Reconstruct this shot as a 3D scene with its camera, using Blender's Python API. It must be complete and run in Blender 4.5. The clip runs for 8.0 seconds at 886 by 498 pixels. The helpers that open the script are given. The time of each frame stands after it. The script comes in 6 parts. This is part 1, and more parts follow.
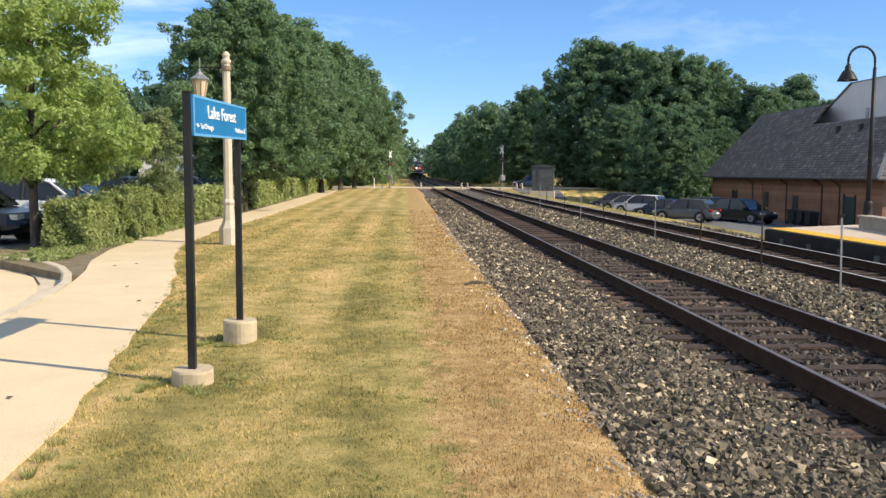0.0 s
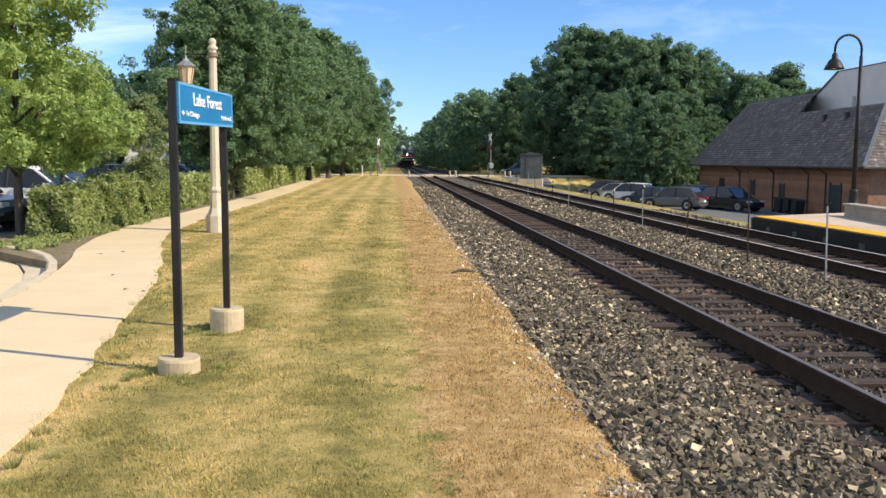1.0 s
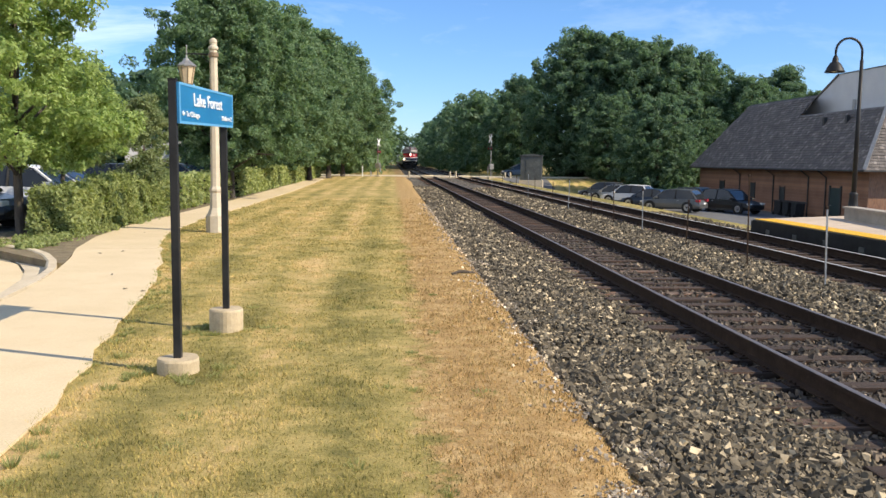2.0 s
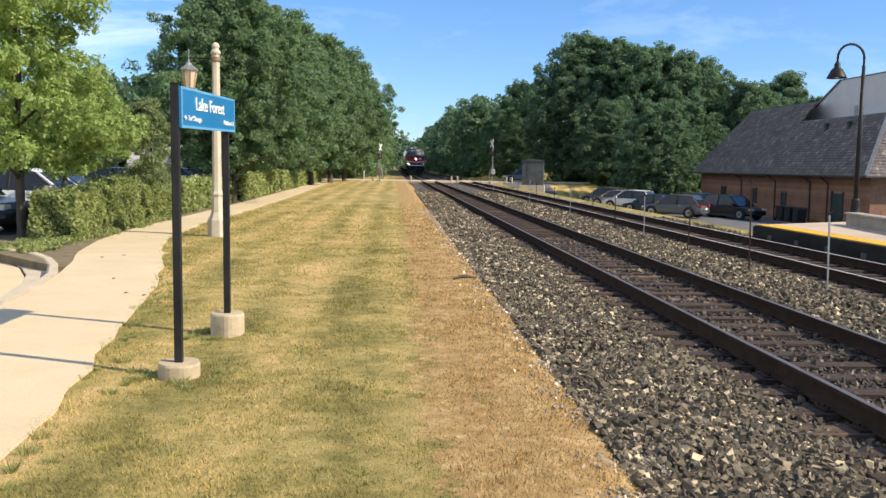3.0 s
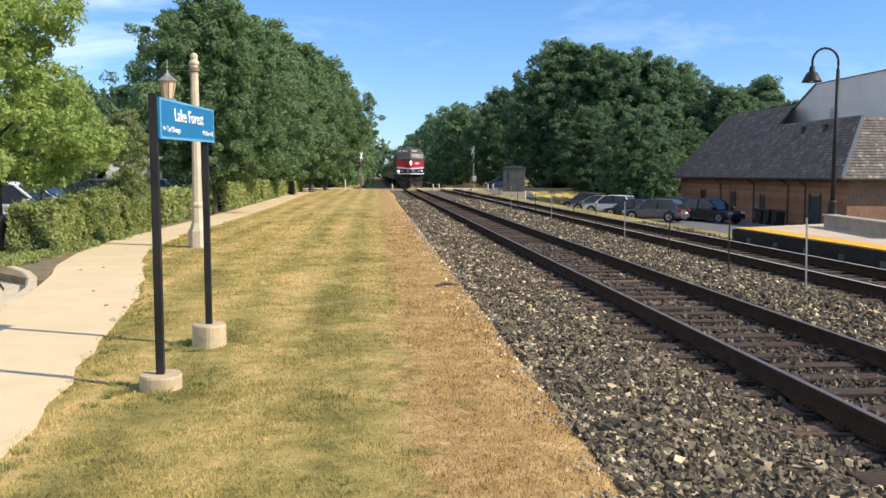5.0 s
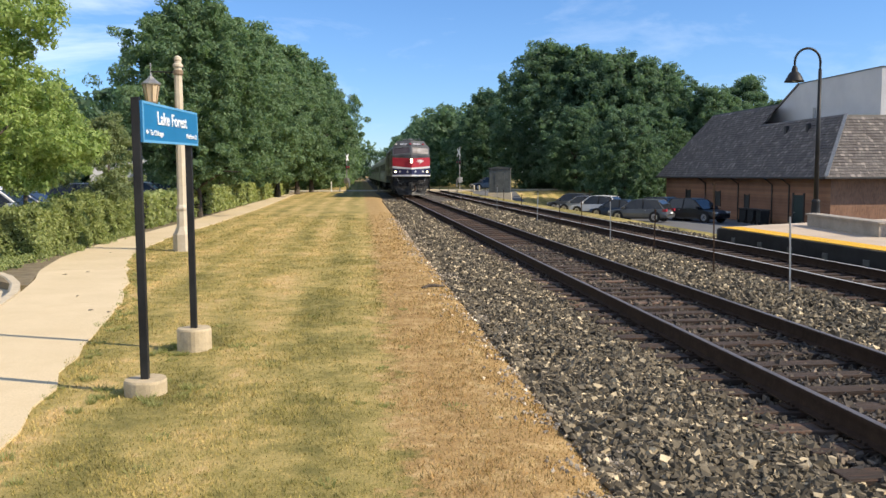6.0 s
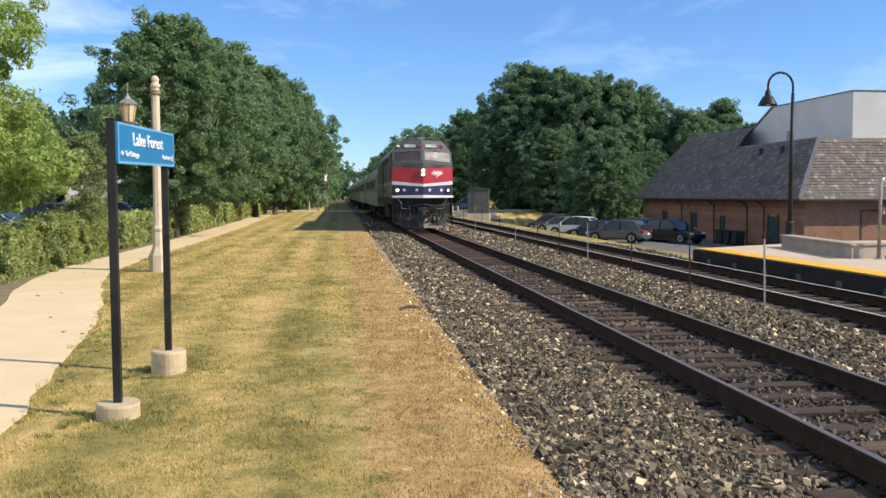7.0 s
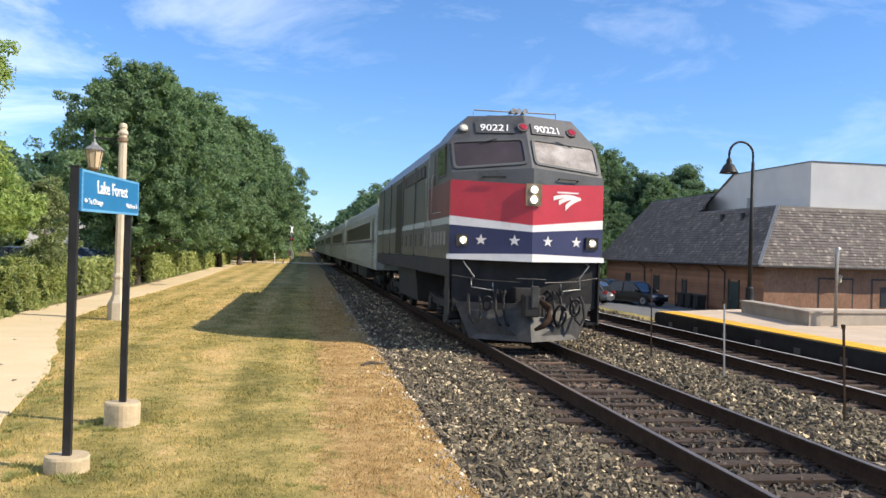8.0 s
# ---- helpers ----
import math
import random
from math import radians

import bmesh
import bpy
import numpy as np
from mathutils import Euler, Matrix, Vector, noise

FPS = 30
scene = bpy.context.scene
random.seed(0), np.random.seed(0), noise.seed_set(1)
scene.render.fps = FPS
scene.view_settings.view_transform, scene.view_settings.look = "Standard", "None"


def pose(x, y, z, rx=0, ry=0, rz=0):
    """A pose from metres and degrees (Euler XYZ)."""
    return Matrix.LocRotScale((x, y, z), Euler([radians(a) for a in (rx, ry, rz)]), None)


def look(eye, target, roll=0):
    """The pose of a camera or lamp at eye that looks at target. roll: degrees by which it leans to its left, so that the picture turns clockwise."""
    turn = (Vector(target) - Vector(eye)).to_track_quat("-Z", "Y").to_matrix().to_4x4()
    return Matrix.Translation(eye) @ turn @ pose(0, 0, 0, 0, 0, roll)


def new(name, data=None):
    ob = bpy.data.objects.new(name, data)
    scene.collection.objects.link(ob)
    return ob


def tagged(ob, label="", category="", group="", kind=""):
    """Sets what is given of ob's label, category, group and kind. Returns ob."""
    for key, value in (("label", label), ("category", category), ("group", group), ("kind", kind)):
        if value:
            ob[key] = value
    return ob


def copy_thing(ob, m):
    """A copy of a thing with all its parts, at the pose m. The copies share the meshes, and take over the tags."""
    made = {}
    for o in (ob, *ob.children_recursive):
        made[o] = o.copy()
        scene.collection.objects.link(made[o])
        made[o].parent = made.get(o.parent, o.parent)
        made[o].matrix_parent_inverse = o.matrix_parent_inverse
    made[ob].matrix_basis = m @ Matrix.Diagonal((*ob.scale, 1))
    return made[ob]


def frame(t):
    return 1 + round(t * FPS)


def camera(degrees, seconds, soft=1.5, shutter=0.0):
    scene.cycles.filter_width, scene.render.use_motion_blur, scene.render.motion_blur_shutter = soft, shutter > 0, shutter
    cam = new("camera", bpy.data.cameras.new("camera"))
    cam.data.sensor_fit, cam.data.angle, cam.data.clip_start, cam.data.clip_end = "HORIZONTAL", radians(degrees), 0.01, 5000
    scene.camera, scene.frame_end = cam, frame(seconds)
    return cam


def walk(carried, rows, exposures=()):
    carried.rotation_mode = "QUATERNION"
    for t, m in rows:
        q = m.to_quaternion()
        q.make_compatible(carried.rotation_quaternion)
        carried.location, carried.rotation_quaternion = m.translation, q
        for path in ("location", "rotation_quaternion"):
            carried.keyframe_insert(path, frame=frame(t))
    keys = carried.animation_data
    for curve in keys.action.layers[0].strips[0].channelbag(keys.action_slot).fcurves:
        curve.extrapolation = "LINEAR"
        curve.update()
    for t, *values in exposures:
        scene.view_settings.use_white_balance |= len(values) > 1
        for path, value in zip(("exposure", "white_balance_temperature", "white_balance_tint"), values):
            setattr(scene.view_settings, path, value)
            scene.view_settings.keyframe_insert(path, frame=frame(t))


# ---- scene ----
cam = camera(55.0, 8.0)
PATH = [
    (0.0, pose(-0.017, 0.001, 1.859, 84.851, -0.314, -2.600)),
    (0.5, pose(-0.011, 0.008, 1.868, 84.370, -0.310, -3.345)),
    (1.0, pose(-0.007, 0.005, 1.862, 84.037, -0.385, -3.382)),
    (1.5, pose(-0.005, 0.002, 1.867, 84.063, -0.568, -3.438)),
    (3.0, pose(-0.009, 0.019, 1.871, 84.405, -0.835, -3.262)),
    (3.5, pose(0.000, -0.000, 1.870, 84.769, -0.600, -4.009)),
    (4.0, pose(0.003, 0.006, 1.869, 84.668, -0.409, -4.021)),
    (4.5, pose(-0.002, 0.002, 1.869, 84.805, -0.310, -4.160)),
    (6.0, pose(0.014, -0.005, 1.874, 85.020, 0.275, -5.441)),
    (6.5, pose(0.022, 0.003, 1.875, 85.250, 0.252, -5.955)),
    (7.0, pose(0.029, -0.008, 1.889, 86.386, 0.102, -6.871)),
    (7.5, pose(0.037, -0.022, 1.898, 88.608, -0.601, -7.487)),
    (8.0, pose(0.037, -0.024, 1.911, 90.160, -1.653, -9.149)),
]
walk(cam, PATH, [(0.0, 0.66), (4.5, 0.67), (6.5, 0.55), (8.0, 0.75)])

# ---- world, sun, exposure ----
SUN_TO = Vector((1.22, -0.52, 1.0)).normalized()      # towards the sun
world = bpy.data.worlds.new("sky")
scene.world = world
world.use_nodes = True
wt = world.node_tree
wt.nodes.clear()
w_out = wt.nodes.new("ShaderNodeOutputWorld")
w_bg = wt.nodes.new("ShaderNodeBackground")
w_sky = wt.nodes.new("ShaderNodeTexSky")
w_sky.sky_type = "NISHITA"
w_sky.sun_disc = False
w_sky.sun_elevation = math.asin(SUN_TO.z)
w_sky.sun_rotation = math.atan2(SUN_TO.x, SUN_TO.y)
w_sky.air_density, w_sky.dust_density, w_sky.ozone_density = 0.85, 0.1, 4.0
w_bg.inputs["Strength"].default_value = 0.12
# thin cirrus over the whole sky
w_co = wt.nodes.new("ShaderNodeTexCoord")
w_sep = wt.nodes.new("ShaderNodeSeparateXYZ")
wt.links.new(w_co.outputs["Generated"], w_sep.inputs[0])
w_map = wt.nodes.new("ShaderNodeMapping")
w_map.inputs["Scale"].default_value = (1.6, 2.6, 6.0)
w_map.inputs["Location"].default_value = (0.35, 0.0, 0.4)
w_n = wt.nodes.new("ShaderNodeTexNoise")
w_n.inputs["Scale"].default_value, w_n.inputs["Detail"].default_value = 2.2, 8.0
w_n.inputs["Roughness"].default_value, w_n.inputs["Distortion"].default_value = 0.62, 0.5
w_r = wt.nodes.new("ShaderNodeValToRGB")
w_r.color_ramp.elements[0].position, w_r.color_ramp.elements[1].position = 0.50, 0.90
w_r.color_ramp.elements[0].color, w_r.color_ramp.elements[1].color = (0, 0, 0, 1), (0.6, 0.6, 0.6, 1)
w_mix = wt.nodes.new("ShaderNodeMix")
w_mix.data_type = "RGBA"
w_mix.inputs["B"].default_value = (8.5, 8.8, 9.2, 1)
w_turn = wt.nodes.new("ShaderNodeVectorRotate")
w_turn.rotation_type = "Z_AXIS"
w_turn.inputs["Angle"].default_value = math.radians(-24)
wt.links.new(w_co.outputs["Generated"], w_turn.inputs["Vector"])
wt.links.new(w_turn.outputs["Vector"], w_map.inputs["Vector"])
wt.links.new(w_map.outputs["Vector"], w_n.inputs["Vector"])
w_bias = wt.nodes.new("ShaderNodeMapRange")
w_bias.inputs["From Min"].default_value, w_bias.inputs["From Max"].default_value = -0.18, -0.42
w_bias.inputs["To Min"].default_value, w_bias.inputs["To Max"].default_value = 0.0, 0.19
wt.links.new(w_sep.outputs["X"], w_bias.inputs["Value"])
w_sum = wt.nodes.new("ShaderNodeMath")
wt.links.new(w_n.outputs["Fac"], w_sum.inputs[0])
wt.links.new(w_bias.outputs[0], w_sum.inputs[1])
wt.links.new(w_sum.outputs[0], w_r.inputs["Fac"])
# thicker veils towards the west, thin shreds elsewhere
w_west = wt.nodes.new("ShaderNodeMapRange")
w_west.inputs["From Min"].default_value, w_west.inputs["From Max"].default_value = 0.05, -0.42
w_west.inputs["To Min"].default_value, w_west.inputs["To Max"].default_value = 0.5, 1.5
wt.links.new(w_sep.outputs["X"], w_west.inputs["Value"])
w_veil = wt.nodes.new("ShaderNodeMath")
w_veil.operation = "MULTIPLY"
wt.links.new(w_r.outputs["Color"], w_veil.inputs[0])
wt.links.new(w_west.outputs[0], w_veil.inputs[1])
wt.links.new(w_veil.outputs[0], w_mix.inputs["Factor"])
w_hue = wt.nodes.new("ShaderNodeHueSaturation")
w_hue.inputs["Saturation"].default_value = 1.12
wt.links.new(w_sky.outputs["Color"], w_hue.inputs["Color"])
# clear dry air: less whitening towards the horizon
w_low = wt.nodes.new("ShaderNodeValToRGB")
w_low.color_ramp.elements[0].position, w_low.color_ramp.elements[1].position = 0.0, 0.45
w_low.color_ramp.elements[0].color, w_low.color_ramp.elements[1].color = (0.62, 0.72, 0.88, 1), (1.06, 1.05, 1.08, 1)
w_mid = w_low.color_ramp.elements.new(0.16)
w_mid.color = (0.82, 0.87, 0.98, 1)
wt.links.new(w_sep.outputs["Z"], w_low.inputs["Fac"])
w_air = wt.nodes.new("ShaderNodeMix")
w_air.data_type, w_air.blend_type = "RGBA", "MULTIPLY"
w_air.inputs["Factor"].default_value = 1.0
wt.links.new(w_hue.outputs["Color"], w_air.inputs["A"])
wt.links.new(w_low.outputs["Color"], w_air.inputs["B"])
wt.links.new(w_air.outputs["Result"], w_mix.inputs["A"])
wt.links.new(w_mix.outputs["Result"], w_bg.inputs["Color"])
wt.links.new(w_bg.outputs["Background"], w_out.inputs["Surface"])

sun_data = bpy.data.lights.new("sun", "SUN")
sun_data.energy, sun_data.angle, sun_data.color = 4.6, radians(0.5), (1.0, 0.87, 0.68)
sun = new("sun", sun_data)
sun.matrix_world = look(SUN_TO * 100, (0, 0, 0))


# ---- materials ----
def shader(name):
    m = bpy.data.materials.new(name)
    m.use_nodes = True
    nt = m.node_tree
    return m, nt, nt.nodes["Principled BSDF"]


def noise_node(nt, scale, detail=4.0, rough=0.55, vec=None):
    n = nt.nodes.new("ShaderNodeTexNoise")
    n.inputs["Scale"].default_value, n.inputs["Detail"].default_value, n.inputs["Roughness"].default_value = scale, detail, rough
    if vec is not None:
        nt.links.new(vec, n.inputs["Vector"])
    return n.outputs["Fac"]


def ramp(nt, fac, stops):
    r = nt.nodes.new("ShaderNodeValToRGB")
    el = r.color_ramp.elements
    while len(el) < len(stops):
        el.new(0.5)
    for e, (p, c) in zip(el, stops):
        e.position, e.color = p, (*c, 1)
    nt.links.new(fac, r.inputs["Fac"])
    return r.outputs["Color"]


def mixed(nt, fac, a, b, how="MIX"):
    m = nt.nodes.new("ShaderNodeMix")
    m.data_type, m.blend_type = "RGBA", how
    for sock, v in ((m.inputs["Factor"], fac), (m.inputs["A"], a), (m.inputs["B"], b)):
        if hasattr(v, "is_linked"):
            nt.links.new(v, sock)
        elif isinstance(v, tuple):
            sock.default_value = (*v, 1)
        else:
            sock.default_value = v
    return m.outputs["Result"]


def calc(nt, how, a, b=0.0):
    m = nt.nodes.new("ShaderNodeMath")
    m.operation = how
    for sock, v in ((m.inputs[0], a), (m.inputs[1], b)):
        if hasattr(v, "is_linked"):
            nt.links.new(v, sock)
        else:
            sock.default_value = v
    return m.outputs[0]


def bumped(nt, bsdf, height, strength, dist):
    b = nt.nodes.new("ShaderNodeBump")
    b.inputs["Strength"].default_value, b.inputs["Distance"].default_value = strength, dist
    nt.links.new(height, b.inputs["Height"])
    nt.links.new(b.outputs["Normal"], bsdf.inputs["Normal"])


def coords(nt, stretch=(1, 1, 1)):
    c = nt.nodes.new("ShaderNodeTexCoord")
    mp = nt.nodes.new("ShaderNodeMapping")
    mp.inputs["Scale"].default_value = stretch
    nt.links.new(c.outputs["Object"], mp.inputs["Vector"])
    return mp.outputs["Vector"]


def surf(name, dark, light, scale=1.5, fine=40.0, rough=0.8, metal=0.0, bump=0.25, dist=0.01, stretch=(1, 1, 1), vary=0.0, island=0.0, dirt=None, spec=0.5, pale=2.0):
    """A worn surface: blotches between two colours, fine grain and relief, an optional tint for each piece."""
    m, nt, p = shader(name)
    v = coords(nt, stretch)
    big = noise_node(nt, scale, 5, 0.6, v)
    grain = noise_node(nt, fine, 3, 0.6, v)
    col = ramp(nt, big, [(0.3, dark), (0.7, light)])
    col = mixed(nt, 0.35, col, ramp(nt, grain, [(0.3, (0.45, 0.45, 0.45)), (0.7, (1, 1, 1))]), "MULTIPLY")
    if dirt:
        col = mixed(nt, ramp(nt, noise_node(nt, scale * 2.7, 6, 0.7, v), [(0.52, (0, 0, 0)), (0.7, (0.7, 0.7, 0.7))]), col, dirt)
    for amount, kind, out in ((vary, "ShaderNodeObjectInfo", "Random"), (island, "ShaderNodeNewGeometry", "Random Per Island")):
        if amount:
            r = nt.nodes.new(kind)
            col = mixed(nt, 1.0, col, ramp(nt, r.outputs[out], [(0.0, (1 - amount,) * 3), (0.5, (1 - 0.76 * amount,) * 3), (0.84, (1 - 0.50 * amount,) * 3), (1.0, (pale, 0.985 * pale, 0.95 * pale))]), "MULTIPLY")
    nt.links.new(col, p.inputs["Base Color"])
    p.inputs["Roughness"].default_value, p.inputs["Metallic"].default_value = rough, metal
    p.inputs["Specular IOR Level"].default_value = spec
    if bump:
        bumped(nt, p, grain, bump, dist)
    return m


def leaf_mat(name, dark, light, through_amount=0.35, scale=0.6):
    m, nt, p = shader(name)
    v = coords(nt)
    big = noise_node(nt, scale, 3, 0.6, v)
    g = nt.nodes.new("ShaderNodeNewGeometry")
    f = calc(nt, "ADD", calc(nt, "MULTIPLY", g.outputs["Random Per Island"], 0.5), calc(nt, "MULTIPLY", big, 0.5))
    col = ramp(nt, f, [(0.2, dark), (0.8, light)])
    nt.links.new(col, p.inputs["Base Color"])
    p.inputs["Roughness"].default_value = 0.55
    p.inputs["Specular IOR Level"].default_value = 0.3
    tr = nt.nodes.new("ShaderNodeBsdfTranslucent")
    nt.links.new(mixed(nt, 1.0, col, (0.92, 1.0, 0.62), "MULTIPLY"), tr.inputs["Color"])
    mx = nt.nodes.new("ShaderNodeMixShader")
    mx.inputs["Fac"].default_value = through_amount
    nt.links.new(p.outputs["BSDF"], mx.inputs[1])
    nt.links.new(tr.outputs["BSDF"], mx.inputs[2])
    nt.links.new(mx.outputs["Shader"], nt.nodes["Material Output"].inputs["Surface"])
    return m


def glow(name, colour, strength):
    m, nt, p = shader(name)
    p.inputs["Base Color"].default_value = (*colour, 1)
    p.inputs["Emission Color"].default_value = (*colour, 1)
    p.inputs["Emission Strength"].default_value = strength
    p.inputs["Roughness"].default_value = 0.2
    return m


def glass_mat(name, tint, rough=0.06):
    m, nt, p = shader(name)
    v = coords(nt)
    nt.links.new(ramp(nt, noise_node(nt, 1.2, 3, 0.5, v), [(0.3, tint), (0.7, tuple(c * 1.6 for c in tint))]), p.inputs["Base Color"])
    p.inputs["Roughness"].default_value = rough
    p.inputs["Specular IOR Level"].default_value = 0.5
    return m


def lawn_mat(name, blades=False):
    """Mown lawn in dry summer: mowing lanes, straw and green patches, and a sprayed, dead strip beside the ballast."""
    m, nt, p = shader(name)
    v = coords(nt)
    sep = nt.nodes.new("ShaderNodeSeparateXYZ")
    nt.links.new(v, sep.inputs[0])
    big = noise_node(nt, 0.45, 5, 0.65, v)
    mid = noise_node(nt, 2.2, 5, 0.7, v)
    lanes = noise_node(nt, 1.0, 2, 0.5, coords(nt, (1.5, 0.12, 0)))
    fine = noise_node(nt, 55.0, 3, 0.7, v)
    patch = noise_node(nt, 5.5, 4, 0.7, v)
    swath = calc(nt, "SINE", calc(nt, "ADD", calc(nt, "MULTIPLY", sep.outputs["X"], 5.2), calc(nt, "MULTIPLY", big, 3.0)))
    f = calc(nt, "ADD", calc(nt, "MULTIPLY", big, 0.28), calc(nt, "ADD", calc(nt, "MULTIPLY", mid, 0.30), calc(nt, "MULTIPLY", lanes, 0.2)))
    f = calc(nt, "ADD", calc(nt, "ADD", f, calc(nt, "MULTIPLY", patch, 0.22)), calc(nt, "MULTIPLY", swath, 0.032))
    dry = nt.nodes.new("ShaderNodeMapRange")
    dry.inputs["From Min"].default_value, dry.inputs["From Max"].default_value = 7.0, 20.0
    dry.inputs["To Min"].default_value, dry.inputs["To Max"].default_value = -0.008, 0.019
    nt.links.new(sep.outputs["Y"], dry.inputs["Value"])
    f = calc(nt, "ADD", f, dry.outputs[0])
    # a greener swath beside the sprayed strip
    lush = nt.nodes.new("ShaderNodeMapRange")
    lush.inputs["From Min"].default_value, lush.inputs["From Max"].default_value = -0.75, 0.0
    lush.inputs["To Min"].default_value, lush.inputs["To Max"].default_value = 0.0, -0.026
    nt.links.new(sep.outputs["X"], lush.inputs["Value"])
    f = calc(nt, "ADD", f, lush.outputs[0])
    col = ramp(nt, f, [(0.41, (0.20, 0.175, 0.058)), (0.47, (0.315, 0.26, 0.088)), (0.53, (0.445, 0.345, 0.13)), (0.60, (0.61, 0.43, 0.20))])
    # dead strip
    edge = calc(nt, "ADD", sep.outputs["X"], calc(nt, "MULTIPLY", calc(nt, "SUBTRACT", mid, 0.5), 1.5))
    edge = calc(nt, "ADD", edge, calc(nt, "MULTIPLY", calc(nt, "SUBTRACT", noise_node(nt, 9.0, 3, 0.7, v), 0.5), 0.5))
    dead = ramp(nt, calc(nt, "ADD", calc(nt, "MULTIPLY", mid, 0.5), calc(nt, "MULTIPLY", patch, 0.5)), [(0.36, (0.31, 0.195, 0.08)), (0.5, (0.425, 0.28, 0.12)), (0.62, (0.58, 0.415, 0.205))])
    east = calc(nt, "LESS_THAN", sep.outputs["X"], 9.5)
    on = nt.nodes.new("ShaderNodeMapRange")
    on.inputs["From Min"].default_value, on.inputs["From Max"].default_value = 0.16, 0.36
    nt.links.new(edge, on.inputs["Value"])
    col = mixed(nt, calc(nt, "MULTIPLY", on.outputs[0], east), col, dead)
    col = mixed(nt, 0.6, col, ramp(nt, fine, [(0.3, (0.38, 0.38, 0.33)), (0.65, (1.1, 1.1, 1.1))]), "MULTIPLY")
    if blades:
        g = nt.nodes.new("ShaderNodeNewGeometry")
        col = mixed(nt, 1.0, col, ramp(nt, g.outputs["Random Per Island"], [(0.0, (0.62, 0.72, 0.58)), (0.5, (0.98, 1.0, 0.94)), (1.0, (1.42, 1.36, 1.3))]), "MULTIPLY")
    nt.links.new(col, p.inputs["Base Color"])
    p.inputs["Roughness"].default_value = 0.9
    p.inputs["Specular IOR Level"].default_value = 0.15
    if not blades:
        bumped(nt, p, fine, 0.6, 0.03)
    return m


def ballast_mat(name):
    """Crushed stone from afar: cells of differing tone with dark gaps."""
    m, nt, p = shader(name)
    v = coords(nt)
    vor = nt.nodes.new("ShaderNodeTexVoronoi")
    vor.inputs["Scale"].default_value = 13.0
    nt.links.new(v, vor.inputs["Vector"])
    sep = nt.nodes.new("ShaderNodeSeparateColor")
    nt.links.new(vor.outputs["Color"], sep.inputs[0])
    col = ramp(nt, sep.outputs[0], [(0.0, (0.06, 0.05, 0.04)), (0.6, (0.17, 0.145, 0.11)), (1.0, (0.44, 0.385, 0.30))])
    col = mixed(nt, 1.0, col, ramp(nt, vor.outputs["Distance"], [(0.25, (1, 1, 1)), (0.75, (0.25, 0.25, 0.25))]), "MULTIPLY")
    col = mixed(nt, 0.5, col, ramp(nt, noise_node(nt, 0.8, 4, 0.6, v), [(0.3, (0.6, 0.55, 0.5)), (0.7, (1, 1, 1))]), "MULTIPLY")
    nt.links.new(col, p.inputs["Base Color"])
    p.inputs["Roughness"].default_value = 0.95
    bumped(nt, p, vor.outputs["Distance"], 1.0, -0.07)
    return m


M_LAWN = lawn_mat("lawn")
M_GRASS = lawn_mat("grass_blades", True)
M_CONC = surf("pale_concrete", (0.61, 0.485, 0.295), (0.69, 0.555, 0.355), 0.9, 60, 0.9, bump=0.12, dist=0.004, dirt=(0.55, 0.43, 0.26))
M_KERB = surf("kerb_concrete", (0.52, 0.43, 0.30), (0.62, 0.53, 0.385), 2.0, 50, 0.9, bump=0.2, dist=0.004, dirt=(0.3, 0.25, 0.18))
M_FOOT = surf("footing_concrete", (0.44, 0.35, 0.215), (0.55, 0.445, 0.29), 6.0, 60, 0.9, bump=0.4, dist=0.006, dirt=(0.28, 0.23, 0.16))
M_POST = surf("cast_stone", (0.50, 0.42, 0.31), (0.62, 0.54, 0.41), 4.0, 90, 0.85, bump=0.15, dist=0.003)
M_ASPH = surf("asphalt", (0.09, 0.09, 0.092), (0.14, 0.14, 0.14), 0.7, 90, 0.9, bump=0.3, dist=0.005, dirt=(0.07, 0.07, 0.07))
M_SOIL = surf("mulch", (0.14, 0.105, 0.06), (0.27, 0.21, 0.125), 3.0, 45, 1.0, bump=0.8, dist=0.03, dirt=(0.20, 0.21, 0.09))
M_BED = ballast_mat("ballast_bed")
M_STONE = surf("ballast_stone", (0.235, 0.19, 0.122), (0.425, 0.348, 0.228), 5.0, 60, 0.9, bump=0.3, dist=0.004, island=0.84)
M_STONE_ONE = surf("ballast_stone_single", (0.235, 0.19, 0.122), (0.425, 0.348, 0.228), 5.0, 60, 0.9, bump=0.3, dist=0.004, vary=0.84)
M_GRAVEL = surf("pale_gravel", (0.50, 0.41, 0.30), (0.72, 0.62, 0.48), 5.0, 60, 0.9, bump=0.3, dist=0.003, island=0.6)
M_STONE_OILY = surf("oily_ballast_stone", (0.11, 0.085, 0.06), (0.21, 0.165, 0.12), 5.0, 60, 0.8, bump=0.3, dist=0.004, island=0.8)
M_TIE = surf("old_timber", (0.045, 0.029, 0.021), (0.10, 0.066, 0.046), 2.0, 30, 0.95, bump=0.6, dist=0.01, stretch=(0.5, 6, 6), vary=0.5, dirt=(0.20, 0.09, 0.045))
M_RAIL = surf("rusty_rail", (0.028, 0.017, 0.011), (0.052, 0.032, 0.021), 5.0, 60, 0.9, metal=0.0, bump=0.25, dist=0.003, dirt=(0.06, 0.036, 0.022), spec=0.15)
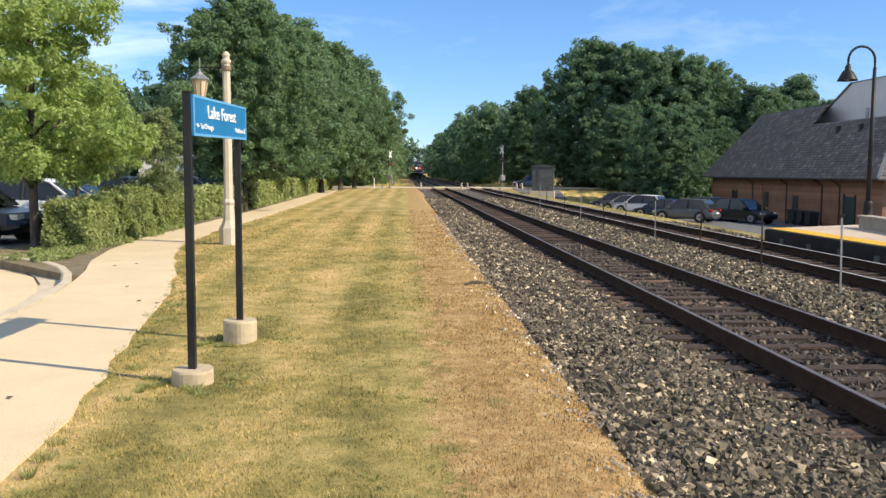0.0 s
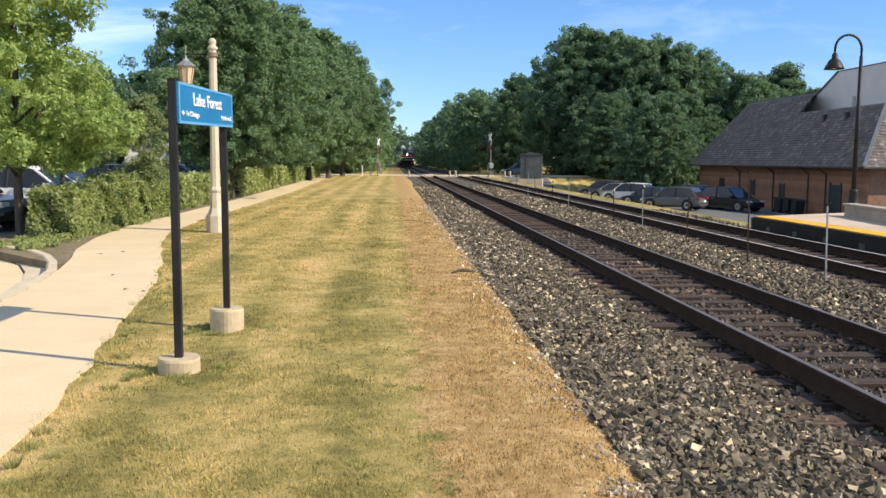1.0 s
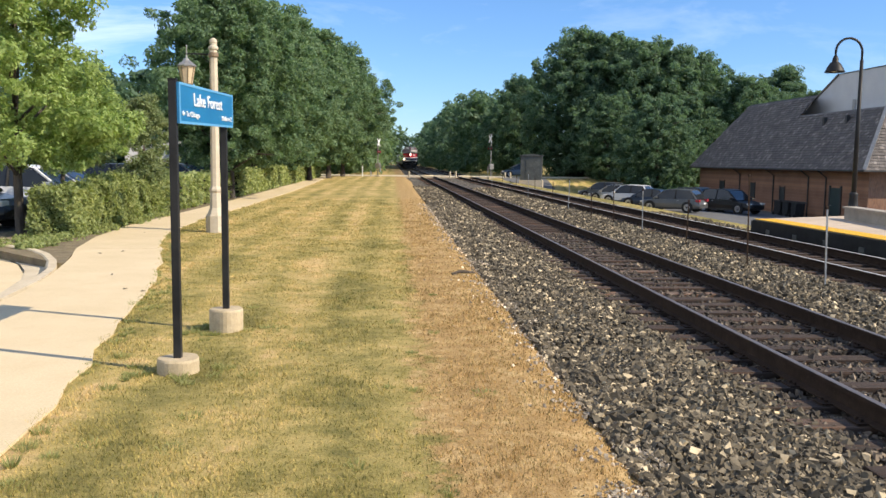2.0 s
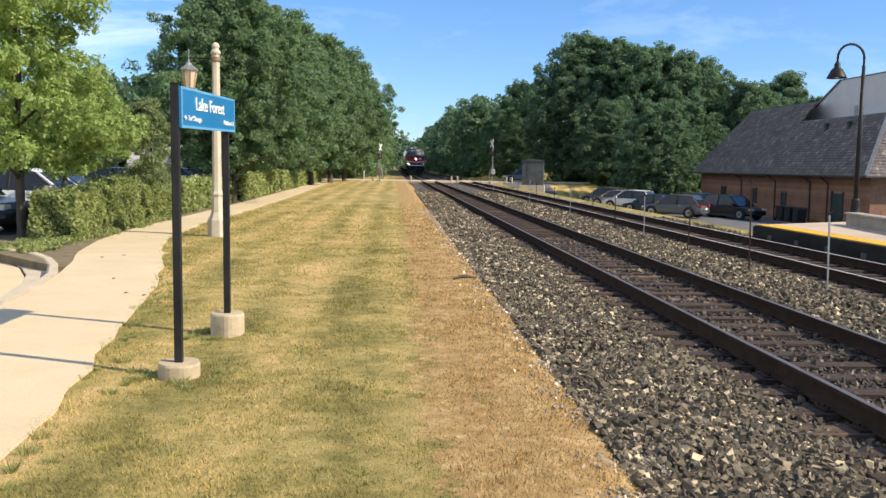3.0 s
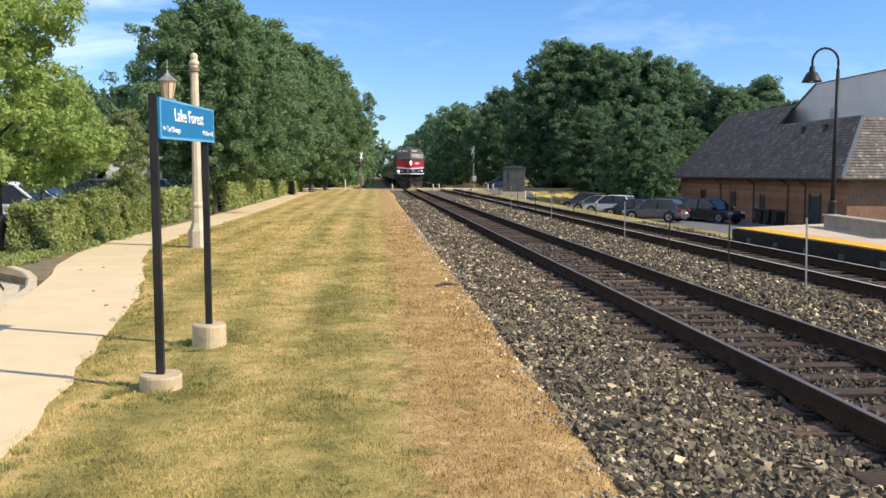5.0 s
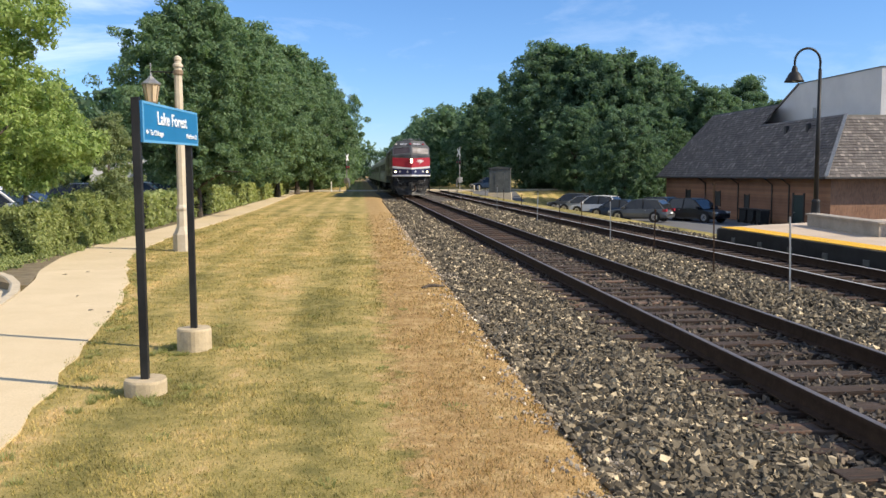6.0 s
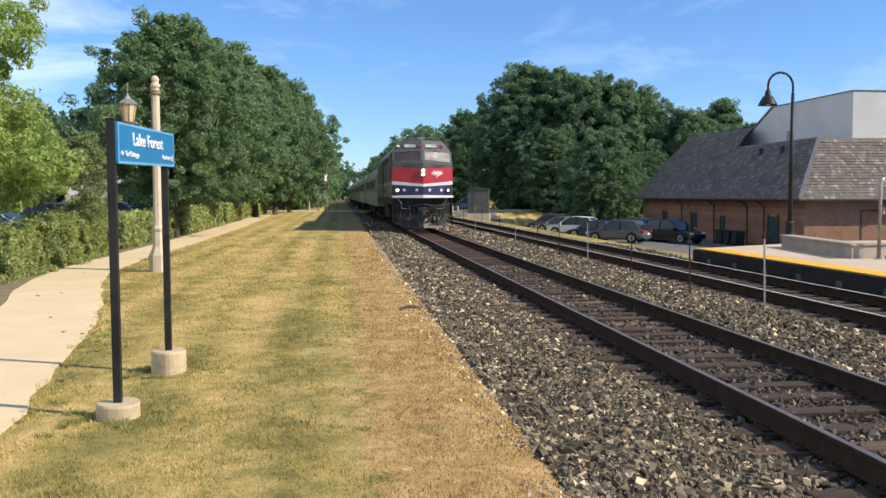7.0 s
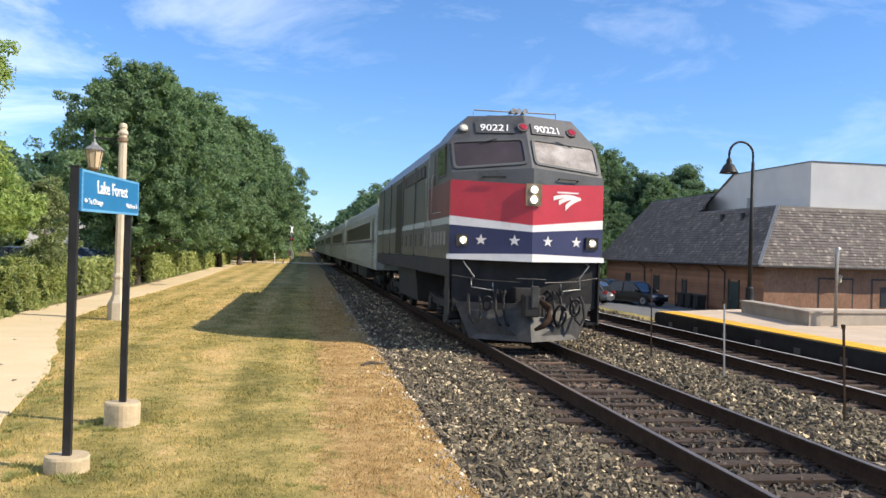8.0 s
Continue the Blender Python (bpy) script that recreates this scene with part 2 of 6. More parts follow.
M_RAILTOP = surf("polished_rail_head", (0.16, 0.135, 0.115), (0.26, 0.225, 0.20), 8.0, 90, 0.5, metal=0.6, bump=0.05, stretch=(6, 0.3, 1))
# far track's heads: the sky's reflection is put in as a pale colour
M_RAIL_SHEEN = surf("sheen_rail_head", (0.55, 0.53, 0.50), (0.68, 0.66, 0.63), 8.0, 90, 0.6, metal=0.5, bump=0.05, stretch=(6, 0.3, 1))
M_STEEL = surf("galvanised_steel", (0.30, 0.30, 0.29), (0.45, 0.45, 0.44), 6.0, 60, 0.5, metal=0.7, bump=0.1, dirt=(0.22, 0.15, 0.10))
M_BLACK = surf("black_paint", (0.012, 0.012, 0.013), (0.03, 0.03, 0.03), 3.0, 60, 0.5, bump=0.05, dist=0.003, spec=0.2)
M_SIGN = surf("sign_blue", (0.012, 0.16, 0.36), (0.016, 0.19, 0.41), 2.0, 40, 0.4, bump=0.02)
M_SIGNEDGE = surf("sign_border", (0.10, 0.34, 0.60), (0.14, 0.40, 0.66), 2.0, 40, 0.4, bump=0.02)
M_LETTER = surf("white_lettering", (0.78, 0.80, 0.82), (0.85, 0.86, 0.87), 3.0, 40, 0.5, bump=0.0)
M_WALL = surf("weathered_wall_concrete", (0.28, 0.24, 0.195), (0.40, 0.35, 0.285), 1.6, 40, 0.9, bump=0.25, dist=0.006, dirt=(0.22, 0.19, 0.16))
M_YELLOW = surf("tactile_yellow", (0.72, 0.40, 0.02), (0.85, 0.52, 0.04), 2.0, 60, 0.7, bump=0.3, dist=0.004)
M_CABINET = surf("weathered_grey_cabinet", (0.075, 0.08, 0.075), (0.13, 0.135, 0.125), 1.6, 40, 0.45, metal=0.3, bump=0.05, dirt=(0.17, 0.17, 0.155))
M_PLAT = surf("platform_concrete", (0.47, 0.37, 0.27), (0.57, 0.46, 0.345), 0.8, 50, 0.9, bump=0.15, dirt=(0.38, 0.31, 0.24))
M_SHINGLE = surf("cedar_shingle", (0.16, 0.14, 0.13), (0.27, 0.24, 0.22), 1.3, 20, 0.95, bump=0.5, dist=0.01, island=0.42, pale=1.4)
M_STUCCO = surf("white_stucco", (0.52, 0.52, 0.525), (0.61, 0.605, 0.60), 0.5, 40, 0.9, bump=0.1)
M_TRIM = surf("dark_trim", (0.03, 0.028, 0.026), (0.055, 0.05, 0.045), 3.0, 40, 0.6, bump=0.1)
M_GREEN = surf("green_door_paint", (0.015, 0.03, 0.028), (0.025, 0.045, 0.04), 2.0, 40, 0.5, bump=0.05)
M_GLASS = glass_mat("window_glass", (0.012, 0.014, 0.016))
M_DULL = glass_mat("dusty_window_glass", (0.010, 0.012, 0.013), 0.45)
M_TUFT = leaf_mat("green_grass_tuft", (0.22, 0.235, 0.08), (0.40, 0.39, 0.16), 0.4, 3.0)
M_TYRE = surf("tyre_rubber", (0.012, 0.012, 0.012), (0.025, 0.025, 0.025), 8, 60, 0.85, bump=0.2)
M_RIM = surf("alloy_rim", (0.42, 0.42, 0.43), (0.55, 0.55, 0.56), 4, 40, 0.3, metal=0.9, bump=0.0)
M_BARK = surf("bark", (0.055, 0.042, 0.032), (0.14, 0.115, 0.09), 4.0, 24, 0.95, bump=0.9, dist=0.03, stretch=(3, 3, 0.6))
M_LEAF_YOUNG = leaf_mat("young_leaves", (0.22, 0.31, 0.095), (0.46, 0.55, 0.21), 0.55)
M_LEAF_ELM = leaf_mat("elm_leaves", (0.115, 0.185, 0.10), (0.245, 0.35, 0.195), 0.55, 0.3)
M_LEAF_DARK = leaf_mat("oak_leaves", (0.085, 0.15, 0.095), (0.20, 0.295, 0.185), 0.55, 0.25)
M_LEAF_GREY = leaf_mat("greyish_leaves", (0.15, 0.20, 0.09), (0.34, 0.38, 0.19), 0.5, 1.0)
M_LEAF_HEDGE = leaf_mat("hedge_leaves", (0.20, 0.245, 0.09), (0.49, 0.525, 0.23), 0.55, 1.2)
M_CORE = surf("hedge_core", (0.015, 0.02, 0.008), (0.035, 0.035, 0.018), 6, 40, 1.0, bump=0.5)
M_LANT = surf("lantern_bronze", (0.20, 0.14, 0.085), (0.30, 0.22, 0.14), 5, 50, 0.55, metal=0.3, bump=0.05)
M_PANE = surf("amber_lantern_pane", (0.52, 0.40, 0.26), (0.62, 0.50, 0.34), 5, 50, 0.35, bump=0.0)
# train
M_RED = surf("train_red", (0.44, 0.022, 0.04), (0.54, 0.035, 0.055), 1.2, 50, 0.35, bump=0.03, dirt=(0.34, 0.03, 0.04))
# the nose red for the shaded side: shade darkens and browns the colour itself
M_RED_SHADED = surf("shaded_side_red", (0.085, 0.028, 0.028), (0.14, 0.045, 0.042), 1.4, 50, 0.5, bump=0.03, dirt=(0.07, 0.05, 0.045))
M_NAVY = surf("train_navy", (0.018, 0.022, 0.075), (0.03, 0.035, 0.105), 1.2, 50, 0.4, bump=0.03)
M_TWHITE = surf("train_white", (0.68, 0.67, 0.66), (0.8, 0.79, 0.78), 1.5, 50, 0.45, bump=0.02, dirt=(0.55, 0.52, 0.5))
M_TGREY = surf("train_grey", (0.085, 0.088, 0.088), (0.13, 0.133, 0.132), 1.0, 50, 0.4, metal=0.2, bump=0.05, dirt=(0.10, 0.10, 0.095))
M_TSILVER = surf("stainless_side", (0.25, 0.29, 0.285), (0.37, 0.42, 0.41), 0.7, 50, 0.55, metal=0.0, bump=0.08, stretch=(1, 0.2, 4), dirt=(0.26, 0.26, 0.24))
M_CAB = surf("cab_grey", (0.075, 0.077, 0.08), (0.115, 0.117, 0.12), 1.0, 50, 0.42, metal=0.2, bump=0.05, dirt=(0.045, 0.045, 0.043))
M_UNDER = surf("under_frame", (0.011, 0.011, 0.011), (0.03, 0.028, 0.026), 3.0, 40, 0.85, bump=0.4, dist=0.01)
M_PLOUGH = surf("worn_plough", (0.018, 0.017, 0.016), (0.10, 0.096, 0.09), 2.2, 40, 0.6, metal=0.2, bump=0.2)
M_WIND = glass_mat("cab_glass", (0.045, 0.036, 0.038), 0.08)
# brighter copy of the cab glass: reflected sun and dust painted pale
M_WIND_GLARE = surf("glare_dust_cab_glass", (0.22, 0.19, 0.165), (0.46, 0.43, 0.40), 2.6, 30, 0.12, bump=0.0)
M_HEAD = glow("headlight_glow", (1.0, 0.78, 0.52), 140.0)
M_DITCH = glow("ditch_light_glow", (1.0, 0.62, 0.28), 110.0)
M_LENS_OFF = surf("clear_lens", (0.55, 0.52, 0.45), (0.7, 0.66, 0.58), 8, 60, 0.15, bump=0.0)
M_REDLENS = surf("red_lens", (0.30, 0.02, 0.03), (0.42, 0.04, 0.06), 8, 60, 0.15, bump=0.0)


# ---- mesh helpers ----
def finish(name, me, material, parent=None, label="", smooth=False):
    me.materials.append(material)
    if smooth:
        me.polygons.foreach_set("use_smooth", [True] * len(me.polygons))
    ob = new(name, me)
    if parent is not None:
        ob.parent = parent
    if label:
        ob["label"] = label
    return ob


def part(name, bm, material, parent=None, label="", smooth=False):
    me = bpy.data.meshes.new(name)
    bm.normal_update()
    bm.to_mesh(me)
    bm.free()
    return finish(name, me, material, parent, label, smooth)


def raw(name, verts, faces, material, parent=None, label="", smooth=False):
    """A mesh from arrays: verts n x 3, faces m x k."""
    verts, faces = np.asarray(verts, np.float32), np.asarray(faces, np.int32)
    me = bpy.data.meshes.new(name)
    m, k = faces.shape
    me.vertices.add(len(verts))
    me.vertices.foreach_set("co", verts.ravel())
    me.loops.add(m * k)
    me.loops.foreach_set("vertex_index", faces.ravel())
    me.polygons.add(m)
    me.polygons.foreach_set("loop_start", np.arange(m, dtype=np.int32) * k)
    me.update(calc_edges=True)
    me.validate()
    me.polygons.foreach_set("use_smooth", [smooth] * m)
    return finish(name, me, material, parent, label, smooth)


def empty(name, m=None):
    ob = new(name)
    ob.empty_display_size = 0.2
    if m is not None:
        ob.matrix_basis = m
    return ob


def box(x0, x1, y0, y1, z0, z1, bevel=0.0, bm=None):
    bm = bm or bmesh.new()
    r = bmesh.ops.create_cube(bm, size=1, matrix=Matrix.Translation(((x0 + x1) / 2, (y0 + y1) / 2, (z0 + z1) / 2)) @ Matrix.Diagonal((x1 - x0, y1 - y0, z1 - z0, 1)))
    if bevel:
        edges = {e for v in r["verts"] for e in v.link_edges}
        bmesh.ops.bevel(bm, geom=list(edges), offset=bevel, segments=2, affect="EDGES", profile=0.6)
    return bm


def rod(a, b, r0, r1=None, segs=10, bm=None, caps=True):
    """A round bar from a to b."""
    bm = bm or bmesh.new()
    a, b = Vector(a), Vector(b)
    d = b - a
    m = Matrix.Translation((a + b) / 2) @ d.to_track_quat("Z", "Y").to_matrix().to_4x4()
    bmesh.ops.create_cone(bm, cap_ends=caps, segments=segs, radius1=r0, radius2=r0 if r1 is None else r1, depth=d.length, matrix=m)
    return bm


def tube(points, radii, segs=8, bm=None):
    """A tapered, bent bar through points."""
    bm = bm or bmesh.new()
    pts = [Vector(p) for p in points]
    rings = []
    for i, p in enumerate(pts):
        d = (pts[min(i + 1, len(pts) - 1)] - pts[max(i - 1, 0)]).normalized()
        q = d.to_track_quat("Z", "Y")
        rings.append([bm.verts.new(p + q @ Vector((radii[i] * math.cos(2 * math.pi * k / segs), radii[i] * math.sin(2 * math.pi * k / segs), 0))) for k in range(segs)])
    for r0, r1 in zip(rings, rings[1:]):
        for k in range(segs):
            bm.faces.new((r0[k], r0[(k + 1) % segs], r1[(k + 1) % segs], r1[k]))
    bm.faces.new(rings[0][::-1])
    bm.faces.new(rings[-1])
    return bm


def lathe(profile, segs=24, at=(0, 0, 0), bm=None):
    """Turned shape: profile of (radius, height) about z."""
    bm = bm or bmesh.new()
    rings = [[bm.verts.new((at[0] + max(r, 1e-4) * math.cos(2 * math.pi * k / segs), at[1] + max(r, 1e-4) * math.sin(2 * math.pi * k / segs), at[2] + z)) for k in range(segs)] for r, z in profile]
    for r0, r1 in zip(rings, rings[1:]):
        for k in range(segs):
            bm.faces.new((r0[k], r0[(k + 1) % segs], r1[(k + 1) % segs], r1[k]))
    bm.faces.new(rings[0][::-1])
    bm.faces.new(rings[-1])
    return bm


def prism(poly, lift, bm=None):
    """A closed solid: a 3D polygon pushed along the vector lift."""
    bm = bm or bmesh.new()
    a = [bm.verts.new(p) for p in poly]
    b = [bm.verts.new(Vector(p) + Vector(lift)) for p in poly]
    n = len(poly)
    bm.faces.new(a[::-1])
    bm.faces.new(b)
    for i in range(n):
        bm.faces.new((a[i], a[(i + 1) % n], b[(i + 1) % n], b[i]))
    bmesh.ops.recalc_face_normals(bm, faces=bm.faces[:])
    return bm


def words(name, text, size, m, material, parent, squeeze=1.0, align="CENTER", depth=0.003):
    """Lettering in the built-in font as a mesh; m maps its x to the right and its y up."""
    cu = bpy.data.curves.new(name, "FONT")
    cu.body, cu.size, cu.align_x, cu.extrude, cu.resolution_u, cu.offset = text, size, align, depth, 3, size * 0.009
    tmp = new(name + "_tmp", cu)
    me = bpy.data.meshes.new_from_object(tmp)
    bpy.data.objects.remove(tmp)
    me.transform(m @ Matrix.Diagonal((squeeze, 1, 1, 1)))
    return finish(name, me, material, parent)


FACING_X = Matrix(((0, 0, 1, 0), (1, 0, 0, 0), (0, 1, 0, 0), (0, 0, 0, 1)))   # reads from +x
FACING_Y = Matrix(((1, 0, 0, 0), (0, 0, -1, 0), (0, 1, 0, 0), (0, 0, 0, 1)))  # reads from -y


def lerp_at(y, table):
    """Piecewise linear: x at y from rows (y, x)."""
    return float(np.interp(y, [r[0] for r in table], [r[1] for r in table]))


# ---- ground ----
PATH_E = [(-2, -2.3), (5.5, -2.43), (6.9, -2.6), (8, -2.8), (10, -3.12), (12.6, -3.5), (15.7, -4.2), (18.9, -5.07), (21.4, -5.55), (27, -5.85), (33, -5.7), (50, -5.8), (83, -6.5), (98, -6.9)]
PATH_W = [(-2, -4.85), (5, -4.9), (11.4, -5.0), (13.2, -5.27), (14.9, -5.65), (16.3, -6.0), (17.3, -6.35), (20.1, -6.88), (23.5, -7.2), (27, -7.15), (39, -7.13), (64, -7.45), (98, -8.3)]
LOT_Z = -1.31


def smooth(a, b, v):
    s = np.clip((v - a) / (b - a), 0, 1)
    return s * s * (3 - 2 * s)


def ground_z(x, y):
    mid = (np.interp(y, [r[0] for r in PATH_E], [r[1] for r in PATH_E]) + np.interp(y, [r[0] for r in PATH_W], [r[1] for r in PATH_W])) / 2
    z = -0.26 * smooth(0.35, -0.35, x - mid) * (1 - smooth(96, 100, y))
    z = z - 0.22 * smooth(1.12, 2.05, x) * (1 - smooth(10.9, 11.6, x)) - 0.05 * smooth(10.9, 11.6, x)
    z = z - ((-LOT_Z - 0.03) * np.clip((x - 11.4) / 5.8, 0, 1) + 0.62 * np.clip((x - 17.4) / 11.0, 0, 1)) * (1 - smooth(89, 98, y))
    return z


def build_ground():
    xs = np.unique(np.concatenate([np.linspace(-3000, -60, 12), np.arange(-60, -9, 3.0), np.arange(-9, 3, 0.2), np.arange(3, 24, 0.5), np.arange(24, 70, 4.0), np.linspace(70, 3000, 12)]))
    ys = np.unique(np.concatenate([np.linspace(-2000, -30, 8), np.arange(-30, -2, 4.0), np.arange(-2, 30, 0.5), np.arange(30, 120, 2.0), np.linspace(120, 4000, 20)]))
    gx, gy = np.meshgrid(xs, ys)
    v = np.stack([gx, gy, ground_z(gx, gy)], -1).reshape(-1, 3)
    n, k = len(ys), len(xs)
    i = (np.arange(n - 1)[:, None] * k + np.arange(k - 1)[None]).ravel()
    g = raw("ground", v, np.stack([i, i + 1, i + k + 1, i + k], 1), M_LAWN, smooth=True)
    tagged(g, "dry mown lawn, straw and green, with a dead brown strip along the ballast", "lawn", kind="structure")


def strip(name, west, east, ys, z0, z1, material):
    """A slab between two edges given as functions of y."""
    bm = bmesh.new()
    rows = [[bm.verts.new(p) for p in ((west(y), y, z0), (west(y), y, z1), (east(y), y, z1), (east(y), y, z0))] for y in ys]
    for a, b in zip(rows, rows[1:]):
        for k in range(4):
            bm.faces.new((a[k], a[(k + 1) % 4], b[(k + 1) % 4], b[k]))
    bm.faces.new(rows[0][::-1])
    bm.faces.new(rows[-1])
    bmesh.ops.recalc_face_normals(bm, faces=bm.faces[:])
    return part(name, bm, material)


def build_path():
    path = tagged(empty("pavement"), "pale concrete footpath curving beside the lawn", "footpath", kind="structure")
    rng = random.Random(3)
    cuts = [-1.9, 3.1, 12.9, 17.6, 29, 35, 41, 47, 53, 59, 65, 71, 77, 83, 89, 95, 98]
    for a, b in zip(cuts, cuts[1:]):
        ys = np.linspace(a + 0.004, b - 0.004, max(3, int((b - a) / 0.6)))
        dz = rng.uniform(-0.002, 0.002)
        ob = strip("slab", lambda y: lerp_at(y, PATH_W), lambda y: lerp_at(y, PATH_E) + 0.03 * math.sin(y * 5.1) + 0.02 * math.sin(y * 13.3), ys, -0.2, 0.02 + dz, M_CONC)
        ob.parent = path
    part("joint_filler", box(-7.5, -2.0, -2, -1.9, -0.22, -0.2), M_SOIL, path)


KERB = [(-4.86, -2), (-4.9, 5), (-5.0, 9.5), (-5.08, 11.4), (-5.27, 13.0), (-5.55, 14.3), (-5.95, 15.4), (-6.5, 16.5), (-7.2, 17.5), (-8.2, 18.3), (-9.6, 18.9), (-12, 19.4), (-16, 19.6)]


def build_kerb_and_road():
    pts = [Vector((x, y, 0)) for x, y in KERB]
    bm = bmesh.new()
    rings = []
    for i, p in enumerate(pts):
        d = (pts[min(i + 1, len(pts) - 1)] - pts[max(i - 1, 0)]).normalized()
        n = Vector((-d.y, d.x, 0))          # to the road's side
        prof = [(0.0, -0.24), (0.0, 0.03), (0.13, 0.03), (0.155, 0.01), (0.18, -0.115), (0.52, -0.135), (0.52, -0.24)]
        rings.append([bm.verts.new(p + n * s + Vector((0, 0, z))) for s, z in prof])
    for a, b in zip(rings, rings[1:]):
        for k in range(7):
            bm.faces.new((a[k], a[(k + 1) % 7], b[(k + 1) % 7], b[k]))
    bm.faces.new(rings[0][::-1])
    bm.faces.new(rings[-1])
    bmesh.ops.recalc_face_normals(bm, faces=bm.faces[:])
    tagged(part("kerb", bm, M_KERB), "pale concrete kerb and gutter round a turning bay", "kerb", kind="structure")
    bm = bmesh.new()
    edge = [(p.x - 0.45, p.y - (0.35 if p.y > 15 else 0), -0.145) for p in pts]
    bm.faces.new([bm.verts.new(q) for q in [(-40, -2, -0.145)] + edge + [(-40, 19.3, -0.145)]])
    bmesh.ops.recalc_face_normals(bm, faces=bm.faces[:])
    road = part("road", bm, M_CONC)
    tagged(road, "sunlit pale concrete turning bay", "road", kind="structure")
    # planting bed and the car park behind it
    bed = strip("planting_bed", lambda y: -9.4 if y > 19 else max(-9.4, -5.7 - (y - 15) * 0.95), lambda y: lerp_at(y, PATH_W) - 0.02, np.linspace(15.2, 97, 60), -0.25, 0.012, M_SOIL)
    tagged(bed, "brown mulch bed with weeds under the hedges", "planting bed", kind="structure")
    lot = part("car_park_west", box(-45, -9.42, 19.8, 96, -0.25, 0.0), M_ASPH)
    tagged(lot, "shaded asphalt car park behind the hedges", "car park", kind="structure")
    # far end carried on as dark asphalt to stand for tree shade there
    lot2 = part("car_park_east", prism([(17.2, 27, LOT_Z), (29.0, 27, LOT_Z - 0.5), (70, 27, LOT_Z - 0.5), (70, 27, LOT_Z - 0.9), (17.2, 27, LOT_Z - 0.9)], (0, 62, 0)), M_ASPH)
    tagged(lot2, "grey asphalt car park below the tracks", "car park", kind="structure")
    gx, gy = np.linspace(12.3, 17.6, 8), np.linspace(75.5, 99.4, 16)
    v = np.array([(x + 0.25 * math.sin(y) * (i == 0), y, float(ground_z(np.array(x), np.array(y))) + 0.03) for y in gy for i, x in enumerate(gx)])
    i = (np.arange(15)[:, None] * 8 + np.arange(7)[None]).ravel()
    tagged(raw("drive", v, np.stack([i, i + 1, i + 9, i + 8], 1), M_ASPH, smooth=True), "grey asphalt drive from the car park to the crossing", "drive", kind="structure")
    # level crossing
    cross = empty("level_crossing")
    part("roadway", box(-40, 60, 99.5, 107.5, -0.2, 0.035), M_KERB, cross)
    for x in (4.45, 8.87):
        part("crossing_panel", box(x - 0.66, x + 0.66, 99.5, 107.5, 0.03, 0.075, 0.01), M_CONC, cross)
    tagged(cross, "pale concrete road crossing over both tracks", "level crossing", kind="structure")


build_ground()
build_path()
build_kerb_and_road()


# ---- railway ----
RAIL_Z = 0.07
TRACKS = (4.45, 8.87)
NEAR_END, FAR_END = -12.0, 700.0
HEADING = 0.0039               # the line bears a little to the west of y
PIVOT = 8.0


def rail_mesh():
    bm = bmesh.new()
    prof = [(-0.070, -0.172), (0.070, -0.172), (0.070, -0.160), (0.012, -0.142), (0.010, -0.045), (0.034, -0.036), (0.036, -0.008), (0.028, -0.001), (-0.028, -0.001), (-0.036, -0.008), (-0.034, -0.036), (-0.010, -0.045), (-0.012, -0.142), (-0.070, -0.160)]
    prism([(x, NEAR_END, z) for x, z in prof], (0, FAR_END - NEAR_END, 0), bm)
    me = bpy.data.meshes.new("rail")
    bm.to_mesh(me)
    bm.free()
    return me


def build_tracks():
    rail_me = rail_mesh()
    rail_me.materials.append(M_RAIL)
    ties = []
    for k in range(5):
        rng = random.Random(40 + k)
        bm = box(-1.3 - rng.uniform(0, 0.05), 1.3 + rng.uniform(0, 0.05), -0.115, 0.115, -0.36, -0.168 - rng.uniform(0, 0.012), 0.012)
        for v in bm.verts:
            v.co += Vector((rng.uniform(-0.01, 0.01), rng.uniform(-0.007, 0.007), rng.uniform(-0.004, 0.004)))
        me = bpy.data.meshes.new("tie")
        bm.to_mesh(me)
        bm.free()
        me.materials.append(M_TIE)
        ties.append(me)
    bm = box(-0.16, 0.16, -0.09, 0.09, -0.170, -0.158)
    for dx in (-0.1, 0.1):
        box(dx - 0.012, dx + 0.012, -0.05, -0.025, -0.16, -0.135, 0, bm)
        box(dx - 0.012, dx + 0.012, 0.025, 0.05, -0.16, -0.135, 0, bm)
    plate_me = bpy.data.meshes.new("tie_plate")
    bm.to_mesh(plate_me)
    bm.free()
    plate_me.materials.append(M_RAIL)
    for ti, cx in enumerate(TRACKS):
        track = tagged(empty("railway_track", pose(cx + HEADING * PIVOT, 0, RAIL_Z, 0, 0, math.degrees(HEADING))), "rusty steel rails spiked to old timber ties in ballast", "railway track", group="parallel tracks")
        for s in (-1, 1):
            r = new("rail", rail_me)
            r.parent, r.location = track, (s * 0.753, 0, 0)
            t = part("rail_head", box(s * 0.753 - 0.027, s * 0.753 + 0.027, NEAR_END, FAR_END, -0.003, 0.002), M_RAILTOP if ti == 0 else M_RAIL_SHEEN, track, "polished running surface")
        rng = random.Random(7 + ti)
        y, count = -8.0, 0
        while count < 215:
            m = pose(rng.uniform(-0.05, 0.05), y, rng.uniform(-0.012, 0.004), 0, 0, rng.uniform(-1.2, 1.2))
            o = new("tie", ties[rng.randrange(5)])
            o.parent, o.matrix_basis = track, m
            if 20 < count < 90:
                for s in (-1, 1):
                    p = new("tie_plate", plate_me)
                    p.parent, p.location = track, (s * 0.753, y, 0)
            y += 0.53 + rng.uniform(-0.03, 0.03)
            count += 1


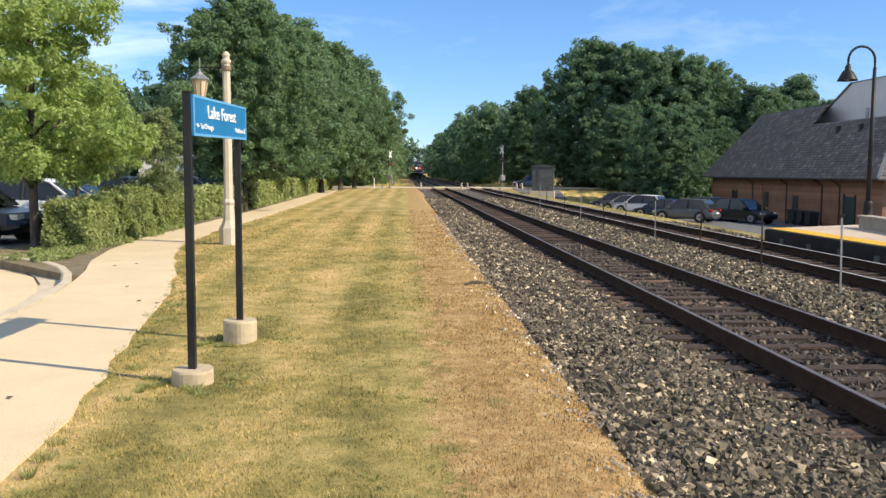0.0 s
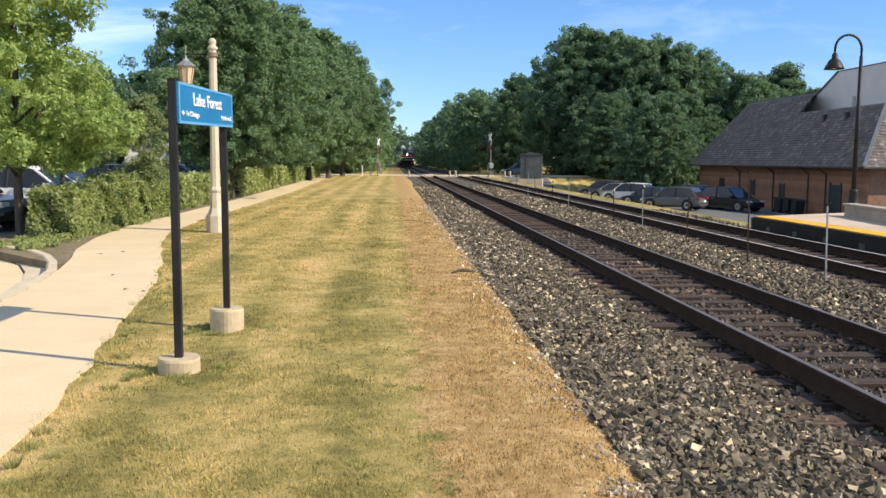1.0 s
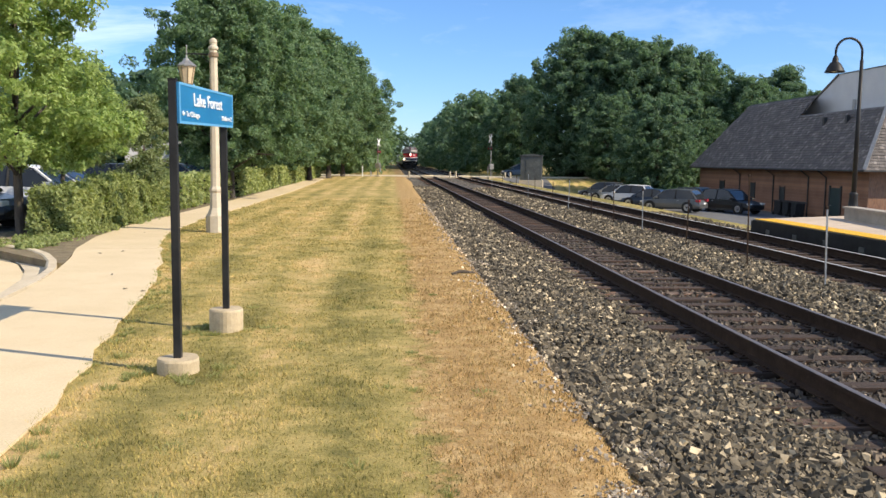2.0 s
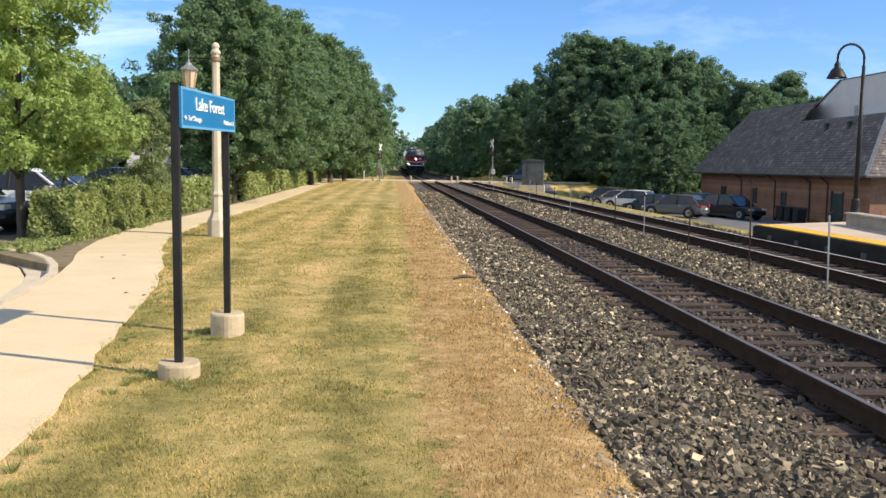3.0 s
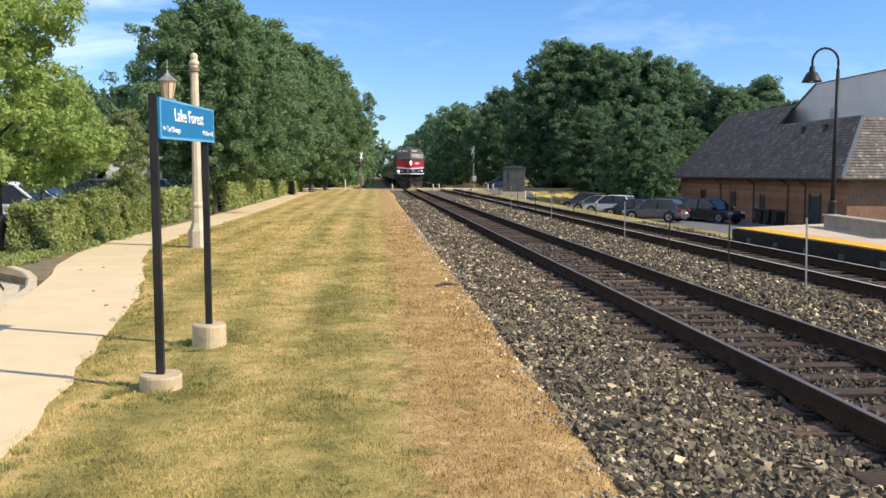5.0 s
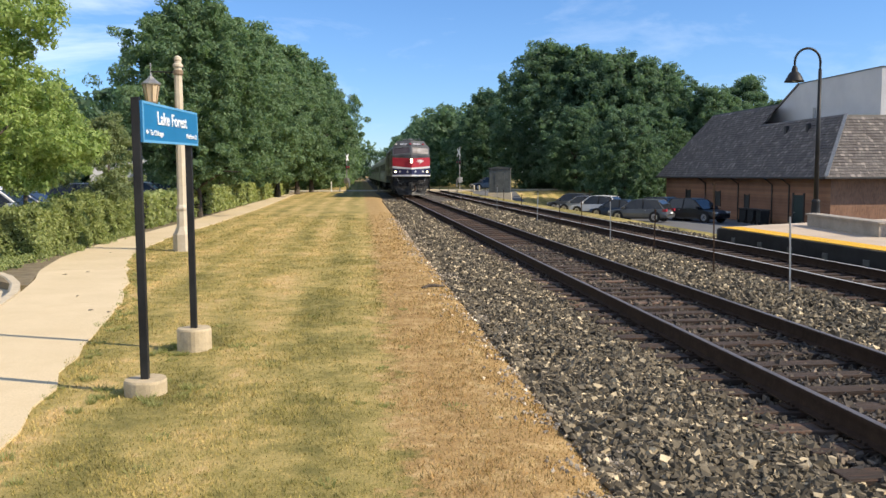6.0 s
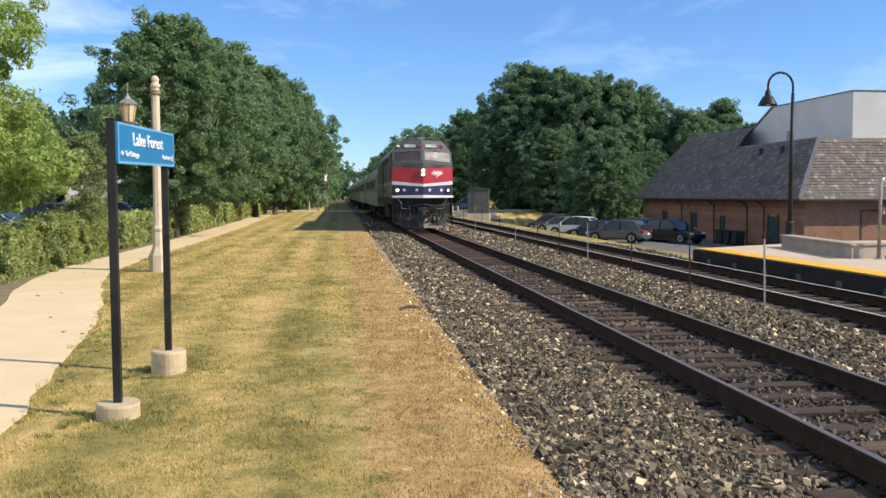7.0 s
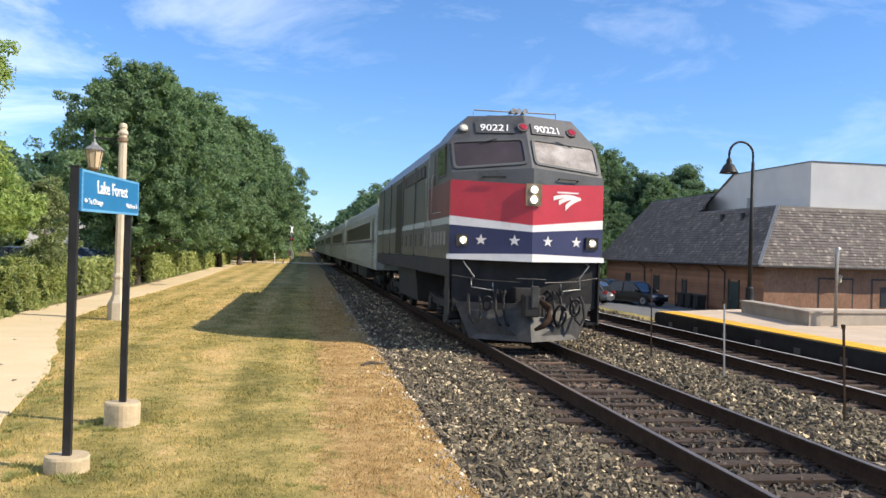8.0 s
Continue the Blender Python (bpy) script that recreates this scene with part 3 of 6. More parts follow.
def rock(rng):
    """Corners and faces of one broken stone about a unit across."""
    bm = bmesh.new()
    bmesh.ops.create_cube(bm, size=0.8)
    bmesh.ops.triangulate(bm, faces=bm.faces[:])
    v = np.array([q.co[:] for q in bm.verts])
    f = np.array([[q.index for q in face.verts] for face in bm.faces])
    bm.free()
    v = (v + rng.uniform(-0.25, 0.25, v.shape)) * rng.uniform(0.5, 1.3, 3)
    return v, f


def build_ballast():
    """Bed and stones; the bed lies a little under the stones that show singly."""
    def heave(y):
        return 0.028 * (np.sin(y * 1.3) + np.sin(y * 3.1 + 2) + 0.7 * np.sin(y * 8.3))

    xs = np.array([1.40, 1.7, 2.1, 2.6, 3.1, 3.6, 5.3, 5.9, 6.5, 7.2, 7.9, 9.8, 10.2, 10.9, 11.5])
    zs = np.array([-0.115, -0.12, -0.115, -0.11, -0.125, -0.15, -0.15, -0.125, -0.12, -0.12, -0.135, -0.15, -0.14, -0.13, -0.25])
    ys = np.concatenate([np.arange(-12, 30, 0.25), np.arange(30, 60, 1.5), np.linspace(60, 700, 60)])
    v = np.array([(x + (0.12 * math.sin(y * 2.1) + 0.1 * math.sin(y * 5.7 + 1) if i == 0 else 0), y, z - 0.02 + (heave(y) if i < 3 else 0)) for y in ys for i, (x, z) in enumerate(zip(xs, zs))])
    k = len(xs)
    i = (np.arange(len(ys) - 1)[:, None] * k + np.arange(k - 1)[None]).ravel()
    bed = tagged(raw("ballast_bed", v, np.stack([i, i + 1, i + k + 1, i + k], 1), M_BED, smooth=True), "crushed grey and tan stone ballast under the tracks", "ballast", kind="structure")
    rng = np.random.default_rng(5)
    kinds = [rock(rng) for _ in range(14)]

    def level(x):
        return np.interp(x, xs, zs)

    def scatter(x0, x1, y0, y1, count, s0, s1, fade=0.0):
        x, y = rng.uniform(x0, x1, count), y0 + (y1 - y0) * rng.uniform(0, 1, count) ** (1 + fade)
        s = rng.uniform(s0, s1, count) * (1 + 0.012 * (y - 5).clip(0))
        return np.stack([x, y, np.maximum(level(x) + np.interp(x, [2.1, 2.6], [1, 0]) * heave(y), ground_z(x, y)) + rng.uniform(-0.2, 0.5, count) * s + 0.02 * np.sin(x * 5 + y * 3.3) * np.sin(y * 2.1 - x * 4)], 1), s

    areas = [scatter(1.52, 3.4, 3.4, 9, 21000, 0.022, 0.066), scatter(1.52, 3.4, 3.4, 12, 7000, 0.012, 0.035), scatter(1.52, 3.4, 9, 18, 19000, 0.024, 0.062), scatter(1.52, 3.4, 18, 34, 10000, 0.038, 0.07, 0.3), scatter(3.35, 5.5, 5.0, 24, 16000, 0.028, 0.065, 0.5),
             scatter(5.4, 8.2, 8.0, 34, 27000, 0.032, 0.068, 0.6), scatter(9.8, 11.0, 14, 34, 3000, 0.05, 0.08, 0.5), scatter(8.2, 9.6, 12, 30, 4500, 0.04, 0.07, 0.5),
             scatter(1.52, 3.4, 32, 64, 6000, 0.055, 0.075, 0.3), scatter(5.4, 8.2, 30, 62, 6000, 0.055, 0.08, 0.3)]
    pos, size = np.concatenate([a[0] for a in areas]), np.concatenate([a[1] for a in areas])
    # ties stay bare on top
    on_tie = (pos[:, 0] > 3.05) & (pos[:, 0] < 3.7) & (rng.uniform(0, 1, len(pos)) < 0.45)
    pos, size = pos[~on_tie], size[~on_tie]
    inner = np.abs(pos[:, 0] - TRACKS[0]) < 1.3
    pos[inner, 2] -= 0.004
    inner = np.abs(pos[:, 0] - TRACKS[1]) < 1.3
    pos[inner, 2] -= 0.045
    ends = (pos[:, 0] > 3.05) & (pos[:, 0] < 3.7)
    pos[ends, 2] -= 0.018
    # fine pale gravel spilt over the edge of the lawn, in drifts
    gy = 3.4 + 34 * rng.uniform(0, 1, 16000) ** 1.5
    drift = 0.5 + 0.5 * np.sin(gy * 2.3 + 0.7) * np.sin(gy * 5.1) + 0.3 * np.sin(gy * 11.0)
    gx = 1.76 - rng.exponential(0.06 + 0.09 * drift.clip(0, 1.2)) + 0.06 * np.sin(gy * 3.7)
    gs = rng.uniform(0.008, 0.028, len(gx)) * (1 + 0.03 * (gy - 5).clip(0))
    gz = np.maximum(level(gx) + np.interp(gx, [2.1, 2.6], [1, 0]) * heave(gy), ground_z(gx, gy)) + 0.35 * gs
    fine_from = len(pos)
    pos, size = np.concatenate([pos, np.stack([gx, gy, gz], 1)]), np.concatenate([size, gs])
    q = rng.normal(size=(len(pos), 4))
    q /= np.linalg.norm(q, axis=1)[:, None]
    w, a, b, c = q.T
    R = np.stack([1 - 2 * (b * b + c * c), 2 * (a * b - c * w), 2 * (a * c + b * w), 2 * (a * b + c * w), 1 - 2 * (a * a + c * c), 2 * (b * c - a * w), 2 * (a * c - b * w), 2 * (b * c + a * w), 1 - 2 * (a * a + b * b)], 1).reshape(-1, 3, 3)
    which = rng.integers(0, 14, len(pos))
    near = np.zeros(len(pos), bool)
    cand = np.where((pos[:, 0] > 1.9) & (pos[:, 0] < 2.9) & (pos[:, 1] > 4.2) & (pos[:, 1] < 6.6))[0]
    near[cand[:300]] = True
    crib = (np.abs(pos[:, 0] - TRACKS[0]) < 1.14) | (np.abs(pos[:, 0] - TRACKS[1]) < 1.14)
    fine = np.arange(len(pos)) >= fine_from
    near &= ~fine
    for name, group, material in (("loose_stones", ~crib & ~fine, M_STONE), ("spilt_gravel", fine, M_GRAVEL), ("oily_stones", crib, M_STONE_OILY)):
        V, Fs, base = [], [], 0
        for kk in range(14):
            sel = np.where((which == kk) & ~near & group)[0]
            v0, f0 = kinds[kk]
            vv = np.einsum("nij,kj->nki", R[sel], v0) * size[sel][:, None, None] + pos[sel][:, None, :]
            V.append(vv.reshape(-1, 3))
            Fs.append((f0[None] + (base + np.arange(len(sel)) * len(v0))[:, None, None]).reshape(-1, 3))
            base += len(sel) * len(v0)
        raw(name, np.concatenate(V), np.concatenate(Fs), material, bed)["kind"] = "stuff"
    meshes = []
    for v0, f0 in kinds:
        me = bpy.data.meshes.new("stone")
        me.from_pydata(v0.tolist(), [], f0.tolist())
        me.materials.append(M_STONE_ONE)
        meshes.append(me)
    for n in np.where(near)[0]:
        o = new("stone", meshes[which[n]])
        o.parent = bed
        o.matrix_basis = Matrix.LocRotScale(pos[n].tolist(), Matrix(R[n].tolist()).to_quaternion(), (float(size[n]),) * 3)


def stake(x, y, h, lean):
    s = tagged(empty("steel_stake", pose(x, y, -0.14, lean[0], lean[1], 0)), "thin grey steel stake standing in the ballast between the tracks", "stake", group="stakes between the tracks")
    bm = box(-0.014, 0.014, -0.003, 0.003, -0.1, h)
    box(-0.003, 0.003, 0.0, 0.03, -0.1, h, 0, bm)
    part("shaft", bm, M_STEEL if lean[2] == 1 else M_RAIL, s)
    part("cap", box(-0.02, 0.02, -0.006, 0.032, h - 0.05, h + 0.004, 0.003), M_RAIL, s)
    return s


def build_stakes():
    rng = random.Random(4)
    for i, (x, y, h) in enumerate([(6.8, 9.75, 1.27), (7.07, 13.4, 1.35), (6.99, 16.3, 1.82), (7.08, 20.1, 1.15), (7.4, 24.8, 1.25), (7.26, 27.6, 1.15), (7.0, 29.6, 0.95), (7.5, 36.0, 1.3), (7.23, 38.3, 1.1), (7.4, 44.0, 1.2), (7.45, 46.6, 1.4), (7.45, 51.3, 1.2), (7.5, 58, 1.2), (7.5, 64.3, 1.25), (7.5, 73.6, 1.2), (7.5, 82, 1.2)]):
        stake(x, y, h, (rng.uniform(-2, 2), rng.uniform(-2, 2), i % 3))


build_tracks()
build_ballast()
build_stakes()


# ---- trees ----
def leaf_cloud(seed, clumps, per_clump, clump_r, leaf, shape, flat=0.75):
    """Leaf blades in clumps. shape(rng) gives a clump's centre."""
    rng = np.random.default_rng(seed)
    cen = np.array([shape(rng) for _ in range(clumps)])
    rad = clump_r * rng.uniform(0.6, 1.25, clumps)
    n = clumps * per_clump
    idx = np.repeat(np.arange(clumps), per_clump)
    d = rng.normal(size=(n, 3))
    d /= np.linalg.norm(d, axis=1)[:, None]
    r = rng.uniform(0.25, 1.0, n) ** 0.6
    pos = cen[idx] + d * (rad[idx] * r)[:, None] * np.array([1, 1, flat])
    nrm = d * 0.6 + rng.normal(size=(n, 3)) * 0.55 + np.array([0, 0, 0.45])
    nrm /= np.linalg.norm(nrm, axis=1)[:, None]
    t = np.cross(nrm, rng.normal(size=(n, 3)))
    t /= np.linalg.norm(t, axis=1)[:, None]
    b = np.cross(nrm, t)
    s = (leaf * rng.uniform(0.6, 1.3, n))[:, None]
    v = np.stack([pos - t * s, pos + b * s * 0.45, pos + t * s, pos - b * s * 0.45], 1).reshape(-1, 3)
    return v, np.arange(4 * n).reshape(-1, 4), cen


def egg(rx, ry, z0, z1, low=0.35, boughs=26, spread=0.17, seed=1):
    """Clump centres grouped in boughs towards the outside of a lumpy crown between two heights, widest at the share low of its height."""
    g = random.Random(seed)
    heads = []
    for k in range(boughs):
        u = (k + g.uniform(0, 1)) / boughs
        w = math.sin(math.pi * u ** (math.log(0.5) / math.log(low))) ** 0.65
        a = k * 2.4 + g.uniform(-0.5, 0.5)
        q = g.uniform(0.62, 1.08) if u < 0.85 else g.uniform(0.2, 0.9)
        heads.append((rx * w * q * math.cos(a), ry * w * q * math.sin(a), z0 + (z1 - z0) * u))

    def pick(rng):
        h = heads[int(rng.integers(0, boughs))]
        k = rng.uniform(0.72, 1.06)
        e = np.clip(rng.normal(size=3), -1.25, 1.25) * spread * (rx + ry) / 2 * np.array([1, 1, 0.5])
        if rng.uniform(0, 1) < 0.25:
            return (h[0] * rng.uniform(0.1, 0.7) + e[0], h[1] * rng.uniform(0.1, 0.7) + e[1], h[2] + e[2])
        return (h[0] * k + e[0], h[1] * k + e[1], max(z0 * 0.8, h[2] + e[2]))
    return pick


def tree(seed, height, rx, ry, base, material, clumps, per, clump_r, leaf, trunk_r, label, low=0.4, fork=0.3, boughs=30, spread=0.16):
    t = tagged(empty("tree"), label, "tree")
    v, f, cen = leaf_cloud(seed, clumps, per, clump_r, leaf, egg(rx, ry, base, height - clump_r * 0.6, low, boughs, spread, seed))
    rng = random.Random(seed)
    h0 = base + (height - base) * fork
    bm = tube([(0, 0, -0.3), (0.03, 0, 0.15), (0.05 * rng.uniform(-1, 1), 0.05, h0 * 0.5), (0.1 * rng.uniform(-1, 1), 0.1, h0), (0.2 * rng.uniform(-1, 1), 0.2 * rng.uniform(-1, 1), height * 0.82)], [trunk_r * 1.7, trunk_r * 1.15, trunk_r, trunk_r * 0.8, trunk_r * 0.12], 10)
    part("trunk", bm, M_BARK, t, smooth=True)
    order = list(range(len(cen)))
    rng.shuffle(order)
    for i in order[:min(16, len(cen))]:
        c = Vector(cen[i].tolist())
        z = max(base * 0.75, min(height * 0.7, c.z - 0.5 * math.hypot(c.x, c.y)))
        a = Vector((0, 0, z))
        mid = a.lerp(c, 0.55) + Vector((0, 0, 0.12 * (c - a).length))
        bm = tube([a, mid, c], [trunk_r * 0.42, trunk_r * 0.25, trunk_r * 0.06], 6)
        part("limb", bm, M_BARK, t, smooth=True)
    raw("crown", v, f, material, t)
    return t


def far_woods(name, places, material, label):
    """A far belt of trees: one mesh of leaf clumps down to the ground."""
    V, Fs, base = [], [], 0
    for n, (x, y, h, r) in enumerate(places):
        v, f, _ = leaf_cloud(900 + n, 90, 42, r * 0.27, 0.42, egg(r, r, 0.6, h - 0.6, 0.4, 50, 0.24))
        V.append(v + np.array([x, y, float(ground_z(np.array(x), np.array(y)))]))
        Fs.append(f + base)
        base += len(v)
    tagged(raw(name, np.concatenate(V), np.concatenate(Fs), material), label, "woods", kind="stuff")


def place(t, spots):
    """The first spot takes the tree itself, the others copies: x, y, turn, scale."""
    first = True
    for x, y, turn, s in spots:
        z = float(ground_z(np.array(x), np.array(y)))
        m = pose(x, y, z, 0, 0, turn)
        ob = t if first else copy_thing(t, m)
        ob.matrix_basis = m @ Matrix.Diagonal((s, s, s, 1))
        first = False


def build_trees():
    young = tree(11, 7.9, 2.7, 2.7, 2.1, M_LEAF_YOUNG, 560, 150, 0.30, 0.058, 0.10, "young tree with bright green leaves behind the hedge", 0.3, 0.3, 40, 0.16)
    place(young, [(-8.85, 20.7, 0, 1.0)])
    sapling = tree(14, 4.7, 1.9, 1.7, 2.0, M_LEAF_YOUNG, 300, 130, 0.26, 0.056, 0.06, "low spreading young tree with bright green leaves behind the hedge", 0.35, 0.3, 26, 0.17)
    place(sapling, [(-9.4, 25.0, 0, 1.0)])
    small = tree(12, 4.3, 1.2, 1.2, 1.3, M_LEAF_GREY, 170, 110, 0.24, 0.05, 0.05, "small slender tree with grey-green leaves in the bed", 0.35)
    place(small, [(-7.9, 27.6, 0, 0.95)])
    elm = tree(21, 10.9, 4.2, 4.2, 2.3, M_LEAF_ELM, 1250, 110, 0.40, 0.092, 0.2, "broad street tree with dense green leaves beside the path", 0.34, 0.3, 120, 0.2)
    place(elm, [(-7.5, 40.0, 0, 0.92), (-8.2, 51.5, 70, 1.03)])
    elm2 = tree(22, 12.0, 4.25, 4.25, 2.0, M_LEAF_ELM, 950, 80, 0.5, 0.135, 0.22, "tall street tree with dense green leaves beside the path", 0.42, 0.3, 110, 0.22)
    place(elm2, [(-7.8, 63, 0, 1.04), (-7.2, 75, 140, 1.08), (-6.4, 86, 250, 1.12), (-5.6, 96, 40, 1.14)])
    oak = tree(31, 13.9, 5.8, 5.8, 0.4, M_LEAF_DARK, 1250, 60, 0.55, 0.175, 0.32, "large dark green tree with low branches beyond the car park", 0.4, 0.3, 170, 0.24)
    place(oak, [(24.6, 112, 0, 1.32), (31.5, 105, 100, 1.18), (38.0, 106, 220, 1.07), (40.5, 97, 310, 0.84), (37.0, 122, 60, 1.12), (19.5, 130, 170, 1.02), (45, 104, 20, 0.82), (25.0, 98, 140, 0.66), (28.0, 110, 30, 1.26), (35.0, 104, 200, 1.10), (27.3, 86.8, 80, 0.74), (33, 95, 250, 0.7)])
    far_oak = tree(32, 13.8, 4.6, 4.6, 2.0, M_LEAF_DARK, 420, 110, 0.7, 0.17, 0.3, "tall tree seen over the roof", 0.5)
    place(far_oak, [(52, 112, 0, 1.08)])
    rng = random.Random(8)
    far_woods("woods_east", [(13.2 + 2.2 * k + rng.uniform(-0.6, 1.2), 140 + 11 * i + rng.uniform(-3, 3), 13.8 + rng.uniform(-1.6, 1.8), 5.2) for i in range(20) for k in (0, 3)], M_LEAF_DARK, "dark belt of trees along the far track")
    far_woods("woods_west", [(-5.2 - 2.2 * k + rng.uniform(-1.0, 0.4), 113 + 10 * i + rng.uniform(-3, 3), 11.8 + rng.uniform(-1.5, 1.5), 5.0) for i in range(18) for k in (0, 3)], M_LEAF_ELM, "belt of trees along the line past the crossing")
    far_woods("woods_car_park", [(-20 - 4.5 * i + rng.uniform(-2, 2), 84 + 3 * i + rng.uniform(-4, 4), 10.6 + rng.uniform(-1.0, 1.0), 5.5) for i in range(14)] + [(-26 - 5 * i, 66 + rng.uniform(-3, 3), 7.5, 4.0) for i in range(6)], M_LEAF_DARK, "trees beyond the car park")
    far_woods("woods_back", [(36 + 7 * i, 112 + rng.uniform(-4, 4), 10 + rng.uniform(-1, 1), 5.5) for i in range(8)] + [(-30 + 9 * i, 345 + rng.uniform(-5, 5), 12, 6.5) for i in range(9)], M_LEAF_DARK, "far trees closing the view")


build_trees()


# ---- train ----
def face_y(x, z):
    """The sloping cab front: depth behind the nose tip."""
    return 0.12 + 0.261 * abs(x) + 0.727 * (z - 3.53)


def nose_y(x):
    return 0.255 * abs(x)


def vband(z0t, z0c, z1t, z1c, off, half=1.58):
    """A band across the V-shaped nose, from the tip's to the corners' heights, set forward by off."""
    bm = bmesh.new()
    for s in (-1, 1):
        p = [(0, -off, z0t), (s * half, nose_y(half) - off, z0c), (s * half, nose_y(half) - off, z1c), (0, -off, z1t)]
        prism(p, (0, 0.12 + off, 0), bm)
    return bm


def on_face(poly, off, thick):
    """A plate lying on the sloping cab front, poly in (x, z)."""
    n = Vector((0, -1, 0.727)).normalized()
    return prism([Vector((x, face_y(x, z), z)) + n * off for x, z in poly], n * thick)


def rounded(x0, x1, z0a, z0b, z1a, z1b, r=0.07, k=4):
    """Quadrilateral with rounded corners, in order round the outline."""
    c = [(x0, z0a), (x1, z0b), (x1, z1b), (x0, z1a)]
    out = []
    for i in range(4):
        p, a, b = Vector(c[i]), Vector(c[i - 1]), Vector(c[(i + 1) % 4])
        u, v = (a - p).normalized() * r, (b - p).normalized() * r
        for j in range(k + 1):
            t = j / k
            out.append(tuple(p + u * (1 - t) ** 2 + v * t ** 2))
    return out


def ring(outer, inner, off, thick):
    """A window surround on the cab front between two outlines."""
    n = Vector((0, -1, 0.727)).normalized()
    bm = bmesh.new()
    o0, i0 = ([Vector((x, face_y(x, z), z)) + n * off for x, z in q] for q in (outer, inner))
    lo, li = [bm.verts.new(p) for p in o0], [bm.verts.new(p) for p in i0]
    to, ti = [bm.verts.new(p + n * thick) for p in o0], [bm.verts.new(p + n * thick) for p in i0]
    m = len(outer)
    for k in range(m):
        j = (k + 1) % m
        bm.faces.new((to[k], to[j], ti[j], ti[k]))
        bm.faces.new((lo[k], lo[j], to[j], to[k]))
        bm.faces.new((ti[k], ti[j], li[j], li[k]))
    bmesh.ops.recalc_face_normals(bm, faces=bm.faces[:])
    return bm


def star(x, z, r, y):
    pts = [(x + (r if k % 2 == 0 else r * 0.4) * math.sin(k * math.pi / 5), y(x), z + (r if k % 2 == 0 else r * 0.4) * math.cos(k * math.pi / 5)) for k in range(10)]
    pts = [(px, y(px), pz) for px, _, pz in pts]
    return prism(pts, (0, -0.012, 0))


def truck(parent, y, base=2.7):
    """A bogie under a car: side frames, axles' wheels, journal boxes and springs."""
    t = empty("bogie", pose(0, y, 0))
    t.parent = parent
    for s in (-1, 1):
        bm = prism([(s * 1.02, -base / 2 - 0.45, 0.55), (s * 1.02, base / 2 + 0.45, 0.55), (s * 1.02, base / 2 + 0.35, 0.8), (s * 1.02, base / 4, 0.72), (s * 1.02, -base / 4, 0.72), (s * 1.02, -base / 2 - 0.35, 0.8)], (s * 0.14, 0, 0))
        part("side_bar", bm, M_UNDER, t)
        for dy in (-base / 2, base / 2):
            part("journal_box", box(s * 1.1 - 0.12, s * 1.1 + 0.12, dy - 0.16, dy + 0.16, 0.36, 0.7, 0.03), M_UNDER, t)
        part("spring", lathe([(0.1, 0.35), (0.13, 0.38), (0.1, 0.42), (0.13, 0.46), (0.1, 0.5), (0.13, 0.54), (0.1, 0.58)], 10, (s * 1.12, 0, 0)), M_UNDER, t)
    for dy in (-base / 2, base / 2):
        bm = rod((-0.95, dy, 0.49), (0.95, dy, 0.49), 0.08)
        for s in (-1, 1):
            rod((s * 0.68, dy, 0.49), (s * 0.82, dy, 0.49), 0.49, None, 24, bm)
            rod((s * 0.66, dy, 0.49), (s * 0.69, dy, 0.49), 0.52, None, 24, bm)
        part("wheelset", bm, M_UNDER, t)
    return t


def loft(sections, bm=None):
    """A closed skin through cross-sections of equal counts."""
    bm = bm or bmesh.new()
    rings = [[bm.verts.new(p) for p in s] for s in sections]
    n = len(sections[0])
    for a, b in zip(rings, rings[1:]):
        for k in range(n):
            bm.faces.new((a[k], a[(k + 1) % n], b[(k + 1) % n], b[k]))
    bm.faces.new(rings[0][::-1])
    bm.faces.new(rings[-1])
    bmesh.ops.recalc_face_normals(bm, faces=bm.faces[:])
    return bm


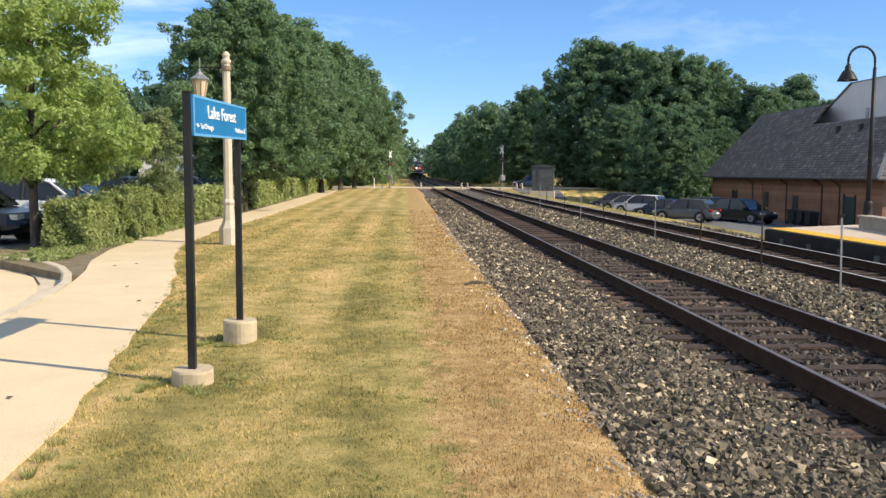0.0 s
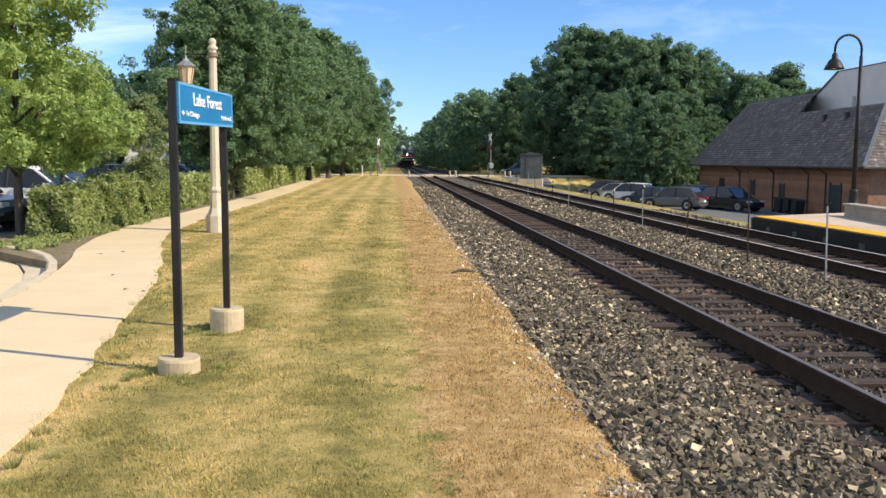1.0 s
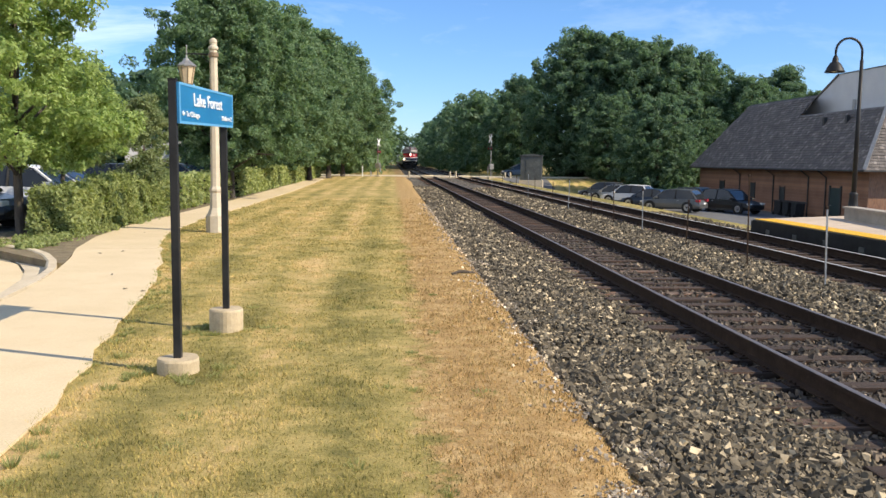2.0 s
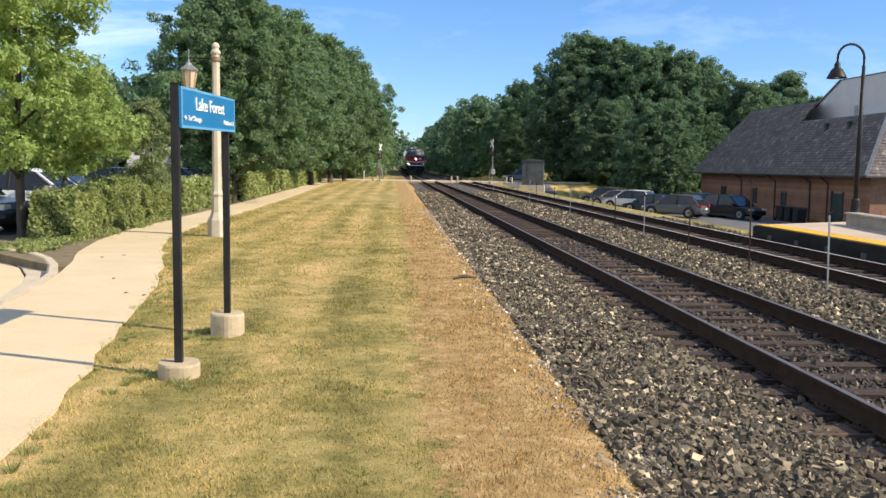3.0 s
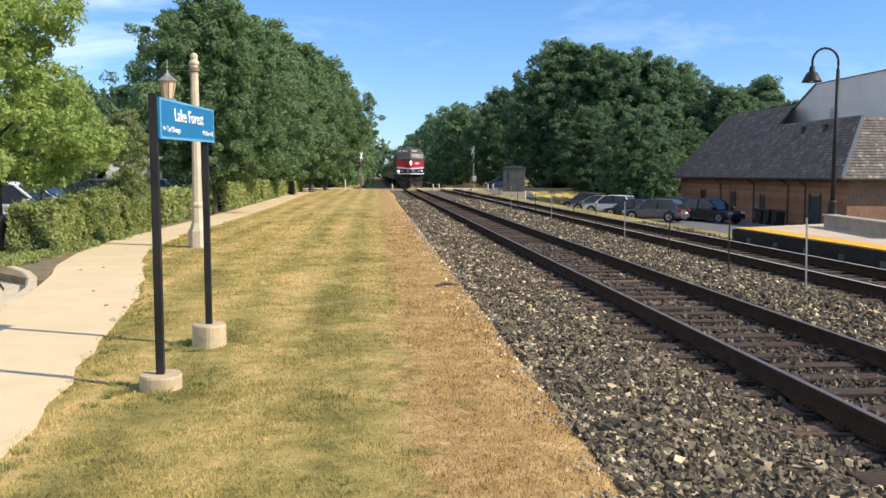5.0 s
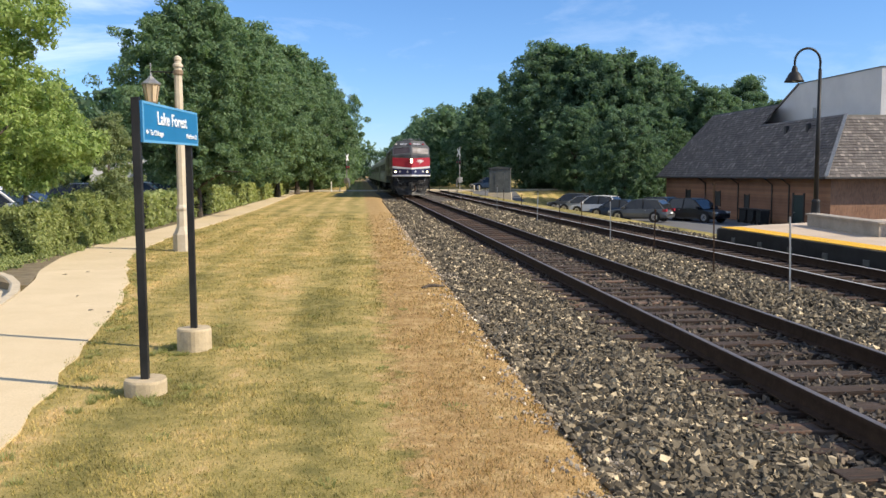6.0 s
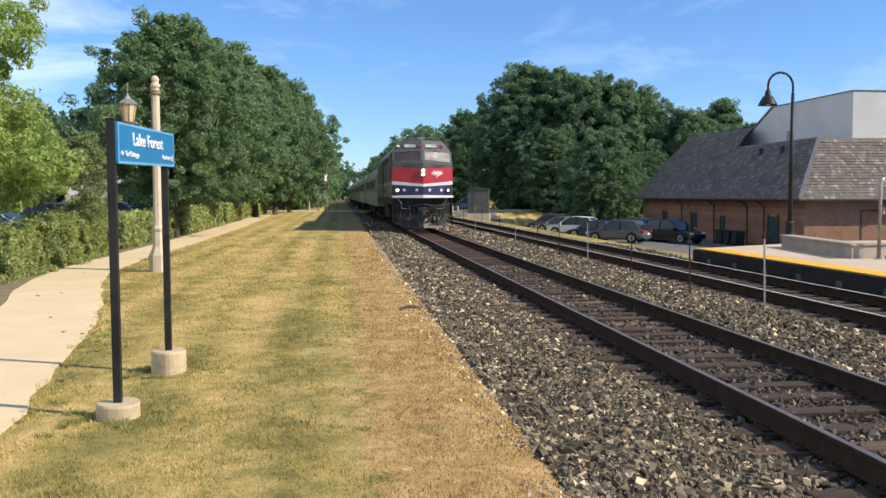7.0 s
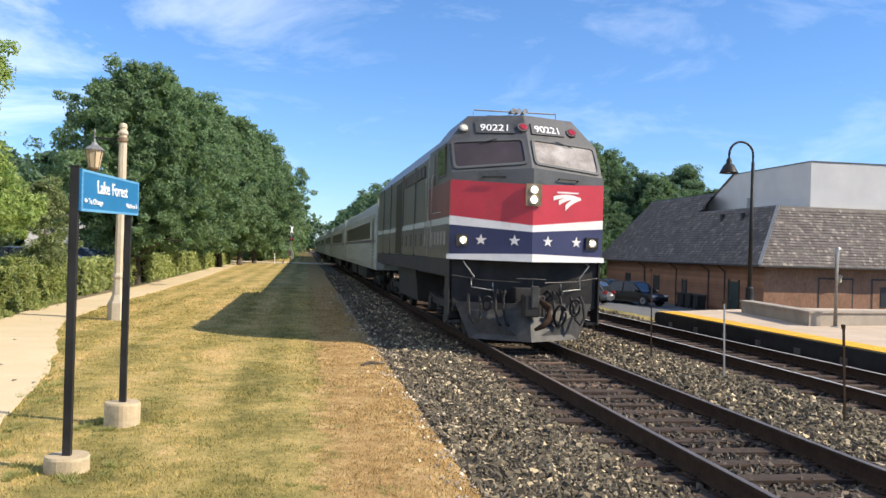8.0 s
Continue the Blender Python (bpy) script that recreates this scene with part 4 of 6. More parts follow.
def build_locomotive():
    L = empty("locomotive")
    tagged(L, "grey passenger locomotive with red, white and navy nose and lit headlamps", "locomotive")
    # carbody behind the cab
    def sec(y, top=4.62, w=1.55):
        return [(-w, y, 1.70), (-w, y, 4.02), (-w + 0.42, y, top - 0.06), (-0.6, y, top), (0.6, y, top), (w - 0.42, y, top - 0.06), (w, y, 4.02), (w, y, 1.70)]
    part("carbody", loft([sec(3.4), sec(16.9)]), M_TGREY, L, "grey ribbed carbody")
    # cab: shell closed at the front by the sloping face, and the nose under it
    w = 1.57
    ax, zt = 1.12, 4.72
    bm = bmesh.new()
    bl = {}
    def V(k, p):
        if k not in bl:
            bl[k] = bm.verts.new(p)
        return bl[k]
    def P(k):
        s = -1 if k[0] == "l" else 1
        t = k[1:]
        table = {"a": (w, nose_y(w), 1.70), "b": (w, nose_y(w), 3.42), "b2": (w, face_y(w, 3.42), 3.42), "c": (w, face_y(w, 4.10), 4.10), "d": (ax, face_y(ax, 4.68), 4.68),
                 "A": (w, 3.42, 1.70), "B": (w, 3.42, 3.42), "C": (w, 3.42, 4.10), "D": (ax, 3.42, 4.68)}
        x, y, z = table[t]
        return V(k, (s * x, y, z))
    mid = {"a": (0, 0, 1.70), "b": (0, 0, 3.53), "b2": (0, face_y(0, 3.53), 3.53), "d": (0, face_y(0, zt), zt), "D": (0, 3.42, zt + 0.02), "A": (0, 3.42, 1.7)}
    def Q(k):
        return V("m" + k, mid[k])
    for s in "lr":
        bm.faces.new((Q("b2"), P(s + "b2"), P(s + "c"), P(s + "d"), Q("d")))
        bm.faces.new((P(s + "b"), Q("b"), Q("b2"), P(s + "b2")))
        bm.faces.new((Q("a"), P(s + "a"), P(s + "b"), Q("b")))
        bm.faces.new((P(s + "a"), P(s + "A"), P(s + "B"), P(s + "b2"), P(s + "b")))
        bm.faces.new((P(s + "b2"), P(s + "B"), P(s + "C"), P(s + "c")))
        bm.faces.new((P(s + "c"), P(s + "C"), P(s + "D"), P(s + "d")))
        bm.faces.new((P(s + "d"), P(s + "D"), Q("D"), Q("d")))
        bm.faces.new((P(s + "a"), Q("a"), Q("A"), P(s + "A")))
    bmesh.ops.recalc_face_normals(bm, faces=bm.faces[:])
    part("cab", bm, M_CAB, L, "dark grey cab with chamfered roof edges")
    # painted bands
    part("red_band", vband(2.40, 2.56, 3.20, 3.27, 0.006), M_RED, L, "red nose panel")
    part("white_stripe", vband(2.27, 2.38, 2.40, 2.56, 0.008), M_TWHITE, L, "white stripe in a shallow V")
    part("navy_band", vband(1.84, 1.80, 2.27, 2.38, 0.006), M_NAVY, L, "navy band with stars")
    part("sill_stripe", vband(1.68, 1.70, 1.84, 1.80, 0.03, 1.62), M_TWHITE, L, "white anticlimber sill")
    for s in (-1, 1):
        x0, x1 = s * 1.572, s * 1.578
        # side bands darker than the nose's; shade is put into the red
        part("side_red_panel", prism([(x0, 0.41, 2.56), (x0, 0.41, 3.27), (x0, 3.36, 3.27), (x0, 3.36, 2.56)], (s * 0.006, 0, 0)), M_RED_SHADED, L, "red side panel with shade put into its dark colour")
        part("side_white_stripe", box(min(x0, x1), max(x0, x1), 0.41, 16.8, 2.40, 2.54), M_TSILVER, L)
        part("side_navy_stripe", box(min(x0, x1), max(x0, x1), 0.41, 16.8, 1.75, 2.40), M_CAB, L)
    for x in (-0.98, -0.34, 0.34, 0.98):
        part("star", star(x, 2.09, 0.115, lambda q: nose_y(q) - 0.006), M_TWHITE, L, "white five-pointed star")
    # logo as plain slanted stripes on the red panel
    for (xa, za), (xb, zb), wd in (((0.44, 2.955), (0.95, 3.0), 0.085), ((0.56, 2.875), (0.99, 2.99), 0.095), ((0.71, 2.78), (1.04, 2.98), 0.115)):
        lo, hi = [], []
        for q in range(6):
            u = q / 5
            x, z = xa + (xb - xa) * u, za + (zb - za) * u + 0.035 * math.sin(math.pi * u)
            lo.append((x + 0.02 * u, nose_y(x) - 0.005, z - wd * (1 - 0.45 * u) * 0.5))
            hi.append((x, nose_y(x) - 0.005, z + wd * (1 - 0.55 * u) * 0.5))
        part("emblem_stripe", prism(lo + hi[::-1], (0, -0.012, 0)), M_TWHITE, L)
    part("emblem_bar", prism([(0.52, nose_y(0.52) - 0.005, 3.065), (1.0, nose_y(1.0) - 0.005, 3.065), (1.0, nose_y(1.0) - 0.005, 3.095), (0.52, nose_y(0.52) - 0.005, 3.095)], (0, -0.012, 0)), M_TWHITE, L)
    # windscreens
    for s in (-1, 1):
        o = rounded(s * 0.07, s * 1.53, 3.61, 3.47, 4.18, 4.09, 0.10)
        i = rounded(s * 0.12, s * 1.48, 3.655, 3.52, 4.135, 4.045, 0.08)
        w_ob = part("windscreen", on_face(i if s > 0 else i[::-1], -0.01, 0.016), M_WIND if s < 0 else M_WIND_GLARE, L, "dark windscreen pane" if s < 0 else "windscreen pane with dust and sun glare in its pale colour")
        part("surround", ring(o, i, 0.0, 0.03), M_TGREY, w_ob)
        n = Vector((0, -1, 0.727)).normalized()
        a = Vector((s * 0.62, face_y(0.62, 4.13), 4.13)) + n * 0.05
        b = Vector((s * 0.98, face_y(0.98, 4.02), 4.02)) + n * 0.04
        part("wiper", rod(a, b, 0.010), M_BLACK, w_ob)
        # number boards with the road number
        z0, z1 = 4.28, 4.53
        na, nb_, nl = (-1.0, -0.24, -1.24) if s < 0 else (0.12, 0.86, 1.05)
        nb = part("number_board", on_face([(na, z0), (nb_, z0), (nb_, z1), (na, z1)], 0.002, 0.03), M_CAB, L, "dark number board")
        yaw = math.atan(0.261) * s
        up = Vector((0, 0.727, 1)).normalized()
        rt = Vector((1, 0.261 * s, 0)).normalized()
        nn = rt.cross(up).normalized()
        nm = (na + nb_) / 2
        c = Vector((nm, face_y(nm, 4.32), 4.32))
        c = c + nn * 0.043
        up = nn.cross(rt)
        words("road_number", "90221", 0.25, Matrix((( rt.x, up.x, nn.x, c.x), (rt.y, up.y, nn.y, c.y), (rt.z, up.z, nn.z, c.z), (0, 0, 0, 1))), M_LETTER, nb, 1.0)
        # marker lamps
        lm = part("marker_lamp", rod(Vector((nl, face_y(nl, 4.38), 4.38)), Vector((nl, face_y(nl, 4.38), 4.38)) + n * 0.05, 0.115, 0.11, 20), M_TGREY, L, "round marker lamp in a bezel")
        part("lens", rod(Vector((nl, face_y(nl, 4.38), 4.38)) + n * 0.05, Vector((nl, face_y(nl, 4.38), 4.38)) + n * 0.07, 0.085, 0.06, 18), M_REDLENS if s > 0 else M_LENS_OFF, lm)
        # ditch lights
        dx, dz = s * 1.33, 2.08
        hs = part("ditch_light", prism([(dx - 0.14, nose_y(dx - 0.14 * s) - 0.006, dz - 0.12), (dx + 0.14, nose_y(dx) - 0.006 + 0.03, dz - 0.12), (dx + 0.14, nose_y(dx) - 0.006 + 0.03, dz + 0.12), (dx - 0.14, nose_y(dx) - 0.03, dz + 0.12)], (0, -0.05, 0)), M_BLACK, L, "square black ditch-light housing")
        part("reflector", rod((dx, nose_y(dx) - 0.05, dz), (dx, nose_y(dx) - 0.085, dz), 0.085, 0.078, 20), M_LENS_OFF, hs, "pale lamp reflector")
        part("lamp", rod((dx, nose_y(dx) - 0.085, dz), (dx, nose_y(dx) - 0.10, dz), 0.042 if s < 0 else 0.028, 0.02, 16), M_DITCH, hs, "glowing ditch light")
        # grab irons over the red panel
        g = tube([(s * 0.55, nose_y(0.55), 3.34), (s * 0.55, nose_y(0.55) - 0.06, 3.345), (s * 0.98, nose_y(0.98) - 0.06, 3.33), (s * 0.98, nose_y(0.98), 3.32)], [0.014] * 4, 6)
        part("grab_iron", g, M_BLACK, L)
        # cab side window, door and handrail
        xs = s * 1.575
        part("cab_side_window", box(min(xs, xs + s * 0.02), max(xs, xs + s * 0.02), 1.15, 2.05, 3.45, 4.0, 0.0), M_GLASS, L)
        part("window_surround", prism([(xs, 1.05, 3.4), (xs, 2.15, 3.4), (xs, 2.15, 4.06), (xs, 1.05, 4.06)], (s * 0.012, 0, 0)), M_TRIM, L)
        part("cab_door", box(min(xs, xs + s * 0.018), max(xs, xs + s * 0.018), 2.55, 3.25, 3.30, 3.98, 0.0), M_TGREY, L)
        part("side_grab", tube([(xs, 1.6, 2.66), (xs + s * 0.07, 1.6, 2.66), (xs + s * 0.07, 2.3, 2.66), (xs, 2.3, 2.66)], [0.014] * 4, 6), M_STEEL, L)
        for q in range(5):
            part("side_vent", box(min(xs, xs + s * 0.022), max(xs, xs + s * 0.022), 0.9 + 0.42 * q, 1.02 + 0.42 * q, 1.98, 2.26), M_STEEL, L)
        for yy in (2.45, 3.35):
            part("handrail", tube([(xs, yy, 1.9), (xs + s * 0.08, yy, 1.95), (xs + s * 0.08, yy, 3.5), (xs, yy, 3.55)], [0.017] * 4, 6), M_STEEL, L)
    n = Vector((0, -1, 0.727)).normalized()
    q0 = Vector((-0.06, face_y(0.06, 4.41), 4.41))
    lm = part("marker_lamp", rod(q0, q0 + n * 0.05, 0.12, 0.115, 20), M_TGREY, L, "round red marker lamp at the centre")
    part("lens", rod(q0 + n * 0.05, q0 + n * 0.075, 0.09, 0.06, 18), M_REDLENS, lm)
    # headlights in a recess at the centre
    hl = part("headlight_box", prism([(-0.16, -0.0, 2.78), (0.16, -0.0, 2.78), (0.16, -0.0, 3.22), (-0.16, -0.0, 3.22)], (0, -0.045, 0)), M_LANT, L, "tan headlight housing")
    for z in (2.90, 3.10):
        part("headlight", rod((0, -0.045, z), (0, -0.07, z), 0.092, 0.082, 20), M_LENS_OFF, hl, "round headlight lens")
        part("bulb", rod((0.0, -0.07, z), (0.0, -0.082, z), 0.05, 0.03, 14), M_HEAD, hl, "lit bulb")
    # side doorway, louvres, panel seams
    for s in (-1, 1):
        xs = s * 1.555
        # flat black box on the body side; the opening's darkness is its colour
        part("baggage_doorway", box(min(xs, xs + s * 0.024), max(xs, xs + s * 0.024), 8.7, 10.4, 1.74, 3.86), M_BLACK, L, "black panel for the dark inside of an open side doorway")
        for k in range(8):
            y0 = 4.2 + 0.62 * k
            part("louvre", prism([(xs, y0, 3.62), (xs, y0 + 0.5, 3.62), (xs, y0 + 0.5, 3.9), (xs, y0, 3.9)], (s * 0.03, 0, 0)), M_TRIM, L)
        for k in range(10):
            y0 = 3.9 + 0.5 * k
            part("side_vent", box(min(xs, xs + s * 0.03), max(xs, xs + s * 0.03), y0, y0 + 0.2, 1.95, 2.25), M_TRIM if k % 2 else M_TGREY, L)
        for y0 in (3.42, 5.9, 8.6, 12.1, 14.5):
            part("seam_rib", box(min(xs, xs + s * 0.035), max(xs, xs + s * 0.035), y0, y0 + 0.07, 1.72, 4.0), M_STEEL if y0 == 3.42 else M_TGREY, L)
    # roof gear
    bm = tube([(-0.95, 1.5, 4.72), (-0.95, 1.5, 4.86), (0.85, 1.5, 4.86), (0.85, 1.5, 4.72)], [0.016] * 4, 6)
    part("roof_handrail", bm, M_STEEL, L)
    part("roof_hatch", box(-0.6, 0.3, 1.8, 2.8, 4.72, 4.82, 0.03), M_TGREY, L)
    for x in (-0.12, 0.0, 0.14):
        part("air_horn", rod((x, 1.75, 4.86), (x, 1.35, 4.86), 0.02, 0.06, 12), M_STEEL, L)
    for k in range(3):
        part("roof_fan", lathe([(0.7, 4.6), (0.7, 4.74), (0.62, 4.78), (0.1, 4.79)], 24, (0, 9.5 + 2.2 * k, 0)), M_TRIM, L)
    # under the sill: pilot, plough, coupler, hoses, steps
    part("pilot_plate", prism([(-1.48, 0.50, 0.75), (1.48, 0.50, 0.75), (1.52, 0.50, 1.70), (-1.52, 0.50, 1.70)], (0, 0.08, 0)), M_UNDER, L, "black pilot plate")
    for s in (-1, 1):
        bm = prism([(0, -0.16, 0.12), (s * 1.12, 0.42, 0.13), (s * 1.42, 0.50, 0.85), (0, 0.10, 0.85)], (0, 0.05, 0))
        part("snow_plough", bm, M_PLOUGH, L, "worn grey steel plough blade")
        part("corner_step", box(s * 1.45 - 0.14, s * 1.45 + 0.14, 0.48, 0.85, 0.42, 0.47), M_UNDER, L)
        part("step_side", prism([(s * 1.57, 0.45, 0.42), (s * 1.57, 0.9, 0.42), (s * 1.57, 0.9, 1.7), (s * 1.57, 0.45, 1.7)], (s * -0.03, 0, 0)), M_UNDER, L)
        part("uncoupling_lever", tube([(s * 0.25, -0.1, 1.28), (s * 0.95, 0.25, 1.30), (s * 1.5, 0.40, 1.38)], [0.011] * 3, 6), M_PLOUGH, L)
        part("front_grab", tube([(s * 0.70, 0.30, 1.24), (s * 0.70, 0.26, 1.10), (s * 1.12, 0.33, 1.15), (s * 1.12, 0.37, 1.32)], [0.013] * 4, 6), M_STEEL, L, "bright grab iron")
        part("angled_grab", tube([(s * 1.28, 0.45, 1.66), (s * 1.28, 0.30, 1.62), (s * 1.08, 0.30, 1.36), (s * 1.08, 0.45, 1.33)], [0.014] * 4, 6), M_STEEL, L)
        for k, x in enumerate((0.5, 0.66)):
            part("air_hose", tube([(s * x, 0.5, 1.1), (s * x, 0.2, 1.02), (s * (x + 0.02), 0.08, 0.72), (s * (x - 0.04), 0.06, 0.46), (s * (x - 0.10), 0.12, 0.42)], [0.028] * 5, 8), M_UNDER, L)
            part("hose_valve", lathe([(0.035, 0), (0.045, 0.03), (0.03, 0.09)], 10, (s * x, 0.12, 1.03)), M_UNDER, L)
        part("cable_loop", tube([(s * 0.95, 0.42, 0.98), (s * 0.95, 0.18, 0.80), (s * 0.98, 0.14, 0.55), (s * 1.08, 0.16, 0.45), (s * 1.18, 0.18, 0.58), (s * 1.18, 0.30, 0.86), (s * 1.16, 0.45, 1.0)], [0.03] * 7, 8), M_UNDER, L)
        part("fuel_tank", prism([(s * 0.2, 6.4, 0.35), (s * 1.35, 6.4, 0.5), (s * 1.45, 6.4, 1.4), (s * 0.2, 6.4, 1.4)], (0, 4.2, 0)), M_UNDER, L)
        part("sill_beam", box(min(s * 1.35, s * 1.56), max(s * 1.35, s * 1.56), 0.95, 16.9, 1.35, 1.72), M_UNDER, L)
    part("coupler_shank", box(-0.11, 0.11, -0.05, 0.9, 0.72, 0.96, 0.03), M_UNDER, L)
    bm = prism([(-0.2, -0.32, 0.62), (0.08, -0.36, 0.62), (0.14, -0.18, 0.62), (0.24, -0.20, 0.62), (0.26, -0.04, 0.62), (-0.2, 0.0, 0.62)], (0, 0, 0.42))
    bmesh.ops.bevel(bm, geom=bm.edges[:], offset=0.025, segments=1, affect="EDGES")
    part("coupler_head", bm, M_UNDER, L, "worn cast coupler")
    part("coupler_knuckle", tube([(0.10, -0.30, 0.95), (0.26, -0.36, 0.82), (0.28, -0.38, 0.62), (0.16, -0.38, 0.46), (0.0, -0.36, 0.38)], [0.05, 0.075, 0.07, 0.06, 0.03], 8), M_RAIL, L, "rusty coupler knuckle", smooth=True)
    part("lift_bracket", box(-0.075, 0.075, -0.36, -0.28, 0.80, 1.22, 0.02), M_PLOUGH, L)
    for s, x, z, r in ((-1, 0.86, 0.86, 0.13), (1, 0.62, 0.64, 0.20), (1, 0.92, 0.80, 0.17)):
        part("hose_loop", tube([(s * x + 0.6 * r * math.cos(q), 0.02 - 0.05 * math.sin(q), z + r * math.sin(q)) for q in np.linspace(0.6, 6.6, 15)], [0.026] * 15, 8), M_BLACK, L, smooth=True)
    part("coupler_pin_lift", tube([(0, -0.12, 1.04), (0, -0.12, 1.36), (0.30, -0.02, 1.34), (-0.3, -0.02, 1.35)], [0.011] * 4, 6), M_PLOUGH, L)
    part("draft_box", box(-0.26, 0.26, 0.2, 0.55, 0.66, 1.16, 0.02), M_UNDER, L)
    part("under_floor", box(-1.4, 1.4, 0.6, 16.9, 1.3, 1.7), M_UNDER, L)
    truck(L, 3.9)
    truck(L, 13.4)
    return L


COACH = 25.9


def build_coach():
    C = empty("passenger_coach")
    tagged(C, "silver stainless passenger coach with a dark window band", "passenger coach", group="coaches of the train")
    def sec(y, k=1.0):
        w = 1.58 * k
        return [(-w * 0.97, y, 1.02), (-w, y, 1.25), (-w, y, 3.3), (-w * 0.93, y, 3.72), (-w * 0.7, y, 3.98), (-w * 0.35, y, 4.1), (0, y, 4.14), (w * 0.35, y, 4.1), (w * 0.7, y, 3.98), (w * 0.93, y, 3.72), (w, y, 3.3), (w, y, 1.25), (w * 0.97, y, 1.02)]
    part("shell", loft([sec(0.3, 0.985), sec(0.42), sec(COACH - 0.42), sec(COACH - 0.3, 0.985)]), M_TSILVER, C, "fluted stainless shell")
    for s in (-1, 1):
        x = s * 1.58
        part("window_band", prism([(x, 3.4, 2.30), (x, COACH - 3.4, 2.30), (x, COACH - 3.4, 3.02), (x, 3.4, 3.02)], (s * 0.006, 0, 0)), M_TRIM, C, "dark window band")
        part("blue_stripe", prism([(x, 0.5, 2.12), (x, COACH - 0.5, 2.12), (x, COACH - 0.5, 2.24), (x, 0.5, 2.24)], (s * 0.006, 0, 0)), M_NAVY, C)
        for k in range(14):
            y0 = 3.75 + 1.33 * k
            part("window", prism([(x + s * 0.006, y, z) for y, z in ((y0, 2.36), (y0 + 1.08, 2.36), (y0 + 1.08, 2.96), (y0, 2.96))], (s * 0.008, 0, 0)), M_DULL, C)
        for y0 in (1.3, COACH - 2.2):
            part("vestibule_door", prism([(x, y0, 1.1), (x, y0 + 0.9, 1.1), (x, y0 + 0.9, 3.1), (x, y0, 3.1)], (s * 0.01, 0, 0)), M_TGREY, C)
        for z in (1.35, 1.5, 1.65, 1.8, 1.95):
            part("flute", prism([(x, 0.5, z), (x, COACH - 0.5, z), (x, COACH - 0.5, z + 0.05), (x, 0.5, z + 0.05)], (s * 0.012, 0, 0)), M_TSILVER, C)
        part("end_post", box(min(s * 1.2, s * 1.56), max(s * 1.2, s * 1.56), 0.12, 0.32, 1.05, 3.85, 0.02), M_TSILVER, C)
        part("skirt_box", box(min(s * 0.7, s * 1.45), max(s * 0.7, s * 1.45), 6.5, 12.5, 0.5, 1.02, 0.03), M_UNDER, C)
        part("skirt_box", box(min(s * 0.7, s * 1.45), max(s * 0.7, s * 1.45), 14.0, 17.5, 0.55, 1.02, 0.03), M_UNDER, C)
    part("end_bellows", box(-0.55, 0.55, -0.05, 0.3, 1.1, 3.4, 0.04), M_BLACK, C)
    part("roof_vent", box(-0.5, 0.5, 4.5, 7.0, 4.05, 4.2, 0.05), M_TSILVER, C)
    truck(C, 3.6, base=2.6)
    truck(C, COACH - 3.6, base=2.6)
    return C


STOP_Y, SPEED = 16.2, 27.8
LOCO = build_locomotive()
COACHES = [build_coach()]
for _ in range(5):
    COACHES.append(copy_thing(COACHES[0], pose(0, 0, 0)))


# ---- station sign ----
FEET = ((-1.873, 7.45, 0.13), (-1.812, 9.31, 0.24))      # footings: x, y, height


def line_of(name, text, cap, y0, y1, z, parent):
    """Lettering of a given capital height, set between two places along the panel."""
    ob = words(name, text, cap / 0.72, FACING_X, M_LETTER, parent, 1.0, "LEFT")
    me = ob.data
    ys = [v.co.y for v in me.vertices]
    k = (y1 - y0) / (max(ys) - min(ys))
    me.transform(Matrix.Translation((0.028, y0, z)) @ Matrix.Diagonal((1, k, 1, 1)) @ Matrix.Translation((0, -min(ys), 0)))
    return ob


def build_sign():
    S = tagged(empty("station_sign"), "blue station name board on two black posts set in concrete footings", "station sign")
    for (x, y, h), top in zip(FEET, (2.525, 2.555)):
        bm = lathe([(0.18, -0.1), (0.181, h - 0.02), (0.172, h), (0.02, h + 0.004)], 28, (x, y, 0))
        for v in bm.verts:
            v.co += Vector((0.003 * math.sin(v.co.y * 40), 0.003 * math.cos(v.co.x * 37), 0.005 * math.sin(v.co.x * 9 + v.co.y * 13)))
        part("footing", bm, M_FOOT, S, "round concrete footing", smooth=False)
        part("post", box(x - 0.033, x + 0.033, y - 0.033, y + 0.033, 0.05, top, 0.004), M_BLACK, S, "square black steel post")
        part("post_cap", box(x - 0.036, x + 0.036, y - 0.036, y + 0.036, top, top + 0.012, 0.003), M_BLACK, S)
    L, H = 2.05, 0.35
    panel = part("panel", box(0.0, 0.024, 0, L, 0, H, 0.003), M_SIGN, S, "blue name panel")
    panel.matrix_basis = pose(-1.838, 7.432, 2.160, 1.1, 0, -1.9)
    for a in ((0, L, 0, 0.022), (0, L, H - 0.022, H), (0, 0.03, 0.022, H - 0.022), (L - 0.03, L, 0.022, H - 0.022)):
        part("border", box(0.022, 0.028, *a), M_SIGNEDGE, panel, "pale blue border")
    line_of("name_word", "Lake", 0.118, 0.46, 0.87, 0.168, panel)
    line_of("name_word", "Forest", 0.118, 0.96, 1.55, 0.168, panel)
    line_of("direction_lettering", "To Chicago", 0.048, 0.19, 0.64, 0.066, panel)
    line_of("platform_lettering", "Platform 2", 0.048, 1.53, 1.97, 0.066, panel)
    bm = prism([(0.026, 0.07, 0.09), (0.026, 0.115, 0.066), (0.026, 0.115, 0.114)], (0.004, 0, 0))
    box(0.026, 0.03, 0.115, 0.155, 0.082, 0.098, 0, bm)
    part("arrow", bm, M_LETTER, panel)


